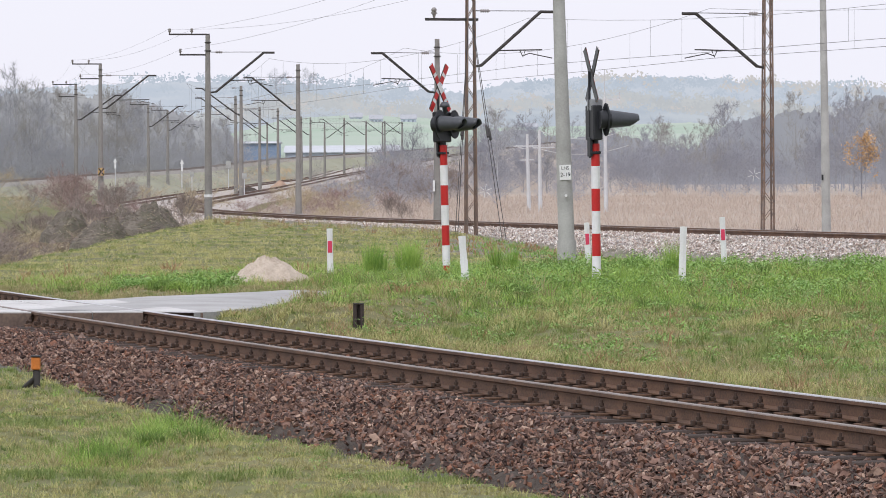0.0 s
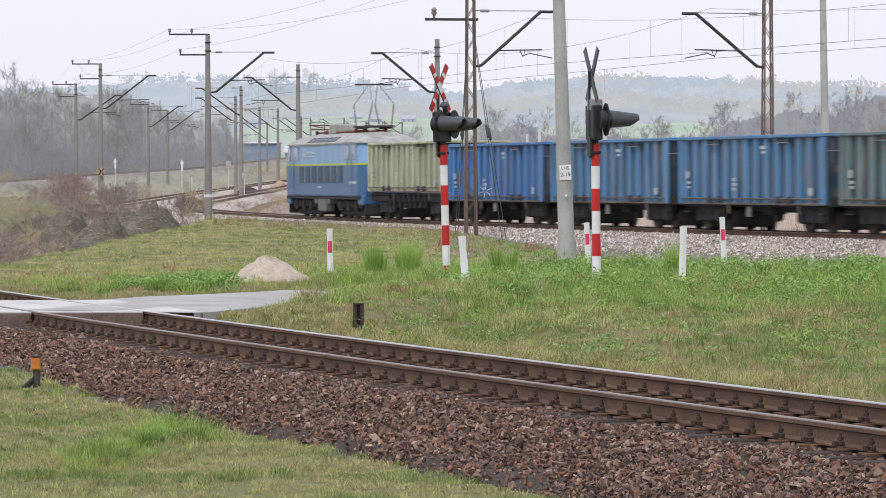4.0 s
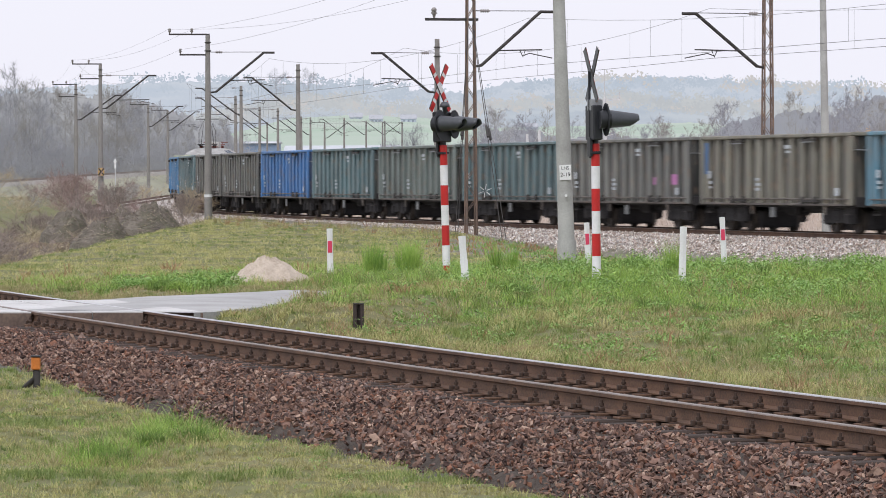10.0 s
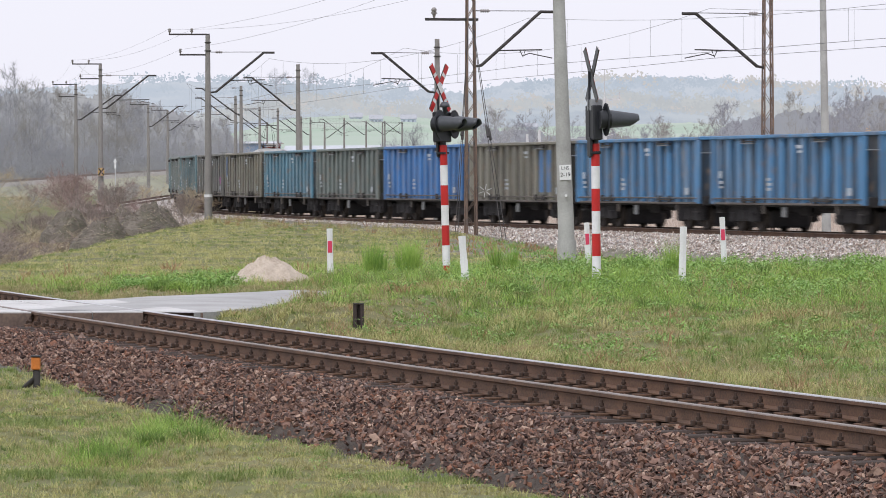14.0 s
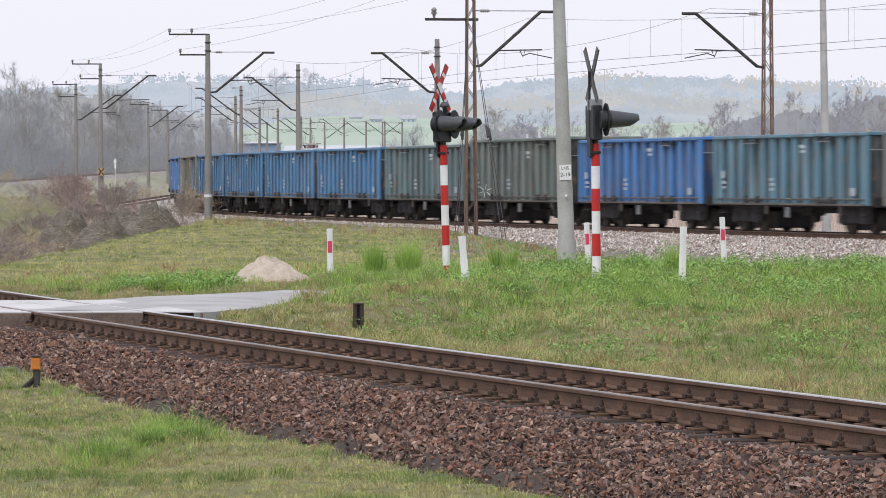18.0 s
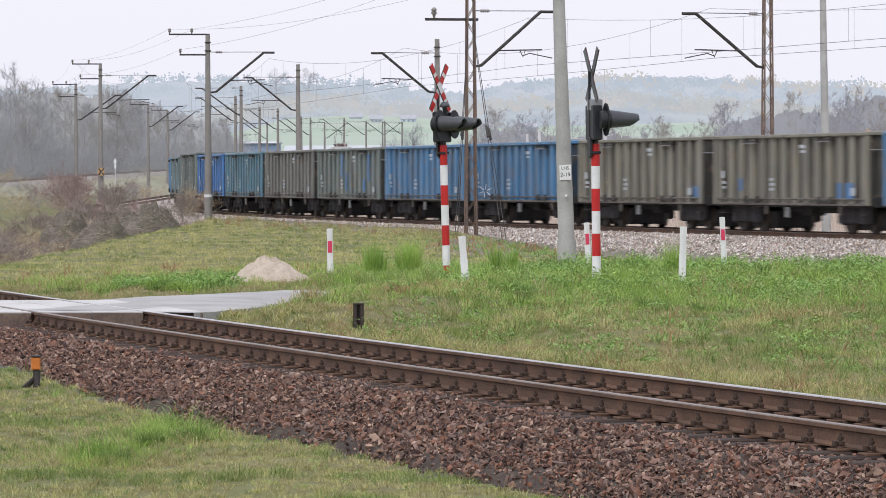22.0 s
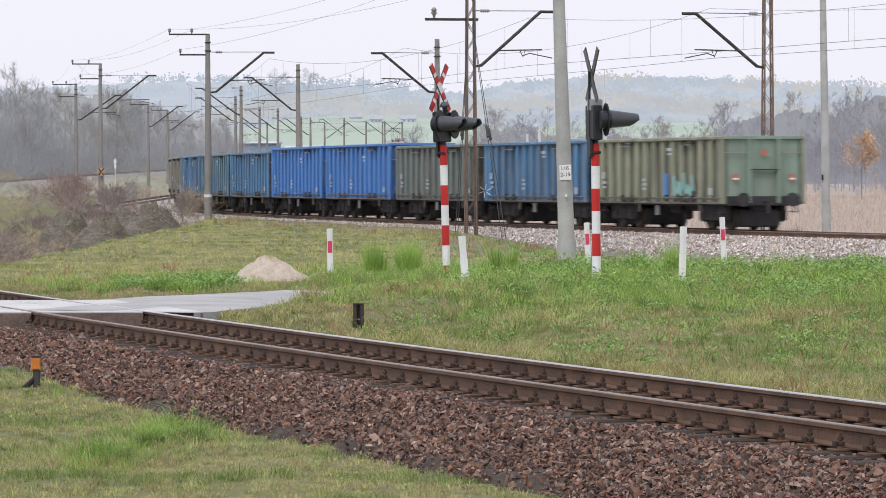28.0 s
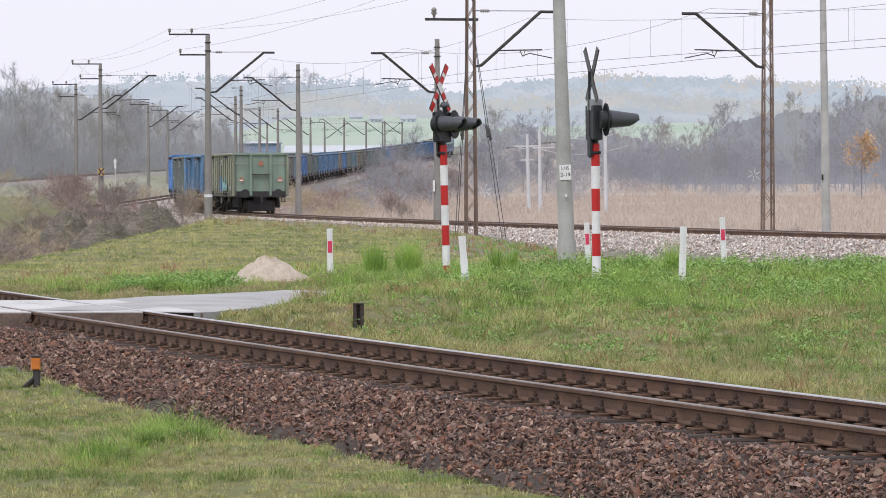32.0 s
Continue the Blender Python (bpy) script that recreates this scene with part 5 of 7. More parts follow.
def plain_pole():
    x, y = 15.25, 166.0
    z = float(hgt(x, y))
    t = thing("concrete_pole", "slim pale concrete pole beyond the main track", "pole", pose(x, y, z, 0, -0.8, 0))
    part("shaft", Geo().tube((0, 0, -0.3), (0, 0, 10.0 - z), 0.20, 0.12, n=14), CONCRETE, t)
    part("tag", Geo().box((-0.14, -0.16, 1.72 - z), (0.07, 0.05, 0.22)), BLACK_PAINT, t)


plain_pole()


def telegraph_pole(x, y, h, arms, lean):
    z = float(hgt(x, y))
    t = thing("telegraph_pole", "pale concrete power line pole in the meadow", "pole", pose(x, y, z, 0, lean, 0), "power line poles")
    part("shaft", Geo().tube((0, 0, -0.2), (0, 0, h), 0.22, 0.13, n=10), WHITE_POLE, t)
    for k in arms:
        part("crossarm", Geo().box((k[0], 0, k[1]), (k[2], 0.12, 0.12)), WHITE_POLE, t)
    return t


WHITE_POLE = mat("bleached_concrete", (0.62, 0.62, 0.63), (0.52, 0.52, 0.53), 0.9, 0, 1, 12, 0.1)
telegraph_pole(8.65, 420.0, 7.8, [(-0.1, 6.6, 2.6), (-0.1, 5.2, 1.4)], -1.2)
telegraph_pole(9.75, 418.0, 8.2, [(0.4, 6.4, 2.2)], -0.6)
mast_pole = telegraph_pole(16.0, 410.0, 11.2, [(0.75, 11.05, 1.5)], -0.6)
part("aerial_rod", Geo().tube((0, 0, 11.0), (0, 0, 14.0), 0.05, 0.03, n=6).tube((1.45, 0, 11.0), (1.45, 0, 11.8), 0.05, n=6), WHITE_POLE, mast_pole)
part_t = thing("power_line_wire", "pale sagging wires between the power line poles", "overhead wire")
for a, b in (((7.4, 420, 4.5), (9.8, 418, 5.9)), ((9.8, 418, 5.9), (18.0, 405, 6.0)), ((8.6, 420, 4.5), (18.0, 405, 4.4))):
    part("wire", Geo().line(sag_line(a, b, 0.9), 0.03, 4), WHITE_POLE, part_t)

guys = thing("guy_wire", "dark guy wires anchoring the lattice mast", "guy wire")
for a, b in (((1.15, 160.4, 7.6), (2.15, 151.0, -0.55)), ((1.20, 160.4, 7.4), (2.3, 151.5, -0.55)), ((1.0, 160.4, 7.7), (0.45, 156.0, -0.5)), ((0.98, 160.4, 7.4), (0.55, 157.0, -0.5))):
    part("guy", Geo().tube(a, b, 0.014, n=5), IRON_DARK, guys)
    p, q = Vector(a), Vector(b)
    part("strain_insulator", Geo().tube(p.lerp(q, 0.48), p.lerp(q, 0.53), 0.05, n=6), IRON_DARK, guys)

for x, y, z in ((1.62, 160.2, 1.25), (11.65, 156.6, 1.85)):
    t = thing("spike_guard", "white spiky climbing guard on the lattice mast", "spike guard", pose(x, y, z))
    for k in range(6):
        th = 0.35 + k * 1.05
        part("spike", Geo().tube((0.06 * math.cos(th), 0, 0.06 * math.sin(th)), (0.26 * math.cos(th), -0.05, 0.26 * math.sin(th)), 0.012, n=5), WHITE_PAINT, t)


def small_sign(x, y, z, w, h, material, label, post=0.0, name="line_sign", arrow=False):
    t = thing(name, label, "sign", pose(x, y, z))
    if arrow:
        pts = [(-0.5, 0.12), (0, 0.5), (0.5, 0.12), (0.22, 0.12), (0.22, -0.5), (-0.22, -0.5), (-0.22, 0.12)]
        vs = [(a * w * 1.7, b, c * h) for b in (-0.035, -0.005) for a, c in pts]
        part("board", Geo().add(vs, [tuple(range(7)), tuple(range(13, 6, -1))] + [(i, i + 7, (i + 1) % 7 + 7, (i + 1) % 7) for i in range(7)]), material, t)
    else:
        part("board", Geo().box((0, -0.02, 0), (w, 0.03, h), bev=0.006), material, t)
    part("backing", Geo().box((0, 0.015, 0), (w * (0.3 if arrow else 0.8), 0.03, h * 0.8)), IRON_DARK, t)
    if post:
        part("post", Geo().tube((0, 0.05, -post), (0, 0.05, h * 0.3), 0.05, n=8), WHITE_POLE, t)
    return t


ORANGE_PALE = mat("faded_orange_board", (0.55, 0.36, 0.14), (0.42, 0.28, 0.12), 0.6, 0, 3, 20, 0)
sg = small_sign(-24.15, 295.7, 2.0, 0.45, 0.55, ORANGE_PALE, "faded orange square sign on a concrete mast")
for k in (-1, 1):
    part("stroke", Geo().box((0, -0.04, 0), (0.09, 0.02, 0.6), turn=Matrix.Rotation(k * 0.65, 3, "Y")), BLACK_PAINT, sg)
small_sign(-32.5, 415, 2.8, 0.24, 1.0, WHITE_PAINT, "white arrow-shaped line sign on a post", 2.2, arrow=True)
small_sign(-26.2, 420, 2.6, 0.24, 1.2, WHITE_PAINT, "white arrow-shaped line sign on a post", 2.4, arrow=True)
small_sign(-24.6, 410, 1.7, 0.4, 0.45, CONCRETE, "small pale square sign beside the line", 1.6)
small_sign(-0.42, 197.75, 1.30, 0.10, 0.52, WHITE_PAINT, "narrow white plate on a mast")
small_sign(-20.4, 398, 2.6, 0.45, 0.7, CONCRETE, "pale plate on a concrete mast", 2.2)
small_sign(-16.7, 352, 1.6, 0.4, 0.5, CONCRETE, "pale plate on a concrete mast", 1.7)

# low stake in the ballast
stake = thing("wire_stake", "thin rusty bent wire stake standing in the ballast", "stake", pose(-2.07, 42.3, -0.36))
part("wire", Geo().line([(-0.05, 0, -0.1), (-0.05, 0, 0.14), (0.05, 0, 0.16), (0.05, 0, -0.05)], 0.007, 5), IRON_DARK, stake)

# ---- a far second line and buildings ----
FAR = [(-62, 330, 0.3), (-50, 390, 0.7), (-44.5, 420, 1.08), (-39, 480, 1.75), (-33.6, 560, 2.4), (-27, 680, 4.0), (-18, 740, 4.8), (-9, 800, 5.7), (4, 900, 7.2)]


def far_line(s, off=0.0, dz=0.0):
    ys = [q[1] for q in FAR]
    x, z = float(np.interp(s, ys, [q[0] for q in FAR])), float(np.interp(s, ys, [q[2] for q in FAR]))
    return Vector((x + off, s, z + dz)), 0.0


fs_ = np.arange(330, 900, 6.0)
far_track = thing("railway_track", "distant railway line on a low grassy bank", "railway track", kind="structure")
for off in (-0.76, 0.76):
    part("rail", sweep(far_line, fs_, RAIL_BODY, off), RAIL_DARK, far_track)
whole("ballast_bed", sweep(far_line, fs_, [(-2.6, -0.8), (-1.6, -0.15), (1.6, -0.15), (2.6, -0.8)]), BED_DULL, "grey stone bed under the distant line", "ballast", "structure")
whole("railway_bank", sweep(far_line, fs_, [(-9, -3.6), (-2.4, -0.5), (2.4, -0.5), (9, -3.6)]), BANK_GRASS, "dry grassy bank under the distant line", "embankment", "structure")

for material, count, lo, hi, tall_, lab in ((TWIG_OLIVE, 70, 400, 790, 1.5, "hazy dry scrub on the bank of the distant line"), (REED, 80, 390, 790, 0.9, "pale dry weeds on the bank of the distant line"), (LEAF_ORANGE, 14, 560, 640, 1.5, "orange-brown autumn bushes on the bank of the distant line")):
    pl = []
    for i in range(count):
        y_, off_ = rng.uniform(lo, hi), rng.uniform(2.6, 10.0)
        p_ = far_line(y_, off_)[0]
        h = tall_ * rng.uniform(0.5, 1.3)
        pl.append((p_.x, p_.y, p_.z - 0.5 - (off_ - 2.4) * 0.47, h, h * rng.uniform(1.3, 2.2)))
    woods(pl, material, "bank_scrub", lab, "scrub", SHRUBS)

HALL_BLUE = mat("blue_sheet_cladding", (0.24, 0.32, 0.47), (0.20, 0.275, 0.41), 0.6, 0, 0.2, 2, 0, stretch=(6, 1, 1))
HALL_PALE = mat("pale_sheet_cladding", (0.55, 0.60, 0.68), (0.47, 0.52, 0.60), 0.6, 0, 0.2, 2, 0)
ROOF_GREY = mat("pale_grey_roof", (0.55, 0.57, 0.6), (0.48, 0.5, 0.53), 0.7, 0, 0.3, 3, 0)


def hall(x0, x1, y, deep, base, eave, ridge_z, material, label, windows):
    t = thing("industrial_hall", label, "hall", pose((x0 + x1) / 2, y, base))
    w, h, r = (x1 - x0), eave - base, ridge_z - base
    part("wall", Geo().box((0, deep / 2, h / 2), (w, deep, h)), material, t)
    part("roof", Geo().add([(-w / 2 - 0.4, -0.5, h), (w / 2 + 0.4, -0.5, h), (w / 2 + 0.4, deep + 0.5, h), (-w / 2 - 0.4, deep + 0.5, h), (-w / 2 - 0.4, deep / 2, r), (w / 2 + 0.4, deep / 2, r)],
                            [(0, 1, 5, 4), (2, 3, 4, 5), (0, 4, 3), (1, 2, 5), (0, 3, 2, 1)]), ROOF_GREY, t)
    for k in range(windows):
        part("window", Geo().box((-w / 2 + (k + 0.5) * w / windows, -0.04, h * 0.62), (w / windows * 0.55, 0.08, h * 0.22)), GLASS_FAR, t)
    return t


ROOF_DULL = mat("dull_far_roof", (0.42, 0.43, 0.46), (0.36, 0.37, 0.40), 0.8, 0, 0.3, 3, 0)
GLASS_FAR = mat("far_window_glass", (0.30, 0.34, 0.40), (0.26, 0.30, 0.36), 0.2, 0, 3, 20, 0)
hall(-44.5, -35.8, 905, 20, -1.5, 7.9, 8.4, HALL_BLUE, "long blue sheet-metal industrial hall in the distance", 0)
hall(-35.0, -10.0, 930, 16, -1.5, 6.0, 7.6, HALL_PALE, "pale blue low industrial hall in the distance", 7)
for x, y, z, w, h in ((-62, 3000, 36.3, 9, 3.5), (-46, 2900, 34, 9, 3.2), (-24, 2950, 34.5, 11, 3.5), (64, 3020, 29, 9, 3.5)):
    t = thing("house", "small pale farmhouse with grey roof on the far hillside", "house", pose(x, y, z), "houses on the hillside")
    part("wall", Geo().box((0, 0, h / 2 - 2), (w, 8, h + 4)), HALL_PALE, t)
    part("roof", Geo().prism([(-4.6, h), (4.6, h), (0, h + 3.2)], -w / 2 - 0.5, w / 2 + 0.5), ROOF_DULL, t)
    for k in (-1, 0, 1):
        part("window", Geo().box((k * w * 0.28, -4.03, h * 0.55), (1.4, 0.1, 1.6)), GLASS_FAR, t)

# heap of reddish soil and gravel beside the far track
SOIL_RED = mat("reddish_soil", (0.42, 0.29, 0.21), (0.34, 0.24, 0.18), 0.95, 0, 0.5, 4, 0.4, dist=0.05)
for x, y, r0, h, m, lab in ((-17.6, 452, 1.2, 0.9, SOIL_RED, "heap of orange-red soil beside the line"), (-20.5, 440, 2.6, 1.2, BED_BROWN, "low heap of grey gravel beside the line")):
    g = Geo()
    n = 24
    prof = [(0.02, 1.0), (0.25, 0.86), (0.5, 0.6), (0.75, 0.3), (1.0, -0.1)]
    g.lathe([(r0 * a * (1 + 0.0), h * b) for a, b in prof[::-1]], n)
    g.v = [(q[0] * (1 + 0.12 * math.sin(3 * i)), q[1], q[2] * (1 + 0.08 * math.sin(5 * i))) for i, q in enumerate(g.v)]
    whole("soil_heap", g, m, lab, "soil heap", m=pose(x, y, float(hgt(x, y)) + 0.1))


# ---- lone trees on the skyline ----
# Haze on these trees is part of the twig colour.
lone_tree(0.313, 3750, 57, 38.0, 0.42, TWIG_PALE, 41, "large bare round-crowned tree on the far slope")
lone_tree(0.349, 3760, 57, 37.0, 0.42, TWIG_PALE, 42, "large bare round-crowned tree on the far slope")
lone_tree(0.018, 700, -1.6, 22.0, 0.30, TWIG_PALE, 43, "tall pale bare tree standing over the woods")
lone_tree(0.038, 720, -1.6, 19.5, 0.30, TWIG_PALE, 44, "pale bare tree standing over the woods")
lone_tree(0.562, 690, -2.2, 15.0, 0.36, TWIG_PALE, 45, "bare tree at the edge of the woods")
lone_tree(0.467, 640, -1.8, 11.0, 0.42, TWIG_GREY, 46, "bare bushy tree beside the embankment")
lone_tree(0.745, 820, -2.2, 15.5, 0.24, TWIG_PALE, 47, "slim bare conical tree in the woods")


# ---- shrubs and brambles ----
def shrub(x, y, h, w, material, seed, label, name="bramble_bush", limbs=20):
    t = thing(name, label, "bush", pose(x, y, float(hgt(x, y)) - 0.05))
    r = np.random.default_rng(seed)
    p0, p1, r0, r1 = grow(r, 1.0, 0.95, limbs, 7, 8, 0.5, 2.6, 0.01)
    sc = np.array([w, w, h])
    v, f = ribbons(p0 * sc, p1 * sc, r0 * h * 1.1 + 0.002, r1 * h * 1.1 + 0.002)
    part("crown", soup("crown", v, f, material), material, t)
    return t


r_b = np.random.default_rng(77)
for i in range(56):
    y = r_b.uniform(112, 232)
    x = -13.2 - r_b.uniform(0, 1) ** 1.2 * (y * 0.106 + 1.5 - 13.2 if y * 0.106 > 13 else 2.0) * (1 if y > 125 else 0.5)
    k = r_b.uniform()
    m_, lab = (TWIG_BROWN, "tangled bare brown bramble bush") if k < 0.5 else ((TWIG_RED, "reddish bare bramble bush") if k < 0.75 else (TWIG_STRAW, "straw-coloured dry weed bush"))
    h = r_b.uniform(0.8, 1.75)
    shrub(x, y, h, h * r_b.uniform(1.0, 1.4), m_, 300 + i, lab)
HEAP_SOIL = mat("dark_heap_soil", (0.22, 0.19, 0.155), (0.10, 0.088, 0.072), 0.95, 0, 1.5, 9, 0.9, grime=(0.13, 0.13, 0.07), grime_amt=0.6, gscale=1.1, dist=0.08)


def brush_heap(x, y, base, wide, deep, tall_, tilt, seed):
    """A ragged heap of dug-out soil and dead grass, steeper on one side."""
    t = thing("soil_heap", "dark ragged heap of dug soil and dead grass", "soil heap", pose(x, y, base), "heaps of dug soil")
    r = np.random.default_rng(seed)
    n, rings = 40, 14

    def top(u, th):
        px, py = u * math.cos(th) * wide, u * math.sin(th) * deep
        lump = 0.30 * noise.noise((px * 1.3 + seed, py * 1.0, 0.5)) + 0.22 * noise.noise((px * 3.1, py * 2.4 + seed, 1.5)) + 0.12 * noise.noise((px * 7.0, py * 6.0, seed))
        return Vector((px + tilt * (1 - u) * wide, py, tall_ * ((1 - u ** 1.4) * (1 + lump) + 0.10 * lump) - (0.25 if u > 0.99 else 0)))

    vs = [top(0, 0)] + [top(k / rings, 6.2832 * j / n) for k in range(1, rings + 1) for j in range(n)]
    fs = [(0, 1 + j, 1 + (j + 1) % n) for j in range(n)] + [(1 + k * n + j, 1 + k * n + n + j, 1 + k * n + n + (j + 1) % n, 1 + k * n + (j + 1) % n) for k in range(rings - 1) for j in range(n)]
    part("mound", Geo().add(vs, fs), HEAP_SOIL, t)
    for material, count, lab in ((TWIG_DARK, 800, "dead dark grass hanging over the heap"), (TWIG_STRAW, 260, "straw-coloured dead grass on the heap"), (TWIG_BROWN, 420, "brown stalks on the heap")):
        p0, p1 = [], []
        for _ in range(count):
            u, th = r.uniform(0.05, 0.95) ** 0.7, r.uniform(0, 6.2832)
            a_ = top(u, th)
            b_ = top(min(1.0, u + r.uniform(0.02, 0.09)), th + r.normal(0, 0.2)) + Vector((r.normal(0, 0.05), r.normal(0, 0.05), r.uniform(0.02, 0.13)))
            p0.append(tuple(a_)), p1.append(tuple(b_))
        w0 = r.uniform(0.004, 0.011, count)
        v, f = ribbons(np.array(p0), np.array(p1), w0, w0 * 0.4)
        part("dead_grass", soup("dead_grass", v, f, material), material, t, lab, "stuff")


brush_heap(-13.1, 160, -0.75, 1.25, 1.8, 1.05, 0.38, 3)
brush_heap(-12.6, 176, -0.5, 1.45, 2.2, 1.15, 0.12, 5)
brush_heap(-12.0, 179, -0.45, 0.85, 1.5, 0.95, 0.05, 6)
brush_heap(-16.9, 187, -0.85, 1.15, 2.0, 1.45, 0.25, 8)
brush_heap(-13.9, 182, -0.6, 0.9, 1.5, 1.05, 0.0, 9)
for x, y, h, w_ in ((-12.6, 184, 1.3, 1.1), (-13.5, 192, 1.6, 1.2), (-12.2, 196, 1.4, 1.0), (-14.6, 204, 1.7, 1.3)):
    shrub(x, y, h, w_, TWIG_BROWN, int(y * 7), "bare brown brush behind the soil heaps", "bramble_bush", 18)
for i in range(30):
    y = r_b.uniform(300, 430)
    x = -r_b.uniform(26, 48)
    h = r_b.uniform(1.2, 2.8)
    shrub(x, y, h * 0.8, h, (TWIG_OLIVE, TWIG_STRAW, TWIG_RED)[i % 3], 600 + i, "hazy bare shrub between the railway lines", "shrub", 14)
for i in range(16):
    y = r_b.uniform(205, 250)
    x = float(np.interp(y, PY, PX)) - r_b.uniform(5.5, 9.0)
    h = r_b.uniform(1.2, 2.4)
    shrub(x, y, h, h, TWIG_BROWN if i % 2 else TWIG_RED, 360 + i, "tangled dark bramble bush beside the main track")
for i in range(34):
    s = r_b.uniform(88, 330)
    p, a = main_line(s, -r_b.uniform(4.6, 10.5))
    h = r_b.uniform(0.9, 1.8) * (1 if s < 200 else 1.4)
    m_ = (TWIG_RED, TWIG_STRAW, TWIG_GREY)[i % 3]
    shrub(p.x, p.y, h, h * 1.1, m_, 400 + i, "dry reddish and straw-coloured weeds on the bank" if i % 3 < 2 else "grey bare shrub on the bank", "weed_bush", 14)
for x, y, h in ((-2.3, 188.0, 1.15), (-1.9, 189.0, 0.9), (13.7, 168, 1.35), (14.5, 170, 1.6), (14.2, 172, 1.2)):
    shrub(x, y, h, h * 0.7, TWIG_BROWN, int(y * 10), "dark dead weed stalks beside the main track", "weed_bush", 14)
for i in range(26):
    u, d = r_b.uniform(0.415, 0.52), r_b.uniform(420, 640)
    h = r_b.uniform(2.2, 4.6)
    shrub(px_of(u, d), d, h, h, TWIG_GREY if i % 3 else TWIG_BROWN, 500 + i, "grey bare shrub on the railway bank", "shrub", 14)


# ---- grass ----
def blade_mesh(x, y, h, w, bend, ld=None):
    """Grass blades of five corners each."""
    k = len(x)
    z = ground_z(x, y) - 0.01
    th = rng.uniform(0, 6.2832, k)
    cx, sy = np.cos(th), np.sin(th)
    ld = rng.uniform(0, 6.2832, k) if ld is None else ld
    lx, ly = np.cos(ld) * bend * h, np.sin(ld) * bend * h
    base = np.stack([x, y, z], 1)
    wv = np.stack([cx * w / 2, sy * w / 2, np.zeros(k)], 1)
    mid = base + np.stack([lx * 0.35, ly * 0.35, h * 0.6], 1)
    tip = base + np.stack([lx, ly, h * (1 - 0.22 * bend)], 1)
    v = np.stack([base - wv, base + wv, mid + wv * 0.8, mid - wv * 0.8, tip], 1).reshape(-1, 3)
    b = (np.arange(k) * 5)[:, None, None]
    f = np.array([(0, 1, 2), (0, 2, 3), (3, 2, 4)])[None] + b
    return v, f.reshape(-1, 3)


def wedge(n, d0, d1, power=1.0, extra=0.6):
    """Random places on the ground in front of the camera, between two depths."""
    d = d0 + (d1 - d0) * rng.uniform(0, 1, n) ** power
    x = rng.uniform(-1, 1, n) * (0.1075 * d + extra)
    return x, d


def tufts(x, y, h, per, size):
    """Tufts of blades round the given places: x, y, height, outward lean, tuft number."""
    n = len(x)
    who = np.repeat(np.arange(n), per)
    a, r = rng.uniform(0, 6.2832, n * per), np.abs(rng.normal(0, 1, n * per))
    sz = (size * rng.uniform(0.5, 1.4, n))[who]
    bx, by = x[who] + np.cos(a) * r * sz, y[who] + np.sin(a) * r * sz
    bh = h[who] * rng.uniform(0.45, 1.1, n * per)
    return bx, by, bh, a + rng.normal(0, 0.6, n * per), who


def grass(name, label, material, x, y, h, w, bend, ld=None):
    v, f = blade_mesh(x, y, h, w, bend, ld)
    whole(name, soup(name, v, f, material), material, label, "grass", "stuff")


def patch(x, y, size, seed):
    return wave(x, y, size, seed) + 0.5 * wave(x, y, size * 0.37, seed + 50)


def sow(x, y, h, kinds, per, size, width, lean=1.0):
    """Sows tufts of several kinds; kinds: (share of each tuft's place, material, label)."""
    bx, by, bh, ld, who = tufts(x, y, h, per, size)
    left = np.ones(len(x), bool)
    dice = rng.uniform(0, 1, len(x))
    for share, material, label in kinds:
        mine = left & (dice < share)
        left &= ~mine
        dice = np.where(left, rng.uniform(0, 1, len(x)), dice)
        k = mine[who]
        if k.sum():
            wd = (np.interp(by[k], [30, 60, 90, 215], [0.0068, 0.0110, 0.0150, 0.030]) * width) * rng.uniform(0.6, 1.3, k.sum())
            grass("grass", label, material, bx[k], by[k], bh[k], wd, rng.uniform(0.2, 1.3, k.sum()) * lean, ld[k])


# camera's side of the near track
x, y = wedge(15000, 33, 58)
n = side_near(x, y)
k = n < -2.95 - 0.40 * wave(x, y, 1.7, 31) - 0.5 * (rng.uniform(0, 1, len(x)) ** 2) + 0.55 * (rng.uniform(0, 1, len(x)) < 0.10)
x, y = x[k], y[k]
g = patch(x, y, 2.6, 33)
lush = np.exp(-(((x + 2.65) / 0.45) ** 2 + ((y - 41.0) / 1.3) ** 2)) + np.exp(-(((x + 3.2) / 0.4) ** 2 + ((y - 38.6) / 1.2) ** 2))
h = (0.035 + 0.022 * rng.gamma(2, 0.7, len(x))) * (1 + 2.6 * lush) * (1 + 0.45 * g)
sow(x, y, h, [(np.clip(0.02 + 0.9 * lush, 0, 1), BLADE_LUSH, "lush green grass tufts near the camera"), (np.clip(0.25 + 1.7 * g, 0.03, 0.95), BLADE_GREEN, "short green autumn grass near the camera"), (0.5, BLADE_MEADOW, "yellow-green autumn grass near the camera"), (2, BLADE_DRY, "short straw-coloured autumn grass near the camera")], 26, 0.055, 0.68)

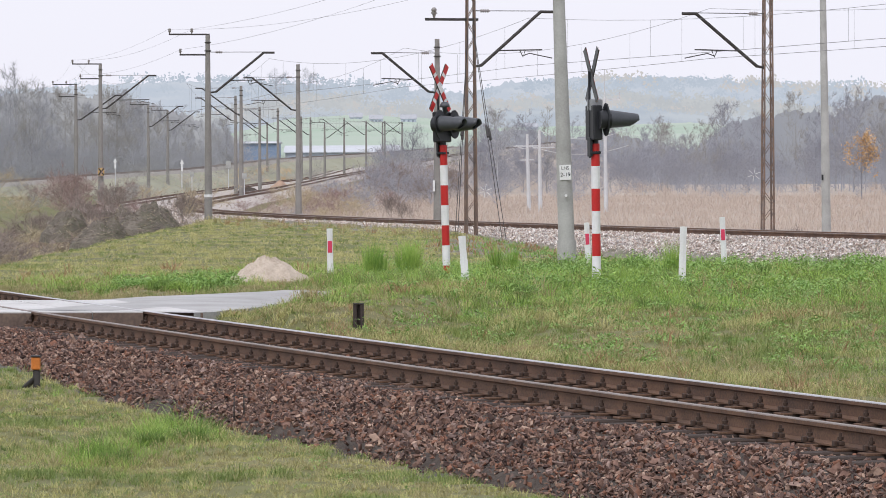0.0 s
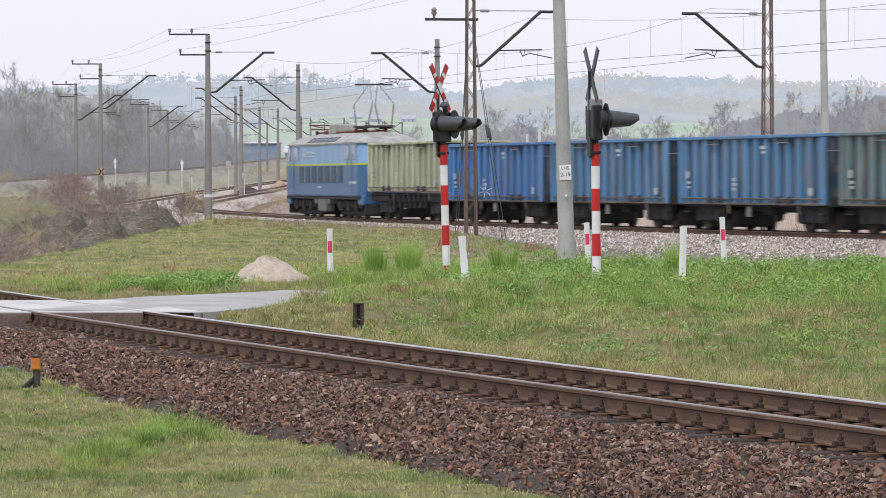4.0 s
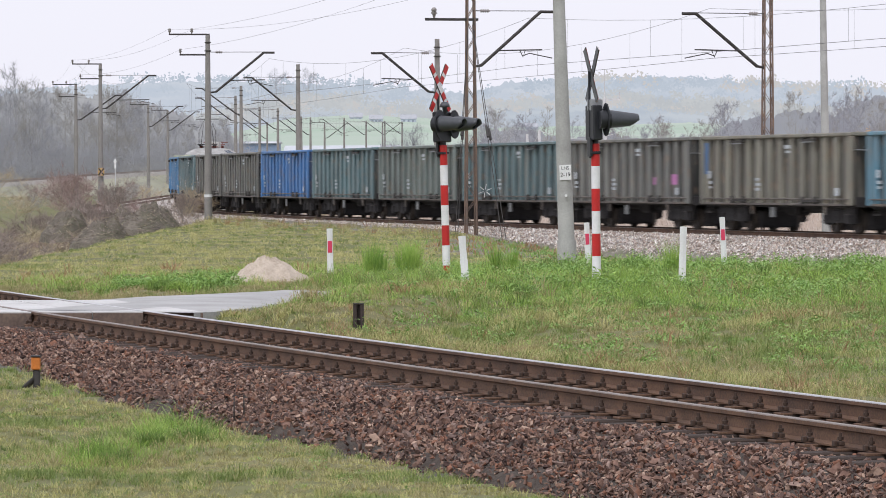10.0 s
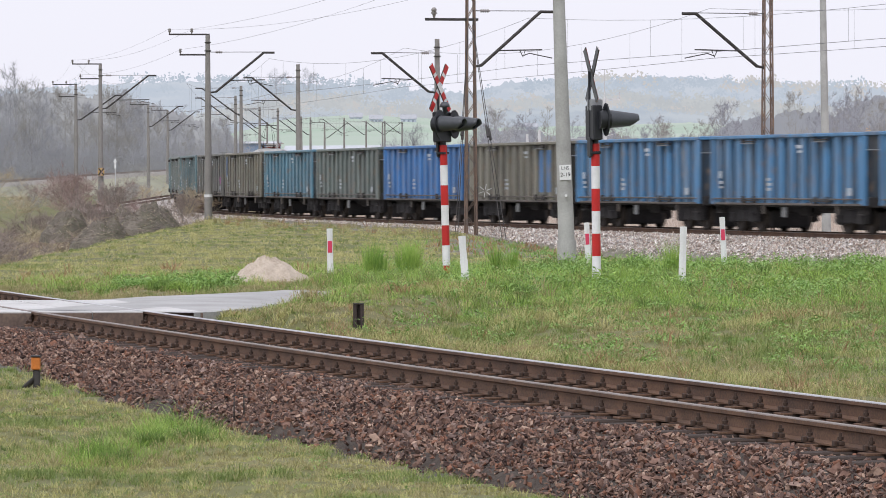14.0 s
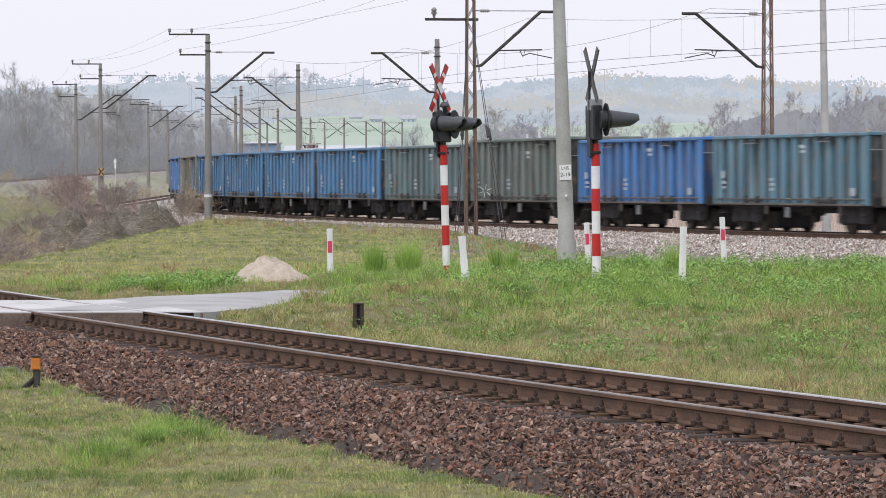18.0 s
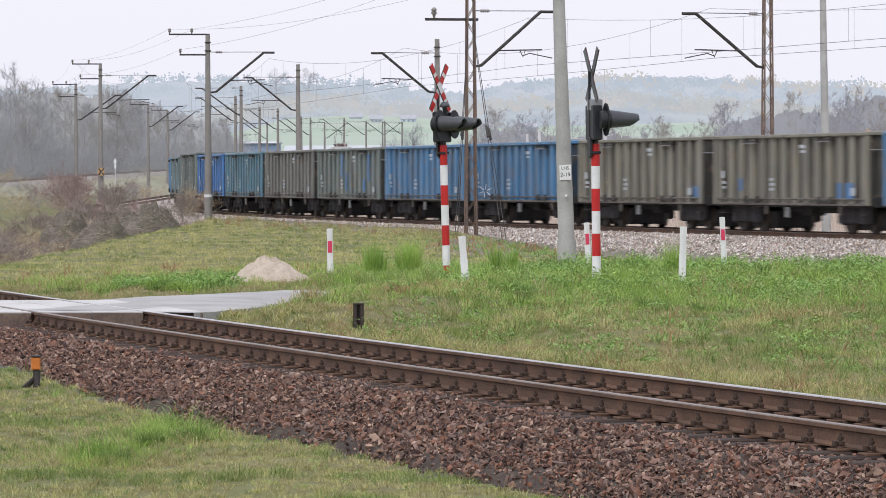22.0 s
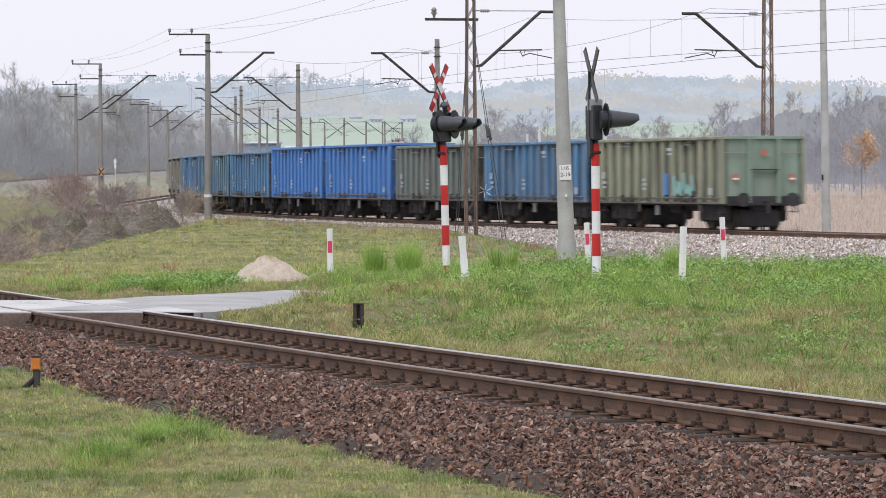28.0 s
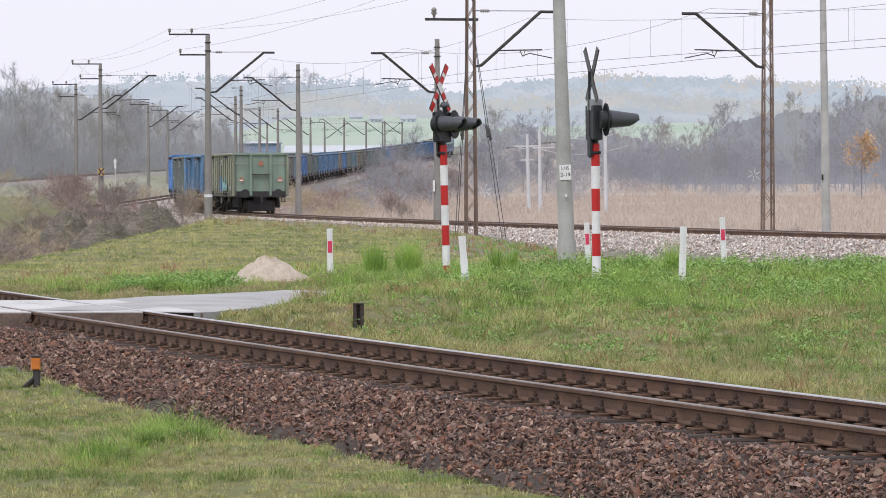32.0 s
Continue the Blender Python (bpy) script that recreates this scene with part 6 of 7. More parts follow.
# between the near track and the road
x, y = wedge(21000, 32, 84, 0.85)
n, gap = side_near(x, y), road_gap(x, y)
k = (n > 1.66) & (gap > 2.25)
x, y, n, gap = x[k], y[k], n[k], gap[k]
g = patch(x, y, 3.2, 41)
lush = np.clip(smooth(56, 66, y) * smooth(-3.2, -1.2, x) + 0.5 * smooth(0.25, 0.8, patch(x, y, 2.2, 47)), 0, 1)
h = (0.045 + 0.032 * rng.gamma(2, 0.7, len(x))) * (1 + lush * (0.9 + 1.1 * patch(x, y, 1.4, 43))) * (1 + 0.3 * g)
h = np.clip(h, 0.05, 0.40)
sow(x, y, h, [(np.clip(0.6 * lush - 0.05, 0, 1), BLADE_LUSH, "tall lush bright green grass on the road verge"), (np.clip(0.45 + 1.4 * g + 0.4 * lush - 0.6 * smooth(3.6, 1.7, n), 0.04, 0.96), BLADE_GREEN, "green grass between the near track and the road"), (2, BLADE_DRY, "dry straw-coloured grass between the near track and the road")], 24, 0.065, 0.75)

# beyond the road, up to the main line
x, y = wedge(20000, 76, 215, 1.2)
m_ = side_main(x, y)
k = (m_ < -3.7 - 0.9 * smooth(-1, 4, x) + 0.8 * wave(x, y, 4, 61)) & (road_gap(x, y) > 2.35) & (side_near(x, y) > 2.2) & (np.hypot(x + 3.36, (y - 79.0) * 0.6) > 0.95) & (rng.uniform(0, 1, len(x)) > 0.78 * bare(x, y))
x, y = x[k], y[k]
g = patch(x, y, 6.0, 63)
lush = smooth(110, 93, y) * smooth(-0.3, 0.5, patch(x, y, 3.0, 65) + 0.3) * smooth(-5.5, -3.0, x)
lush = np.maximum(lush, 0.9 * smooth(89, 83, y) * smooth(-9.5, -7.5, x))
h = np.clip((0.045 + 0.035 * rng.gamma(2, 0.7, len(x))) * (1 + 1.3 * lush * (0.7 + 0.7 * patch(x, y, 1.8, 68))), 0.05, 0.5)
sow(x, y, h, [(np.clip(0.75 * lush, 0, 1), BLADE_LUSH, "tall lush bright green grass beyond the road"), (np.clip(0.24 + 1.3 * g, 0.03, 0.9), BLADE_GREEN, "green grass between the road and the main track"), (2, BLADE_MEADOW, "straw-coloured grass between the road and the main track")], 14, 0.12, 0.7)
x, y = np.array([-1.45, -1.35, -1.55, -0.72, -0.6, -0.85, -0.7, 3.4, 3.55, 3.3, 4.6, 4.75, 1.4, 1.1, -2.2, -2.05]), np.array([86.0, 86.3, 86.6, 87.0, 87.4, 87.2, 86.7, 75.5, 75.2, 75.8, 84.5, 84.9, 85.0, 85.6, 66.4, 66.6])
sow(x, y, np.full(16, 0.85) - 0.45 * (y < 72), [(2 * (y > 72), BLADE_LUSH, "tall bright green grass clumps"), (2, BLADE_DRY, "brown grass tussock beside the road")], 150, 0.075, 0.7, 0.35)

def leafage(name, label, material, x, y, h, per, wide, size):
    """Low domes of small leaves round the given places."""
    n = len(x)
    who = np.repeat(np.arange(n), per)
    d = rng.normal(0, 1, (n * per, 3))
    d /= np.linalg.norm(d, axis=1)[:, None]
    d *= rng.uniform(0.45, 1.0, (n * per, 1)) ** 0.6
    hh = h[who]
    cx, cy = x[who] + d[:, 0] * wide * hh, y[who] + d[:, 1] * wide * hh
    c = np.stack([cx, cy, ground_z(cx, cy) + np.abs(d[:, 2]) * hh], 1)
    a = rng.normal(0, 1, (n * per, 3)) * (1, 1, 0.55)
    a /= np.linalg.norm(a, axis=1)[:, None]
    b = np.cross(a, rng.normal(0, 0.35, (n * per, 3)) + (0, 0, 1.0))
    b /= np.linalg.norm(b, axis=1)[:, None]
    s = (size * rng.uniform(0.6, 1.5, n * per))[:, None]
    v = np.stack([c - a * s, c - b * s * 0.42, c + a * s, c + b * s * 0.42], 1).reshape(-1, 3)
    whole(name, soup(name, v, np.arange(4 * n * per).reshape(-1, 4), material), material, label, "plant", "stuff")


# broad-leaved weeds in clumps on the verges, and dead rusty stalks
x, y = wedge(5200, 46, 96, 0.8)
k = (side_near(x, y) > 2.1) & (road_gap(x, y) > 2.3) & (patch(x, y, 1.9, 81) > 0.02 + 0.22 * smooth(62, 50, y)) & (x > -1.8)
x, y = x[k], y[k]
h = np.clip(0.10 + 0.10 * rng.gamma(2, 0.6, len(x)), 0.08, 0.38) * (0.75 + 0.5 * smooth(58, 70, y))
leafage("verge_weeds", "low dark green broad-leaved weeds on the verge", WEED_LEAF, x, y, h, 34, 0.9, 0.024)
x, y = wedge(1500, 40, 95, 0.8)
k = (side_near(x, y) > 1.8) & (road_gap(x, y) > 2.3) & (patch(x, y, 1.6, 87) > 0.25)
x, y = x[k], y[k]
sow(x, y, rng.uniform(0.12, 0.34, len(x)), [(2, BLADE_RUST, "rusty dead weed stalks in the grass")], 10, 0.09, 1.3)
x, y = wedge(700, 34, 52)
n = side_near(x, y)
k = (n < -2.45) & (n > -4.2) & (patch(x, y, 1.2, 91) > 0.05)
x, y = x[k], y[k]
leafage("small_weeds", "small dark weeds at the foot of the ballast", WEED_LEAF, x, y, rng.uniform(0.03, 0.09, len(x)), 22, 1.3, 0.012)
x, y = wedge(2600, 110, 175, 1.0)
k = (bare(x, y) > 0.3) & (side_main(x, y) < -4.0)
x, y = x[k], y[k]
sow(x, y, rng.uniform(0.06, 0.28, len(x)), [(np.full(len(x), 0.5), BLADE_RUST, "dead stalks on the bare soil"), (2, WEED_LEAF, "sparse green weeds on the bare soil")], 9, 0.12, 1.6)

x, y = wedge(2600, 150, 222, 1.0)
m_ = side_main(x, y)
k = (m_ < -3.4) & (m_ > -11.0) & (x < 0.5) & (patch(x, y, 4.0, 97) > -0.1 + 0.08 * (-m_ - 4))
x, y = x[k], y[k]
sow(x, y, rng.uniform(0.15, 0.5, len(x)), [(np.full(len(x), 0.25), BLADE_RUST, "rusty dead weeds along the main track"), (2, BLADE_DRY, "tall dry straw grass along the main track")], 12, 0.14, 0.9)
x, y = wedge(2600, 60, 96, 0.9)
k = (side_near(x, y) > 2.2) & (road_gap(x, y) > 2.3) & (patch(x, y, 1.5, 101) > 0.22) & (x > -1.9)
x, y = x[k], y[k]
sow(x, y, rng.uniform(0.15, 0.34, len(x)), [(2, BLADE_LUSH, "tall bright green grass clumps on the verge")], 26, 0.10, 0.8)

r_t = np.random.default_rng(515)
x = np.concatenate([r_t.uniform(-1.2, 7.5, 46), r_t.uniform(0.2, 9.5, 40)])
y = np.concatenate([r_t.uniform(62, 72.0, 46), r_t.uniform(83.5, 92, 40)])
k = road_gap(x, y) > 2.4
x, y = x[k], y[k]
leafage("weed_clumps", "dense leafy green weed clumps on the verge", WEED_LEAF, x, y, r_t.uniform(0.14, 0.34, len(x)), 150, 1.15, 0.028)
x, y = r_t.uniform(-2.95, -2.3, 26), r_t.uniform(39.6, 42.4, 26)
x, y = np.concatenate([x, r_t.uniform(-3.45, -2.95, 14)]), np.concatenate([y, r_t.uniform(37.8, 39.6, 14)])
sow(x, y, r_t.uniform(0.13, 0.24, len(x)), [(0.7, BLADE_DEEP, "dense deep green grass tussocks near the camera"), (2, BLADE_LUSH, "bright tips of the grass tussocks near the camera")], 110, 0.075, 0.6)

def leaf_band(n, x0, x1, y0, y1, lo, hi, label, size=0.03, per=150, wide=1.2):
    x, y = r_t.uniform(x0, x1, n), r_t.uniform(y0, y1, n)
    ok = (road_gap(x, y) > 2.3) & (side_near(x, y) > 1.9)
    x, y = x[ok], y[ok]
    leafage("weed_clumps", label, WEED_LEAF, x, y, r_t.uniform(lo, hi, len(x)), per, wide, size)


leaf_band(60, -6.0, -3.9, 75.0, 81.0, 0.16, 0.30, "dense dark green weeds beside the sand heap")
leaf_band(60, 0.8, 10.0, 84.0, 94.0, 0.26, 0.46, "tall leafy green weeds beyond the road", 0.036)
leaf_band(34, -0.8, 7.5, 68.5, 72.0, 0.16, 0.34, "leafy green weeds along the road edge")
leaf_band(70, 1.2, 6.3, 49.0, 60.0, 0.06, 0.13, "low leafy weeds near the track", 0.018, 90, 1.5)
leaf_band(40, 4.0, 5.8, 44.0, 50.0, 0.05, 0.10, "low leafy weeds near the track", 0.015, 90, 1.6)
leaf_band(36, 2.5, 6.6, 108.0, 128.0, 0.10, 0.24, "scattered low weeds on the bare soil", 0.03, 60, 1.2)


# tussocks, weedy bands and dead grass on the verges
def clumps(n, x0, x1, y0, y1, lo, hi, per, size, kinds, width=0.75):
    x, y = r_t.uniform(x0, x1, n), r_t.uniform(y0, y1, n)
    ok = (road_gap(x, y) > 2.3) & (side_near(x, y) > 2.0)
    x, y = x[ok], y[ok]
    sow(x, y, r_t.uniform(lo, hi, len(x)), kinds, per, size, width)


DEEP, LUSH, RUSTY, PALE_G = (0.55, BLADE_DEEP, "deep green grass tussocks on the verge"), (2, BLADE_LUSH, "bright green grass tussocks on the verge"), (0.5, BLADE_RUST, "rusty dead grass on the verge"), (2, BLADE_MEADOW, "yellowing grass tussocks on the verge")
clumps(70, -6.3, -3.9, 74.0, 80.5, 0.14, 0.30, 70, 0.13, [DEEP, LUSH])
clumps(46, -2.9, 0.4, 63.0, 68.0, 0.16, 0.32, 60, 0.12, [RUSTY, PALE_G])
clumps(40, -1.9, 1.2, 68.5, 71.0, 0.16, 0.34, 60, 0.12, [(0.3, BLADE_RUST, "rusty dead grass on the verge"), DEEP, PALE_G])
clumps(75, -1.0, 8.0, 60.0, 71.5, 0.14, 0.30, 60, 0.15, [DEEP, PALE_G])
for cx, cy, rad, kinds in ((0.6, 66.0, 0.7, [(0.8, BLADE_DEEP, "deep green grass tussocks on the verge"), LUSH]), (2.2, 69.5, 0.6, [(0.8, BLADE_DEEP, "deep green grass tussocks on the verge"), LUSH]), (5.4, 66.5, 0.8, [(0.75, BLADE_DEEP, "deep green grass tussocks on the verge"), LUSH]),
                           (4.4, 56.5, 0.9, [(0.25, BLADE_RUST, "rusty dead grass on the verge"), PALE_G]), (1.6, 58.5, 0.9, [PALE_G]), (6.6, 61.0, 0.7, [(0.7, BLADE_DEEP, "deep green grass tussocks on the verge"), LUSH]), (-0.6, 63.0, 0.6, [(0.3, BLADE_RUST, "rusty dead grass on the verge"), PALE_G]), (3.3, 62.5, 0.6, [(0.7, BLADE_DEEP, "deep green grass tussocks on the verge"), LUSH])):
    clumps(26, cx - rad, cx + rad, cy - 2.2 * rad, cy + 2.2 * rad, 0.12, 0.28, 60, 0.12, kinds)
clumps(80, 0.5, 10.0, 82.5, 93.0, 0.22, 0.42, 70, 0.16, [DEEP, LUSH])
clumps(60, 2.0, 7.5, 47.0, 60.0, 0.07, 0.15, 60, 0.14, [(0.3, BLADE_DEEP, "deep green grass tussocks on the verge"), PALE_G])
clumps(60, -8.5, -1.0, 86.0, 130.0, 0.10, 0.22, 50, 0.3, [(0.3, BLADE_GREEN, "green grass tussocks beyond the road"), PALE_G])

# thin grass along the foot of the near track, on its far side
ss, oo = r_t.uniform(-12, 10.6, 620), r_t.uniform(2.5, 3.6, 620)
pts = [near_line(a, b)[0] for a, b in zip(ss, oo)]
x, y = np.array([q.x for q in pts]), np.array([q.y for q in pts])
sow(x, y, r_t.uniform(0.05, 0.16, len(x)), [(0.35, BLADE_GREEN, "thin green grass beside the near track"), (0.2, BLADE_RUST, "dead stalks beside the near track"), PALE_G], 30, 0.10, 0.8)

# dry reeds on the meadow behind the main line
x, y = wedge(95000, 175, 640, 1.15, 3)
k = side_main(x, y) > 5.5
x, y = x[k], y[k]
h = np.clip(rng.gamma(8, 0.10, len(x)) * (0.75 + 0.55 * wave(x, y * 0.3, 9.0, 95) + 0.35 * wave(x, y * 0.4, 2.6, 96)), 0.2, 1.8)
grass("dry_reeds", "tall dry tan reeds on the meadow", REED, x, y, h, 0.014 + y * 0.00005, rng.uniform(0.2, 1.2, len(x)))


# ---- leafy weeds on the verge ----
def weed(x, y, h, seed):
    t = thing("weed_plant", "leafy green weed on the grass verge", "plant", pose(x, y, float(hgt(x, y)) - 0.02), "weeds on the verge")
    r = np.random.default_rng(seed)
    for j in range(4):
        th, ln = r.uniform(0, 6.28), h * r.uniform(0.6, 1.0)
        p = [(0, 0, 0), (0.15 * math.cos(th) * h, 0.15 * math.sin(th) * h, ln * 0.6), (0.35 * math.cos(th) * h, 0.35 * math.sin(th) * h, ln)]
        part("stem", Geo().line(p, 0.006, 4), BLADE_LUSH, t)
        g_ = Geo()
        for q in range(9):
            u = 0.2 + 0.8 * q / 8
            c = Vector(p[0]).lerp(Vector(p[1]), min(1, u * 2)) if u < 0.5 else Vector(p[1]).lerp(Vector(p[2]), u * 2 - 1)
            a_ = Vector((r.normal(), r.normal(), r.normal() * 0.4)).normalized()
            b_ = a_.cross(Vector((r.normal(), r.normal(), 2.0))).normalized()
            s_ = r.uniform(0.04, 0.075)
            g_.add([c, c + a_ * s_ * 0.5 + b_ * s_ * 0.4, c + a_ * s_ * 1.3, c + a_ * s_ * 0.5 - b_ * s_ * 0.4], [(0, 1, 2, 3)])
        part("leaves", g_, BLADE_LUSH, t, kind="stuff")


for i in range(26):
    x_, y_ = (r_b.uniform(0.7, 9.5), r_b.uniform(82.5, 93)) if i % 2 else (r_b.uniform(-0.8, 7.5), r_b.uniform(68.5, 73.0))
    weed(x_, y_, r_b.uniform(0.3, 0.5), 900 + i)


# ---- the train ----
def paint(name, col, col2, dirt=(0.085, 0.078, 0.072), amt=0.6, rough=0.55):
    """Wagon paint with streaked dirt and rust; every wagon is stained differently."""
    m = bpy.data.materials.new(name)
    m.use_nodes = True
    n, l = m.node_tree.nodes, m.node_tree.links
    b = n["Principled BSDF"]
    b.inputs["Roughness"].default_value = rough
    tc, oi, sc, ad = n.new("ShaderNodeTexCoord"), n.new("ShaderNodeObjectInfo"), n.new("ShaderNodeMath"), n.new("ShaderNodeVectorMath")
    sc.operation, sc.inputs[1].default_value = "MULTIPLY", 97.0
    l.new(oi.outputs["Random"], sc.inputs[0])
    l.new(tc.outputs["Object"], ad.inputs[0])
    l.new(sc.outputs[0], ad.inputs[1])

    def tex(scale, stretch, lo, hi):
        mp, t, r = n.new("ShaderNodeMapping"), n.new("ShaderNodeTexNoise"), n.new("ShaderNodeMapRange")
        mp.inputs["Scale"].default_value = stretch
        t.inputs["Scale"].default_value, t.inputs["Detail"].default_value = scale, 5
        r.inputs[1].default_value, r.inputs[2].default_value = lo, hi
        l.new(ad.outputs[0], mp.inputs[0])
        l.new(mp.outputs[0], t.inputs["Vector"])
        l.new(t.outputs[0], r.inputs[0])
        return r.outputs[0]

    prev = None
    for fac, c, amount in ((tex(1.6, (1, 1, 0.35), 0.35, 0.65), col2, 1.0), (tex(2.2, (1, 1, 0.14), 0.42, 0.70), dirt, amt), (tex(4.0, (1, 1, 0.6), 0.56, 0.70), (0.26, 0.17, 0.11), amt * 0.8), (tex(3.2, (1, 1, 0.12), 0.52, 0.72), (0.45, 0.42, 0.36), amt * 0.45)):
        g, mx = n.new("ShaderNodeMath"), n.new("ShaderNodeMix")
        g.operation, g.inputs[1].default_value = "MULTIPLY", amount
        l.new(fac, g.inputs[0])
        mx.data_type = "RGBA"
        if prev is None:
            mx.inputs[6].default_value = rgb(col)
        else:
            l.new(prev, mx.inputs[6])
        mx.inputs[7].default_value = rgb(c)
        l.new(g.outputs[0], mx.inputs[0])
        prev = mx.outputs[2]
    l.new(prev, b.inputs["Base Color"])
    return m


W_BLUE = paint("bright_blue_paint", (0.066, 0.225, 0.54), (0.056, 0.19, 0.46), amt=0.45)
W_NEW = paint("clean_blue_paint", (0.062, 0.22, 0.565), (0.056, 0.20, 0.525), amt=0.14)
W_SKY = paint("faded_blue_paint", (0.085, 0.255, 0.48), (0.07, 0.21, 0.40), amt=0.55)
W_TEAL = paint("dirty_teal_paint", (0.145, 0.235, 0.255), (0.11, 0.185, 0.205), amt=0.65)
W_AQUA = paint("faded_teal_blue_paint", (0.125, 0.275, 0.37), (0.10, 0.22, 0.295), amt=0.6)
W_GREEN = paint("dull_green_paint", (0.185, 0.225, 0.215), (0.14, 0.18, 0.17), amt=0.65)
W_OLIVE = paint("olive_green_paint", (0.539, 0.572, 0.396), (0.440, 0.473, 0.319), amt=0.4)
W_END = paint("green_end_paint", (0.235, 0.32, 0.25), (0.19, 0.265, 0.21), amt=0.35)
W_MOSS = paint("mossy_olive_paint", (0.33, 0.35, 0.24), (0.25, 0.27, 0.185), amt=0.6)
W_BROWN = paint("dusty_grey_brown_paint", (0.205, 0.205, 0.19), (0.145, 0.15, 0.145), amt=0.6)
W_KHAKI = paint("dusty_khaki_paint", (0.26, 0.245, 0.195), (0.19, 0.185, 0.155), amt=0.6)
BOGIE = mat("bogie_grime", (0.058, 0.054, 0.055), (0.030, 0.029, 0.031), 0.9, 0.1, 3, 20, 0.3)
WHEEL = mat("wheel_steel", (0.085, 0.07, 0.06), (0.045, 0.038, 0.034), 0.7, 0.4, 3, 20, 0.1)
W_LABEL = mat("worn_pale_lettering", (0.62, 0.64, 0.66), (0.40, 0.45, 0.50), 0.7, 0, 12, 60, 0)
P_SILL = paint("rusty_grimy_sill", (0.125, 0.105, 0.092), (0.075, 0.065, 0.058), amt=0.6)
P_PANEL = mat("wagon_panel_base", (0.05, 0.05, 0.05), None, 0.8)
L_BLUE = paint("locomotive_dark_blue", (0.046, 0.155, 0.34), (0.04, 0.135, 0.30), amt=0.22, rough=0.35)
L_LIGHT = paint("locomotive_light_blue", (0.19, 0.37, 0.62), (0.165, 0.33, 0.56), amt=0.25, rough=0.35)
L_MARK = mat("worn_pale_marking", (0.55, 0.60, 0.66), (0.38, 0.46, 0.56), 0.6, 0, 5, 30, 0)
L_ROOF = paint("locomotive_grey_roof", (0.46, 0.46, 0.45), (0.33, 0.32, 0.30), amt=0.5)
L_LIME = mat("lime_stripe", (0.50, 0.60, 0.04), (0.45, 0.55, 0.04), 0.4, 0, 3, 20, 0)
L_DARKWIN = mat("louvre_dark", (0.022, 0.045, 0.08), (0.014, 0.028, 0.055), 0.4, 0, 3, 20, 0)
GLASS = mat("dark_cab_glass", (0.09, 0.13, 0.17), (0.07, 0.10, 0.13), 0.06, 0, 3, 20, 0, spec=0.9)
PANTO = mat("pantograph_red", (0.24, 0.07, 0.05), (0.15, 0.05, 0.04), 0.6, 0.2, 3, 20, 0)
L_BOX = mat("grey_equipment_paint", (0.17, 0.18, 0.19), (0.12, 0.125, 0.13), 0.6, 0, 3, 20, 0.1)
AQUA = mat("aqua_spray_paint", (0.22, 0.47, 0.46), (0.26, 0.4, 0.38), 0.6, 0, 4, 20, 0)
TAIL_RED = mat("tail_board_red", (0.46, 0.17, 0.11), (0.36, 0.15, 0.10), 0.5, 0, 3, 20, 0)

PITCH, BODY, HALF_W, FLOOR = 14.04, 12.80, 1.45, 1.12


def bogie_meshes():
    fr = Geo()
    for sy in (-1, 1):
        fr.prism([(sy * 1.08, 0.34), (sy * 0.92, 0.34), (sy * 0.92, 0.84), (sy * 1.08, 0.84)], -1.3, 1.3)
        for sx in (-0.9, 0.9):
            fr.box((sx, sy * 1.02, 0.46), (0.36, 0.24, 0.34), bev=0.04)
        fr.box((0, sy * 1.02, 0.56), (0.62, 0.22, 0.42), bev=0.05)
        for k in (-0.12, 0.0, 0.12):
            fr.tube((k, sy * 1.05, 0.34), (k, sy * 1.05, 0.62), 0.06, n=8)
    fr.box((0, 0, 0.72), (0.5, 2.2, 0.22), bev=0.04)
    wh = Geo()
    for sy in (-1, 1):
        prof = [(0.0, 0.07), (0.12, 0.07), (0.14, 0.03), (0.36, 0.02), (0.38, 0.06), (0.46, 0.06), (0.46, -0.06), (0.49, -0.065), (0.49, -0.09), (0.0, -0.09)]
        g = Geo().lathe(prof, 20)
        g.shift(Matrix.Translation((0, sy * 0.78, 0.46)) @ Matrix.Rotation(-sy * math.pi / 2, 4, "X"))
        wh.add(g.v, g.f, 0, True)
    wh.tube((0, -0.8, 0.46), (0, 0.8, 0.46), 0.08, n=8)
    return fr.mesh("bogie", BOGIE), wh.mesh("wheelset", WHEEL)


BOGIE_ME, WHEELSET_ME = bogie_meshes()


def put(name, me, parent, m, label=""):
    ob = new(name, me)
    ob.parent, ob.matrix_basis = parent, m
    if label:
        tagged(ob, label)
    return ob


LOW, TALL = (0.90, 1.22, 0.90), (3.17, 3.36, 3.32)
RIBS = [-BODY / 2 + 0.42 + k * (BODY - 0.84) / 13 for k in range(14)]
RIB_ME = []
for lo, hi in zip(LOW, TALL):
    g = Geo()
    for sy in (1, -1):
        vs = [(a, b * sy, z) for z, inset in ((lo + 0.02, 0.0), (lo + 0.10, 0.0), (hi - 0.30, 0.0), (hi - 0.12, 0.07)) for a, b in ((-0.22, -0.05), (0.22, -0.05), (0.155, 0.06 - inset), (-0.155, 0.06 - inset))]
        fs = [(i * 4 + k, i * 4 + (k + 1) % 4, i * 4 + 4 + (k + 1) % 4, i * 4 + 4 + k) for i in range(3) for k in range(4)] + [(3, 2, 1, 0), (12, 13, 14, 15)]
        g.add(vs, [f if sy > 0 else f[::-1] for f in fs])
    RIB_ME.append(g.mesh("rib", W_BLUE))


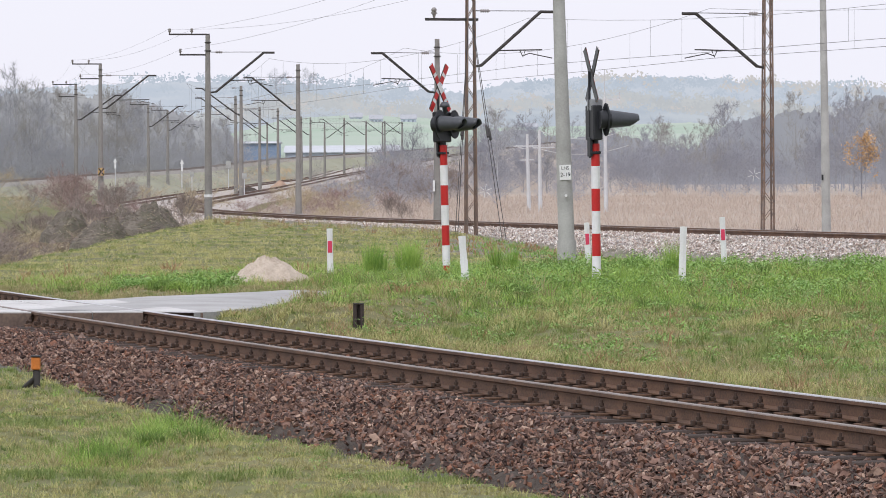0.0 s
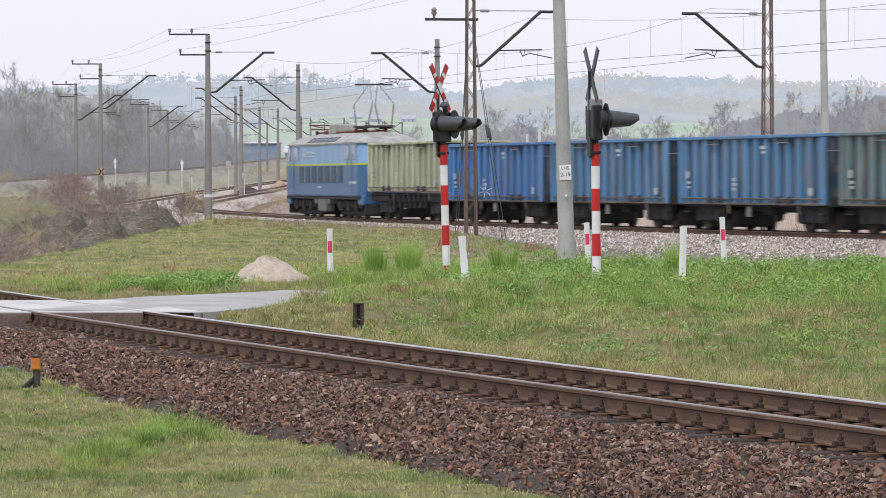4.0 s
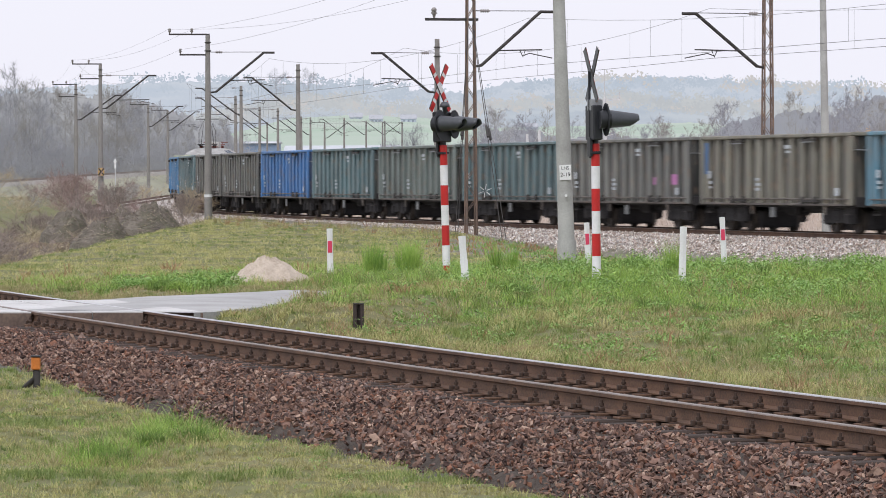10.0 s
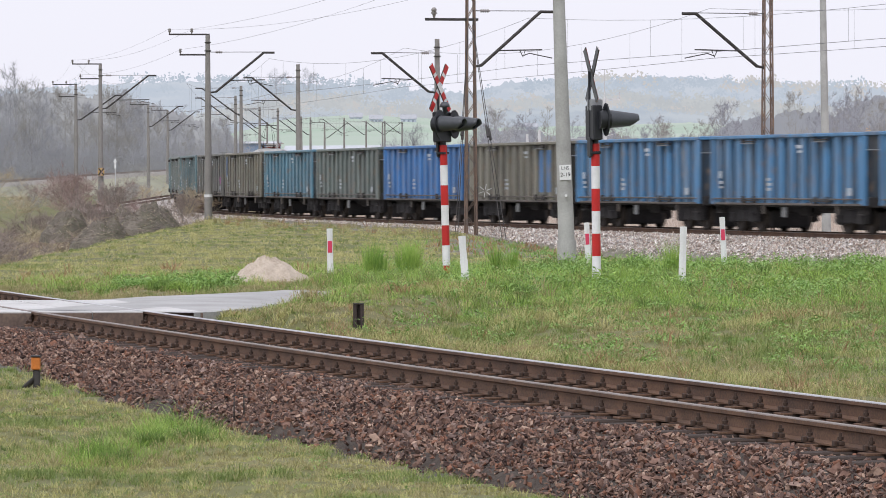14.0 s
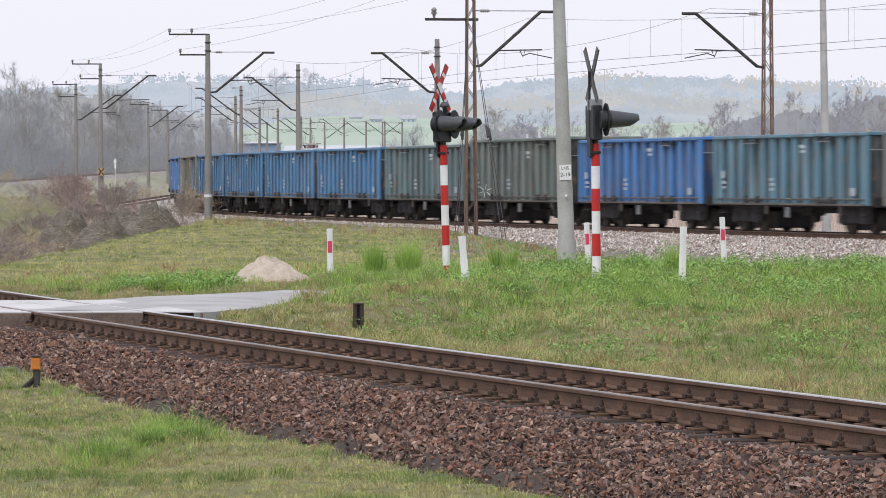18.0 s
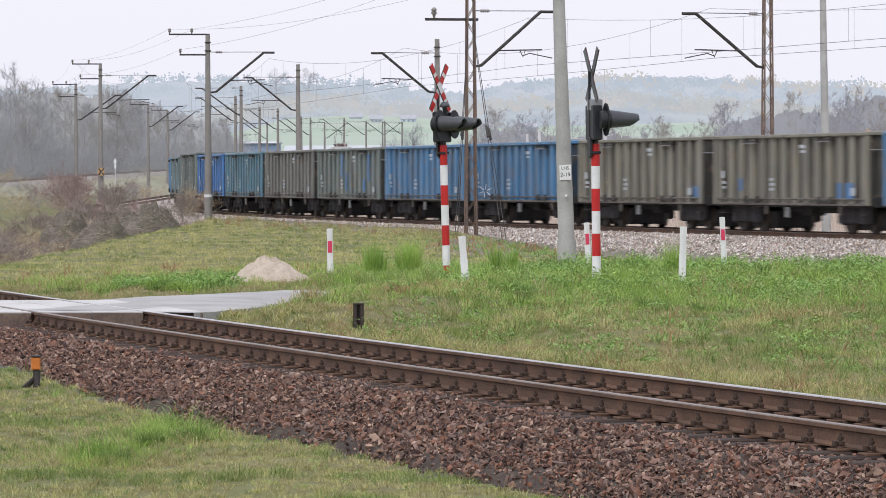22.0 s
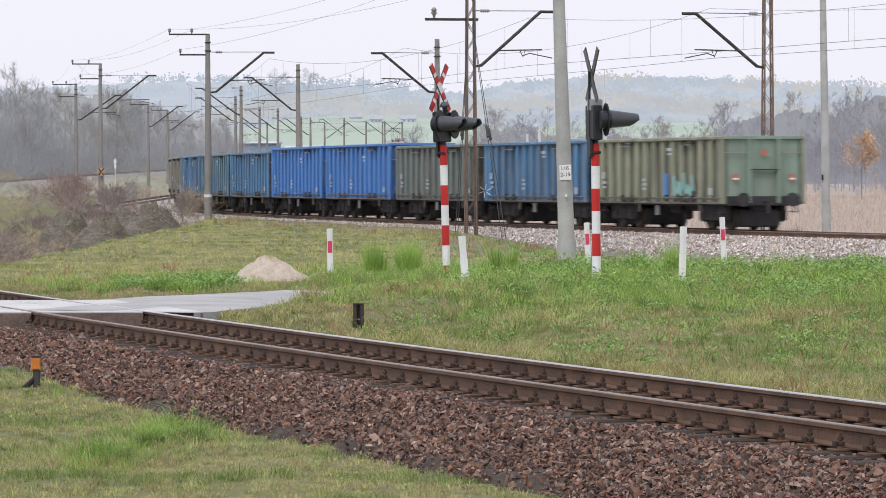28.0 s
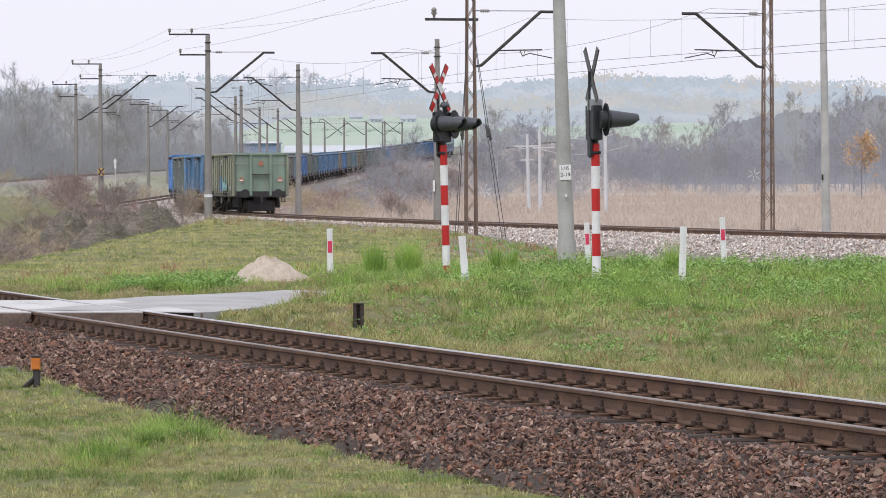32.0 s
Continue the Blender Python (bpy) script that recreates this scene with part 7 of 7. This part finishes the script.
def build_wagon(style=0):
    w = thing("coal_wagon", "open coal wagon with ribbed steel sides", "freight wagon", group="wagons of the freight train")
    hl = BODY / 2
    low, top = LOW[style], TALL[style]
    part("underframe", Geo().box((0, 0, 0.98), (BODY, 2.3, 0.16), bev=0.03).box((0, 1.2, 0.95), (BODY, 0.10, 0.24), bev=0.01).box((0, -1.2, 0.95), (BODY, 0.10, 0.24), bev=0.01), BOGIE, w)
    part("floor", Geo().box((0, 0, FLOOR), (BODY - 0.1, 2.6, 0.08)), BOGIE, w)
    for sy in (-1, 1):
        # Sheet behind the ribs; its dark panel colour mixes coal dust and shade.
        side = part("side_wall", Geo().box((0, sy * (HALF_W - 0.15), (low + top - 0.1) / 2), (BODY, 0.03, top - 0.1 - low)), P_PANEL, w)
        for xx in RIBS:
            put("rib", RIB_ME[style], side, Matrix.Translation((xx, sy * (HALF_W - 0.085), 0)))
        part("top_rail", Geo().box((0, sy * (HALF_W - 0.03), top - 0.06), (BODY + 0.06, 0.14, 0.12), bev=0.025), W_BLUE, w)
        part("lower_sill", Geo().box((0, sy * (HALF_W + 0.005), low + 0.19), (BODY - 0.3, 0.05, 0.045), bev=0.01).box((0, sy * (HALF_W - 0.06), low + 0.02), (BODY, 0.12, 0.07), bev=0.01), P_SILL, w)
        for sx in (-1, 1):
            part("corner_post", Geo().box((sx * (hl - 0.06), sy * (HALF_W - 0.015), (low + top) / 2 - 0.06), (0.24, 0.10, top - low - 0.12), bev=0.015), W_BLUE, w)
            part("door_bar", Geo().box((sx * 3.05, sy * (HALF_W + 0.06), top - 0.21), (1.15, 0.04, 0.045)).box((sx * 3.05 - 0.5, sy * (HALF_W + 0.03), top - 0.19), (0.06, 0.09, 0.13)).box((sx * 3.05 + 0.5, sy * (HALF_W + 0.03), top - 0.19), (0.06, 0.09, 0.13)), IRON_DARK, w)
            part("door_ledge", Geo().box((sx * 3.05, sy * (HALF_W + 0.055), top - 0.27), (1.0, 0.06, 0.03)), GALV, w, "pale worn ledge over the door")
            part("door_latch", Geo().box((sx * 3.05, sy * (HALF_W + 0.02), low + 0.13), (1.5, 0.05, 0.05)).box((sx * 3.05 - 0.5, sy * (HALF_W + 0.03), low + 0.16), (0.14, 0.08, 0.22)).box((sx * 3.05 + 0.5, sy * (HALF_W + 0.03), low + 0.16), (0.14, 0.08, 0.22)), IRON_DARK, w)
            part("hinge_bracket", Geo().box((sx * 3.05 - 1.1, sy * (HALF_W - 0.05), low - 0.14), (0.10, 0.07, 0.34), bev=0.015), P_SILL, w)
            part("label_panel", Geo().box((-5.25 if sx < 0 else 5.62, sy * (HALF_W + 0.012), low + (0.42 if sx < 0 else 0.98)), (0.30 if sx < 0 else 0.20, 0.012, 0.24), bev=0.003), W_LABEL, w, "pale lettering panel worn unreadable")
        for xx, zz, wd, ht in ((5.62, 0.72, 0.24, 0.10), (5.6, 0.56, 0.2, 0.08), (1.42, 0.50, 0.30, 0.09), (1.38, 0.66, 0.36, 0.09), (1.44, 0.82, 0.26, 0.09), (-1.15, 1.86, 0.44, 0.11), (-1.2, 1.70, 0.34, 0.08)):
            part("lettering_bar", Geo().box((xx, sy * (HALF_W - 0.022), low + zz), (wd, 0.014, ht)), W_LABEL, w)
    for sx in (-1, 1):
        # End walls use the darkened panel colour for shade between wagons.
        part("end_wall", Geo().box((sx * (hl - 0.05), 0, (low + top) / 2), (0.05, 2 * HALF_W - 0.1, top - low)), P_PANEL, w)
        part("end_rail", Geo().box((sx * (hl + 0.02), 0, top - 0.05), (0.13, 2 * HALF_W, 0.12), bev=0.02), W_BLUE, w)
        for yy in (-0.52, 0.52):
            part("end_stake", Geo().box((sx * (hl + 0.05), yy, (low + top) / 2 - 0.03), (0.15, 0.13, top - low - 0.1), bev=0.02), W_BLUE, w)
        part("end_step", Geo().box((sx * (hl + 0.10), 0, 2.05), (0.16, 0.95, 0.04)), BOGIE, w)
        for yy in (-1.0, 1.0):
            part("grab_rail", Geo().tube((sx * (hl + 0.07), yy - 0.35, 2.62), (sx * (hl + 0.07), yy + 0.35, 2.62), 0.018, n=6).tube((sx * (hl - 0.04), yy - 0.35, 2.62), (sx * (hl + 0.07), yy - 0.35, 2.62), 0.018, n=6).tube((sx * (hl - 0.04), yy + 0.35, 2.62), (sx * (hl + 0.07), yy + 0.35, 2.62), 0.018, n=6), GALV, w)
        part("headstock", Geo().box((sx * (hl + 0.02), 0, 1.0), (0.14, 2.6, 0.32), bev=0.02), BOGIE, w)
        part("coupling_hook", Geo().tube((sx * hl, 0, 1.0), (sx * (hl + 0.5), 0, 0.98), 0.05, n=6).box((sx * (hl + 0.45), 0, 0.78), (0.08, 0.12, 0.4), bev=0.02), BOGIE, w)
        for yy in (-0.875, 0.875):
            part("buffer", Geo().tube((sx * (hl + 0.05), yy, 1.04), (sx * (hl + 0.42), yy, 1.04), 0.10, n=10).tube((sx * (hl + 0.42), yy, 1.04), (sx * (hl + 0.47), yy, 1.04), 0.24, n=14), BOGIE, w)
        bg = put("bogie", BOGIE_ME, w, Matrix.Translation((sx * 4.5, 0, 0)))
        for dx in (-0.9, 0.9):
            put("wheelset", WHEELSET_ME, bg, Matrix.Translation((dx, 0, 0)))
        part("brake_rigging", Geo().box((sx * 4.5, 0, 0.42), (3.1, 1.36, 0.60), bev=0.06), BOGIE, w)
        for sy in (-1, 1):
            part("step", Geo().box((sx * 5.9, sy * 1.3, 0.62), (0.4, 0.2, 0.03)).box((sx * 5.9 - 0.18, sy * 1.34, 0.78), (0.03, 0.03, 0.34)).box((sx * 5.9 + 0.18, sy * 1.34, 0.78), (0.03, 0.03, 0.34)), IRON_DARK, w)
    part("centre_sill", Geo().box((0, 0, 0.80), (BODY - 0.4, 0.7, 0.30), bev=0.05), BOGIE, w)
    part("brake_gear", Geo().box((0.6, 0.3, 0.72), (1.0, 0.5, 0.36), bev=0.06).tube((-1.4, -0.4, 0.74), (-0.3, -0.4, 0.74), 0.18, n=10).tube((-2.6, 0, 0.66), (2.6, 0, 0.66), 0.04, n=6), BOGIE, w)
    part("brake_lever", Geo().box((0.55, 1.24, 0.66), (0.34, 0.05, 0.34), bev=0.01).box((0.55, -1.24, 0.66), (0.34, 0.05, 0.34), bev=0.01), GALV, w, "pale brake changeover plate")
    if style == 1:
        for i in range(8):
            part("frame_bracket", Geo().box((-3.2 + i * 0.9, 1.3, 0.86), (0.09, 0.12, 0.62)).box((-3.2 + i * 0.9, -1.3, 0.86), (0.09, 0.12, 0.62)), BOGIE, w)
    return w


def repair_patch(w, x0, x1, z0, z1, material, label):
    """Fresh paint on the ribs and panels of the side between two places."""
    for xx in RIBS:
        if x0 <= xx <= x1:
            part("painted_patch", Geo().box((xx, HALF_W - 0.020, (z0 + z1) / 2), (0.33, 0.014, z1 - z0)), material, w, label)
        if x0 <= xx + 0.46 <= x1:
            part("painted_patch", Geo().box((xx + 0.46, HALF_W - 0.130, (z0 + z1) / 2), (0.47, 0.014, z1 - z0)), material, w, label)


# Panel colours darker than the ribs: coal dust plus painted recess shade.
DUST_SHADE = {"c": ((0.021, 0.045, 0.062), (0.029, 0.061, 0.084)), "b": ((0.018, 0.055, 0.145), (0.024, 0.07, 0.18)), "n": ((0.038, 0.135, 0.37), (0.042, 0.15, 0.40)), "s": ((0.019, 0.046, 0.078), (0.025, 0.058, 0.101)), "t": ((0.021, 0.035, 0.038), (0.029, 0.046, 0.052)), "g": ((0.032, 0.038, 0.031), (0.041, 0.050, 0.038)),
          "o": ((0.043, 0.046, 0.029), (0.058, 0.061, 0.038)), "m": ((0.040, 0.045, 0.032), (0.052, 0.057, 0.040)), "w": ((0.024, 0.025, 0.026), (0.032, 0.033, 0.033)), "k": ((0.030, 0.030, 0.027), (0.040, 0.040, 0.034))}
PAINTS = {"c": (W_AQUA, "faded teal-blue"), "b": (W_BLUE, "bright blue"), "s": (W_SKY, "faded blue"), "t": (W_TEAL, "dirty teal"), "g": (W_GREEN, "dull green"), "o": (W_OLIVE, "olive green"), "m": (W_MOSS, "mossy olive green"), "w": (W_BROWN, "dusty grey-brown"), "k": (W_KHAKI, "dusty khaki"), "n": (W_NEW, "clean bright blue")}
PANELS = {k: paint("coal_dust_shade_" + v[0].name, *DUST_SHADE[k], amt=0.8) for k, v in PAINTS.items()}
ORDER = "obsstwwbtgtwkcgbksssstgbcwgsskkscsnngsm"


def repaint(w, material, panel):
    for o in w.children_recursive:
        if o.material_slots and o.data.materials[0] == P_PANEL:
            o.material_slots[0].link = "OBJECT"
            o.material_slots[0].material = panel
        if o.material_slots and o.data.materials[0] == W_BLUE:
            o.material_slots[0].link = "OBJECT"
            o.material_slots[0].material = material


def build_loco():
    t = thing("electric_locomotive", "blue electric locomotive with lime stripe, grey roof and raised pantograph", "locomotive")

    def ring(z, half, w, cut):
        e = w - cut
        return [(half, -e, z), (half, e, z), (half - 0.75, w, z), (-half + 0.75, w, z), (-half, e, z), (-half, -e, z), (-half + 0.75, -w, z), (half - 0.75, -w, z)]

    def loft(rings):
        n = 8
        vs = [p for r in rings for p in r]
        fs = [(i * n + k, i * n + (k + 1) % n, i * n + n + (k + 1) % n, i * n + n + k) for i in range(len(rings) - 1) for k in range(n)]
        fs += [tuple(range(n - 1, -1, -1)), tuple(range(len(vs) - n, len(vs)))]
        return Geo().add(vs, fs)

    part("lower_body", loft([ring(1.0, 8.84, 1.45, 0.28), ring(1.06, 8.88, 1.47, 0.26), ring(2.41, 9.05, 1.47, 0.26)]), L_BLUE, t)
    part("stripe", loft([ring(2.41, 9.06, 1.478, 0.26), ring(2.50, 9.06, 1.478, 0.26)]), L_LIME, t, "lime yellow stripe")
    part("upper_body", loft([ring(2.50, 9.05, 1.465, 0.26), ring(3.38, 8.55, 1.44, 0.30)]), L_LIGHT, t, "light blue upper body")
    roof = part("roof", loft([ring(3.38, 8.72, 1.50, 0.32), ring(3.44, 8.7, 1.50, 0.32), ring(3.62, 8.0, 1.28, 0.32), ring(3.80, 7.2, 0.95, 0.3), ring(3.90, 6.6, 0.5, 0.2)]), L_ROOF, t, "dusty pale grey roof")
    for k in range(7):
        for sy in (-1, 1):
            part("roof_grille", Geo().box((-2.9 + k * 0.98, sy * 1.30, 3.60), (0.66, 0.36, 0.03), turn=Matrix.Rotation(-sy * 0.62, 3, "X")), L_DARKWIN, roof)
    for sy in (-1, 1):
        for k in range(7):
            lv = part("louvre", Geo().box((-4.45 + k * 1.5, sy * 1.474, 2.0), (1.06, 0.03, 0.76), bev=0.01), L_DARKWIN, t, "dark louvred side window")
            part("louvre_frame", Geo().box((-4.45 + k * 1.5, sy * 1.478, 2.395), (1.12, 0.03, 0.03)).box((-4.45 + k * 1.5, sy * 1.478, 1.605), (1.12, 0.03, 0.03)).box((-4.45 + k * 1.5, sy * 1.49, 2.0), (0.035, 0.02, 0.76)), L_BLUE, lv)
        for xx in (5.9, 7.6, -5.9, -7.6):
            part("cab_window", Geo().box((xx, sy * 1.462, 2.98), (0.62 if abs(xx) > 7 else 0.95, 0.03, 0.66), bev=0.02), GLASS, t)
        for xx in (6.75, -6.75):
            part("cab_door", Geo().box((xx, sy * 1.474, 1.76), (0.62, 0.02, 1.24), bev=0.008), L_BLUE, t)
            for dx in (-0.42, 0.42):
                part("handrail", Geo().tube((xx + dx, sy * 1.53, 1.3), (xx + dx, sy * 1.53, 2.9), 0.018, n=6), GALV, t)
        part("emblem", Geo().box((2.6, sy * 1.468, 3.02), (2.2, 0.02, 0.10)).box((2.9, sy * 1.468, 2.86), (2.8, 0.02, 0.07)).box((4.1, sy * 1.468, 2.97), (0.34, 0.02, 0.30), turn=Matrix.Rotation(0.5, 3, "Y")), L_MARK, t, "pale worn emblem bars")
        part("number_bar", Geo().box((-7.2, sy * 1.478, 1.62), (1.5, 0.02, 0.13)), L_MARK, t, "pale number bar")
        part("number_bar", Geo().box((0.3, sy * 1.478, 1.42), (0.85, 0.02, 0.09)), L_MARK, t, "pale data bar")
        part("equipment_box", Geo().box((0, sy * 1.2, 0.60), (1.9, 0.45, 0.62), bev=0.05), L_BOX, t, "grey underfloor equipment box")
        part("equipment_box", Geo().box((-1.5, sy * 1.22, 0.82), (0.6, 0.4, 0.34), bev=0.04).box((1.5, sy * 1.22, 0.82), (0.6, 0.4, 0.34), bev=0.04), L_BOX, t)
        part("frame_sill", Geo().box((0, sy * 1.35, 0.94), (17.0, 0.16, 0.16), bev=0.02), BOGIE, t)
    for sx in (-1, 1):
        for yy in (-0.62, 0.62):
            part("windscreen", Geo().box((sx * 8.83, yy, 2.97), (0.06, 0.95, 0.62), bev=0.02, turn=Matrix.Rotation(-sx * 0.52, 3, "Y")), GLASS, t)
            part("headlight", Geo().tube((sx * 8.95, yy * 1.45, 1.55), (sx * 9.04, yy * 1.45, 1.55), 0.13, n=12), PORCELAIN, t)
            part("buffer", Geo().tube((sx * 8.9, yy * 1.41, 1.04), (sx * 9.45, yy * 1.41, 1.04), 0.11, n=10).tube((sx * 9.45, yy * 1.41, 1.04), (sx * 9.6, yy * 1.41, 1.04), 0.25, n=14), BOGIE, t)
        part("skirt", Geo().box((sx * 8.3, 0, 0.84), (1.1, 2.75, 0.46), bev=0.08), L_BLUE, t, "blue end skirt")
        part("rail_guard", Geo().box((sx * 8.75, 0, 0.42), (0.12, 2.5, 0.5), bev=0.04), BOGIE, t)
        part("coupling_hook", Geo().tube((sx * 8.8, 0, 1.0), (sx * 9.4, 0, 0.98), 0.06, n=6), BOGIE, t)
        fr = Geo()
        for sy in (-1, 1):
            fr.box((sx * 5.15, sy * 1.12, 0.66), (5.6, 0.16, 0.36), bev=0.04)
            for k in (-1.75, 0, 1.75):
                fr.box((sx * 5.15 + k, sy * 1.16, 0.58), (0.5, 0.24, 0.5), bev=0.05)
            for k in (-0.9, 0.9):
                fr.tube((sx * 5.15 + k, sy * 1.16, 0.5), (sx * 5.15 + k, sy * 1.16, 0.95), 0.1, n=8)
        part("traction_gear", Geo().box((sx * 5.15, 0, 0.52), (5.9, 1.9, 0.78), bev=0.08), BOGIE, t)
        bg = part("bogie", fr, BOGIE, t)
        for k in (-1.75, 0, 1.75):
            put("wheelset", WHEELSET_ME, bg, Matrix.Translation((sx * 5.15 + k, 0, 0)) @ Matrix.Diagonal((1.28, 1.0, 1.28, 1)))
    part("roof_box", Geo().box((2.0, 0, 4.12), (1.1, 1.1, 0.5), bev=0.06), L_ROOF, roof)
    part("roof_duct", Geo().box((-1.0, 0, 3.98), (4.2, 0.3, 0.14), bev=0.04).tube((-5.5, 0.4, 3.98), (6.0, 0.4, 3.98), 0.04, n=6).tube((-5.5, -0.4, 3.98), (6.0, -0.4, 3.98), 0.04, n=6), PANTO, roof, "red roof busbars")
    for xx in (-5.2, -3.4, 3.2, 5.6):
        for yy in (-0.5, 0.5):
            part("roof_insulator", Geo().lathe([(0.05, 0), (0.09, 0.05), (0.06, 0.1), (0.09, 0.15), (0.05, 0.22)], 8, (xx, yy, 3.86)), PANTO, roof)
    low = Geo()
    for yy in (-0.55, 0.55):
        low.tube((3.4, yy, 4.12), (6.6, yy, 4.18), 0.035, n=6).tube((4.0, yy, 4.22), (6.2, yy * 0.9, 4.30), 0.03, n=6)
    low.box((5.1, 0, 4.34), (0.5, 1.9, 0.06)).tube((3.4, -0.6, 4.12), (3.4, 0.6, 4.12), 0.035, n=6).tube((6.6, -0.6, 4.16), (6.6, 0.6, 4.16), 0.035, n=6)
    part("pantograph", low, PANTO, t, "lowered red pantograph")
    up = Geo()
    for yy in (-0.55, 0.55):
        up.tube((-6.2, yy, 4.1), (-3.6, yy, 4.1), 0.05, n=6)
        up.tube((-3.7, yy, 4.12), (-2.9, yy * 0.9, 5.15), 0.024, n=6).tube((-6.1, yy, 4.12), (-6.9, yy * 0.9, 5.15), 0.024, n=6)
        up.tube((-2.9, yy * 0.9, 5.15), (-4.7, yy * 0.4, 6.02), 0.014, n=6).tube((-6.9, yy * 0.9, 5.15), (-5.1, yy * 0.4, 6.02), 0.014, n=6)
    up.box((-4.9, 0, 4.16), (2.9, 1.3, 0.07)).box((-4.9, 0, 6.06), (0.4, 1.7, 0.06))
    part("pantograph", up, IRON_DARK, t, "raised dark pantograph")
    return t


wagons = []
first = build_wagon(0)
short = build_wagon(1)
tall = build_wagon(2)
for i, key in enumerate(ORDER):
    if i == 0:
        w = short
    elif i == 22:
        w = tall
    elif i in (34, 35):
        w = copy_thing(tall, Matrix.Identity(4))
    else:
        w = first if i == 1 else copy_thing(first, Matrix.Identity(4))
    wagons.append(w)
for w, key in zip(wagons, ORDER):
    repaint(w, PAINTS[key][0], PANELS[key])
    tagged(w, PAINTS[key][1] + " open coal wagon with ribbed sides and grimy bogies")
last = wagons[-1]
for yy in (-1.02, 1.02):
    tb = part("tail_board", Geo().box((-6.47, yy, 1.78), (0.02, 0.22, 0.22)), TAIL_RED, last, "red and white tail board")
    part("white_bar", Geo().box((-6.485, yy, 1.74), (0.02, 0.19, 0.06)), WHITE_PAINT, tb)
part("marking_plate", Geo().box((-6.50, 0.0, 2.62), (0.02, 0.22, 0.22)), TAIL_RED, last, "faded red marking plate")
part("painted_patch", Geo().box((-0.9, HALF_W + 0.008, 1.56), (0.45, 0.01, 0.75)), W_NEW, last, "blue painted patch")
for k, (px, pz, pw, ph) in enumerate(((-1.75, 1.5, 0.26, 0.7), (-2.25, 1.42, 0.55, 0.42), (-2.75, 1.58, 0.22, 0.75), (-3.2, 1.36, 0.5, 0.3), (-3.55, 1.6, 0.2, 0.55))):
    part("painted_patch", Geo().box((px, HALF_W + 0.008, pz), (pw, 0.01, ph), turn=Matrix.Rotation(0.25 * (-1) ** k, 3, "Y")).shift(Matrix.Identity(4)), AQUA, last, "pale aqua spray painted stroke")
tagged(last, "dusty olive-green open coal wagon with tail boards at the rear")
for o in last.children_recursive:
    if o.name.split(".")[0] in ("end_wall", "end_rail", "end_stake"):
        o.material_slots[0].link = "OBJECT"
        o.material_slots[0].material = W_END
FRESH = paint("fresh_blue_touch_up", (0.07, 0.22, 0.48), (0.06, 0.18, 0.40), amt=0.5)
OCHRE = paint("ochre_primer", (0.33, 0.23, 0.13), (0.26, 0.19, 0.12), amt=0.4)
PINK = mat("pink_spray_paint", (0.55, 0.20, 0.45), (0.45, 0.18, 0.38), 0.6, 0, 3, 12, 0)
BLUE_PATCH, OCHRE_PATCH = "fresh blue repainted patch", "ochre primer patch"
for i, x0, x1, z0, z1, m_, lab in ((16, -4.4, -2.6, 1.25, 2.85, FRESH, BLUE_PATCH), (12, 5.6, 6.3, 1.9, 2.95, FRESH, BLUE_PATCH),
                                   (26, 0.9, 2.3, 1.9, 2.9, FRESH, BLUE_PATCH), (26, -0.4, 0.9, 1.25, 2.1, FRESH, BLUE_PATCH), (26, -4.9, -3.3, 1.7, 2.9, FRESH, BLUE_PATCH), (26, -3.6, -3.0, 1.25, 1.8, FRESH, BLUE_PATCH),
                                   (32, -1.6, 3.8, 1.2, 2.1, FRESH, BLUE_PATCH), (32, 0.6, 1.6, 2.3, 2.75, OCHRE, OCHRE_PATCH), (32, -2.8, -2.2, 1.6, 2.2, OCHRE, OCHRE_PATCH),
                                   (30, -5.2, -3.9, 1.1, 1.6, FRESH, BLUE_PATCH), (30, 3.7, 4.3, 1.35, 1.75, FRESH, BLUE_PATCH), (29, -6.0, -5.2, 1.1, 1.5, FRESH, BLUE_PATCH),
                                   (11, -3.2, -2.7, 1.55, 1.8, PINK, "faded pink spray mark"), (11, -5.1, -4.5, 1.55, 1.9, PINK, "faded pink spray mark")):
    repair_patch(wagons[i], x0, x1, z0, z1, m_, lab)
loco = build_loco()


# ---- how the train moves ----
RUN_T = [0, 1, 2, 3, 6, 9, 13, 17, 20, 22, 24, 25, 29, 30, 32]
RUN_C = [40.348, 40.26, 40.178, 40.105, 39.937, 39.784, 39.621, 39.482, 39.381, 39.318, 39.282, 39.252, 38.964, 38.90, 38.795]
RUN = np.polyfit(RUN_T, RUN_C, 6)


def coupling(t):
    """Where, along the main line, the coupling behind the locomotive is."""
    return float(np.polyval(RUN, t)) * PITCH + 21.425 * (t - 28.0)


def stance(s, half):
    a, b = main_line(s - half)[0], main_line(s + half)[0]
    d = b - a
    m = Matrix.Translation((a + b) / 2) @ Matrix.Rotation(math.atan2(d.y, d.x), 4, "Z")
    return m @ Matrix.Rotation(-math.atan2(d.z, d.xy.length), 4, "Y")


def motions():
    times = [i * 0.5 for i in range(65)]
    walk(loco, [(t, stance(coupling(t) + 9.62, 5.15)) for t in times])
    for i, w in enumerate(wagons):
        walk(w, [(t, stance(coupling(t) - PITCH * (i + 0.5), 4.5)) for t in times])


motions()
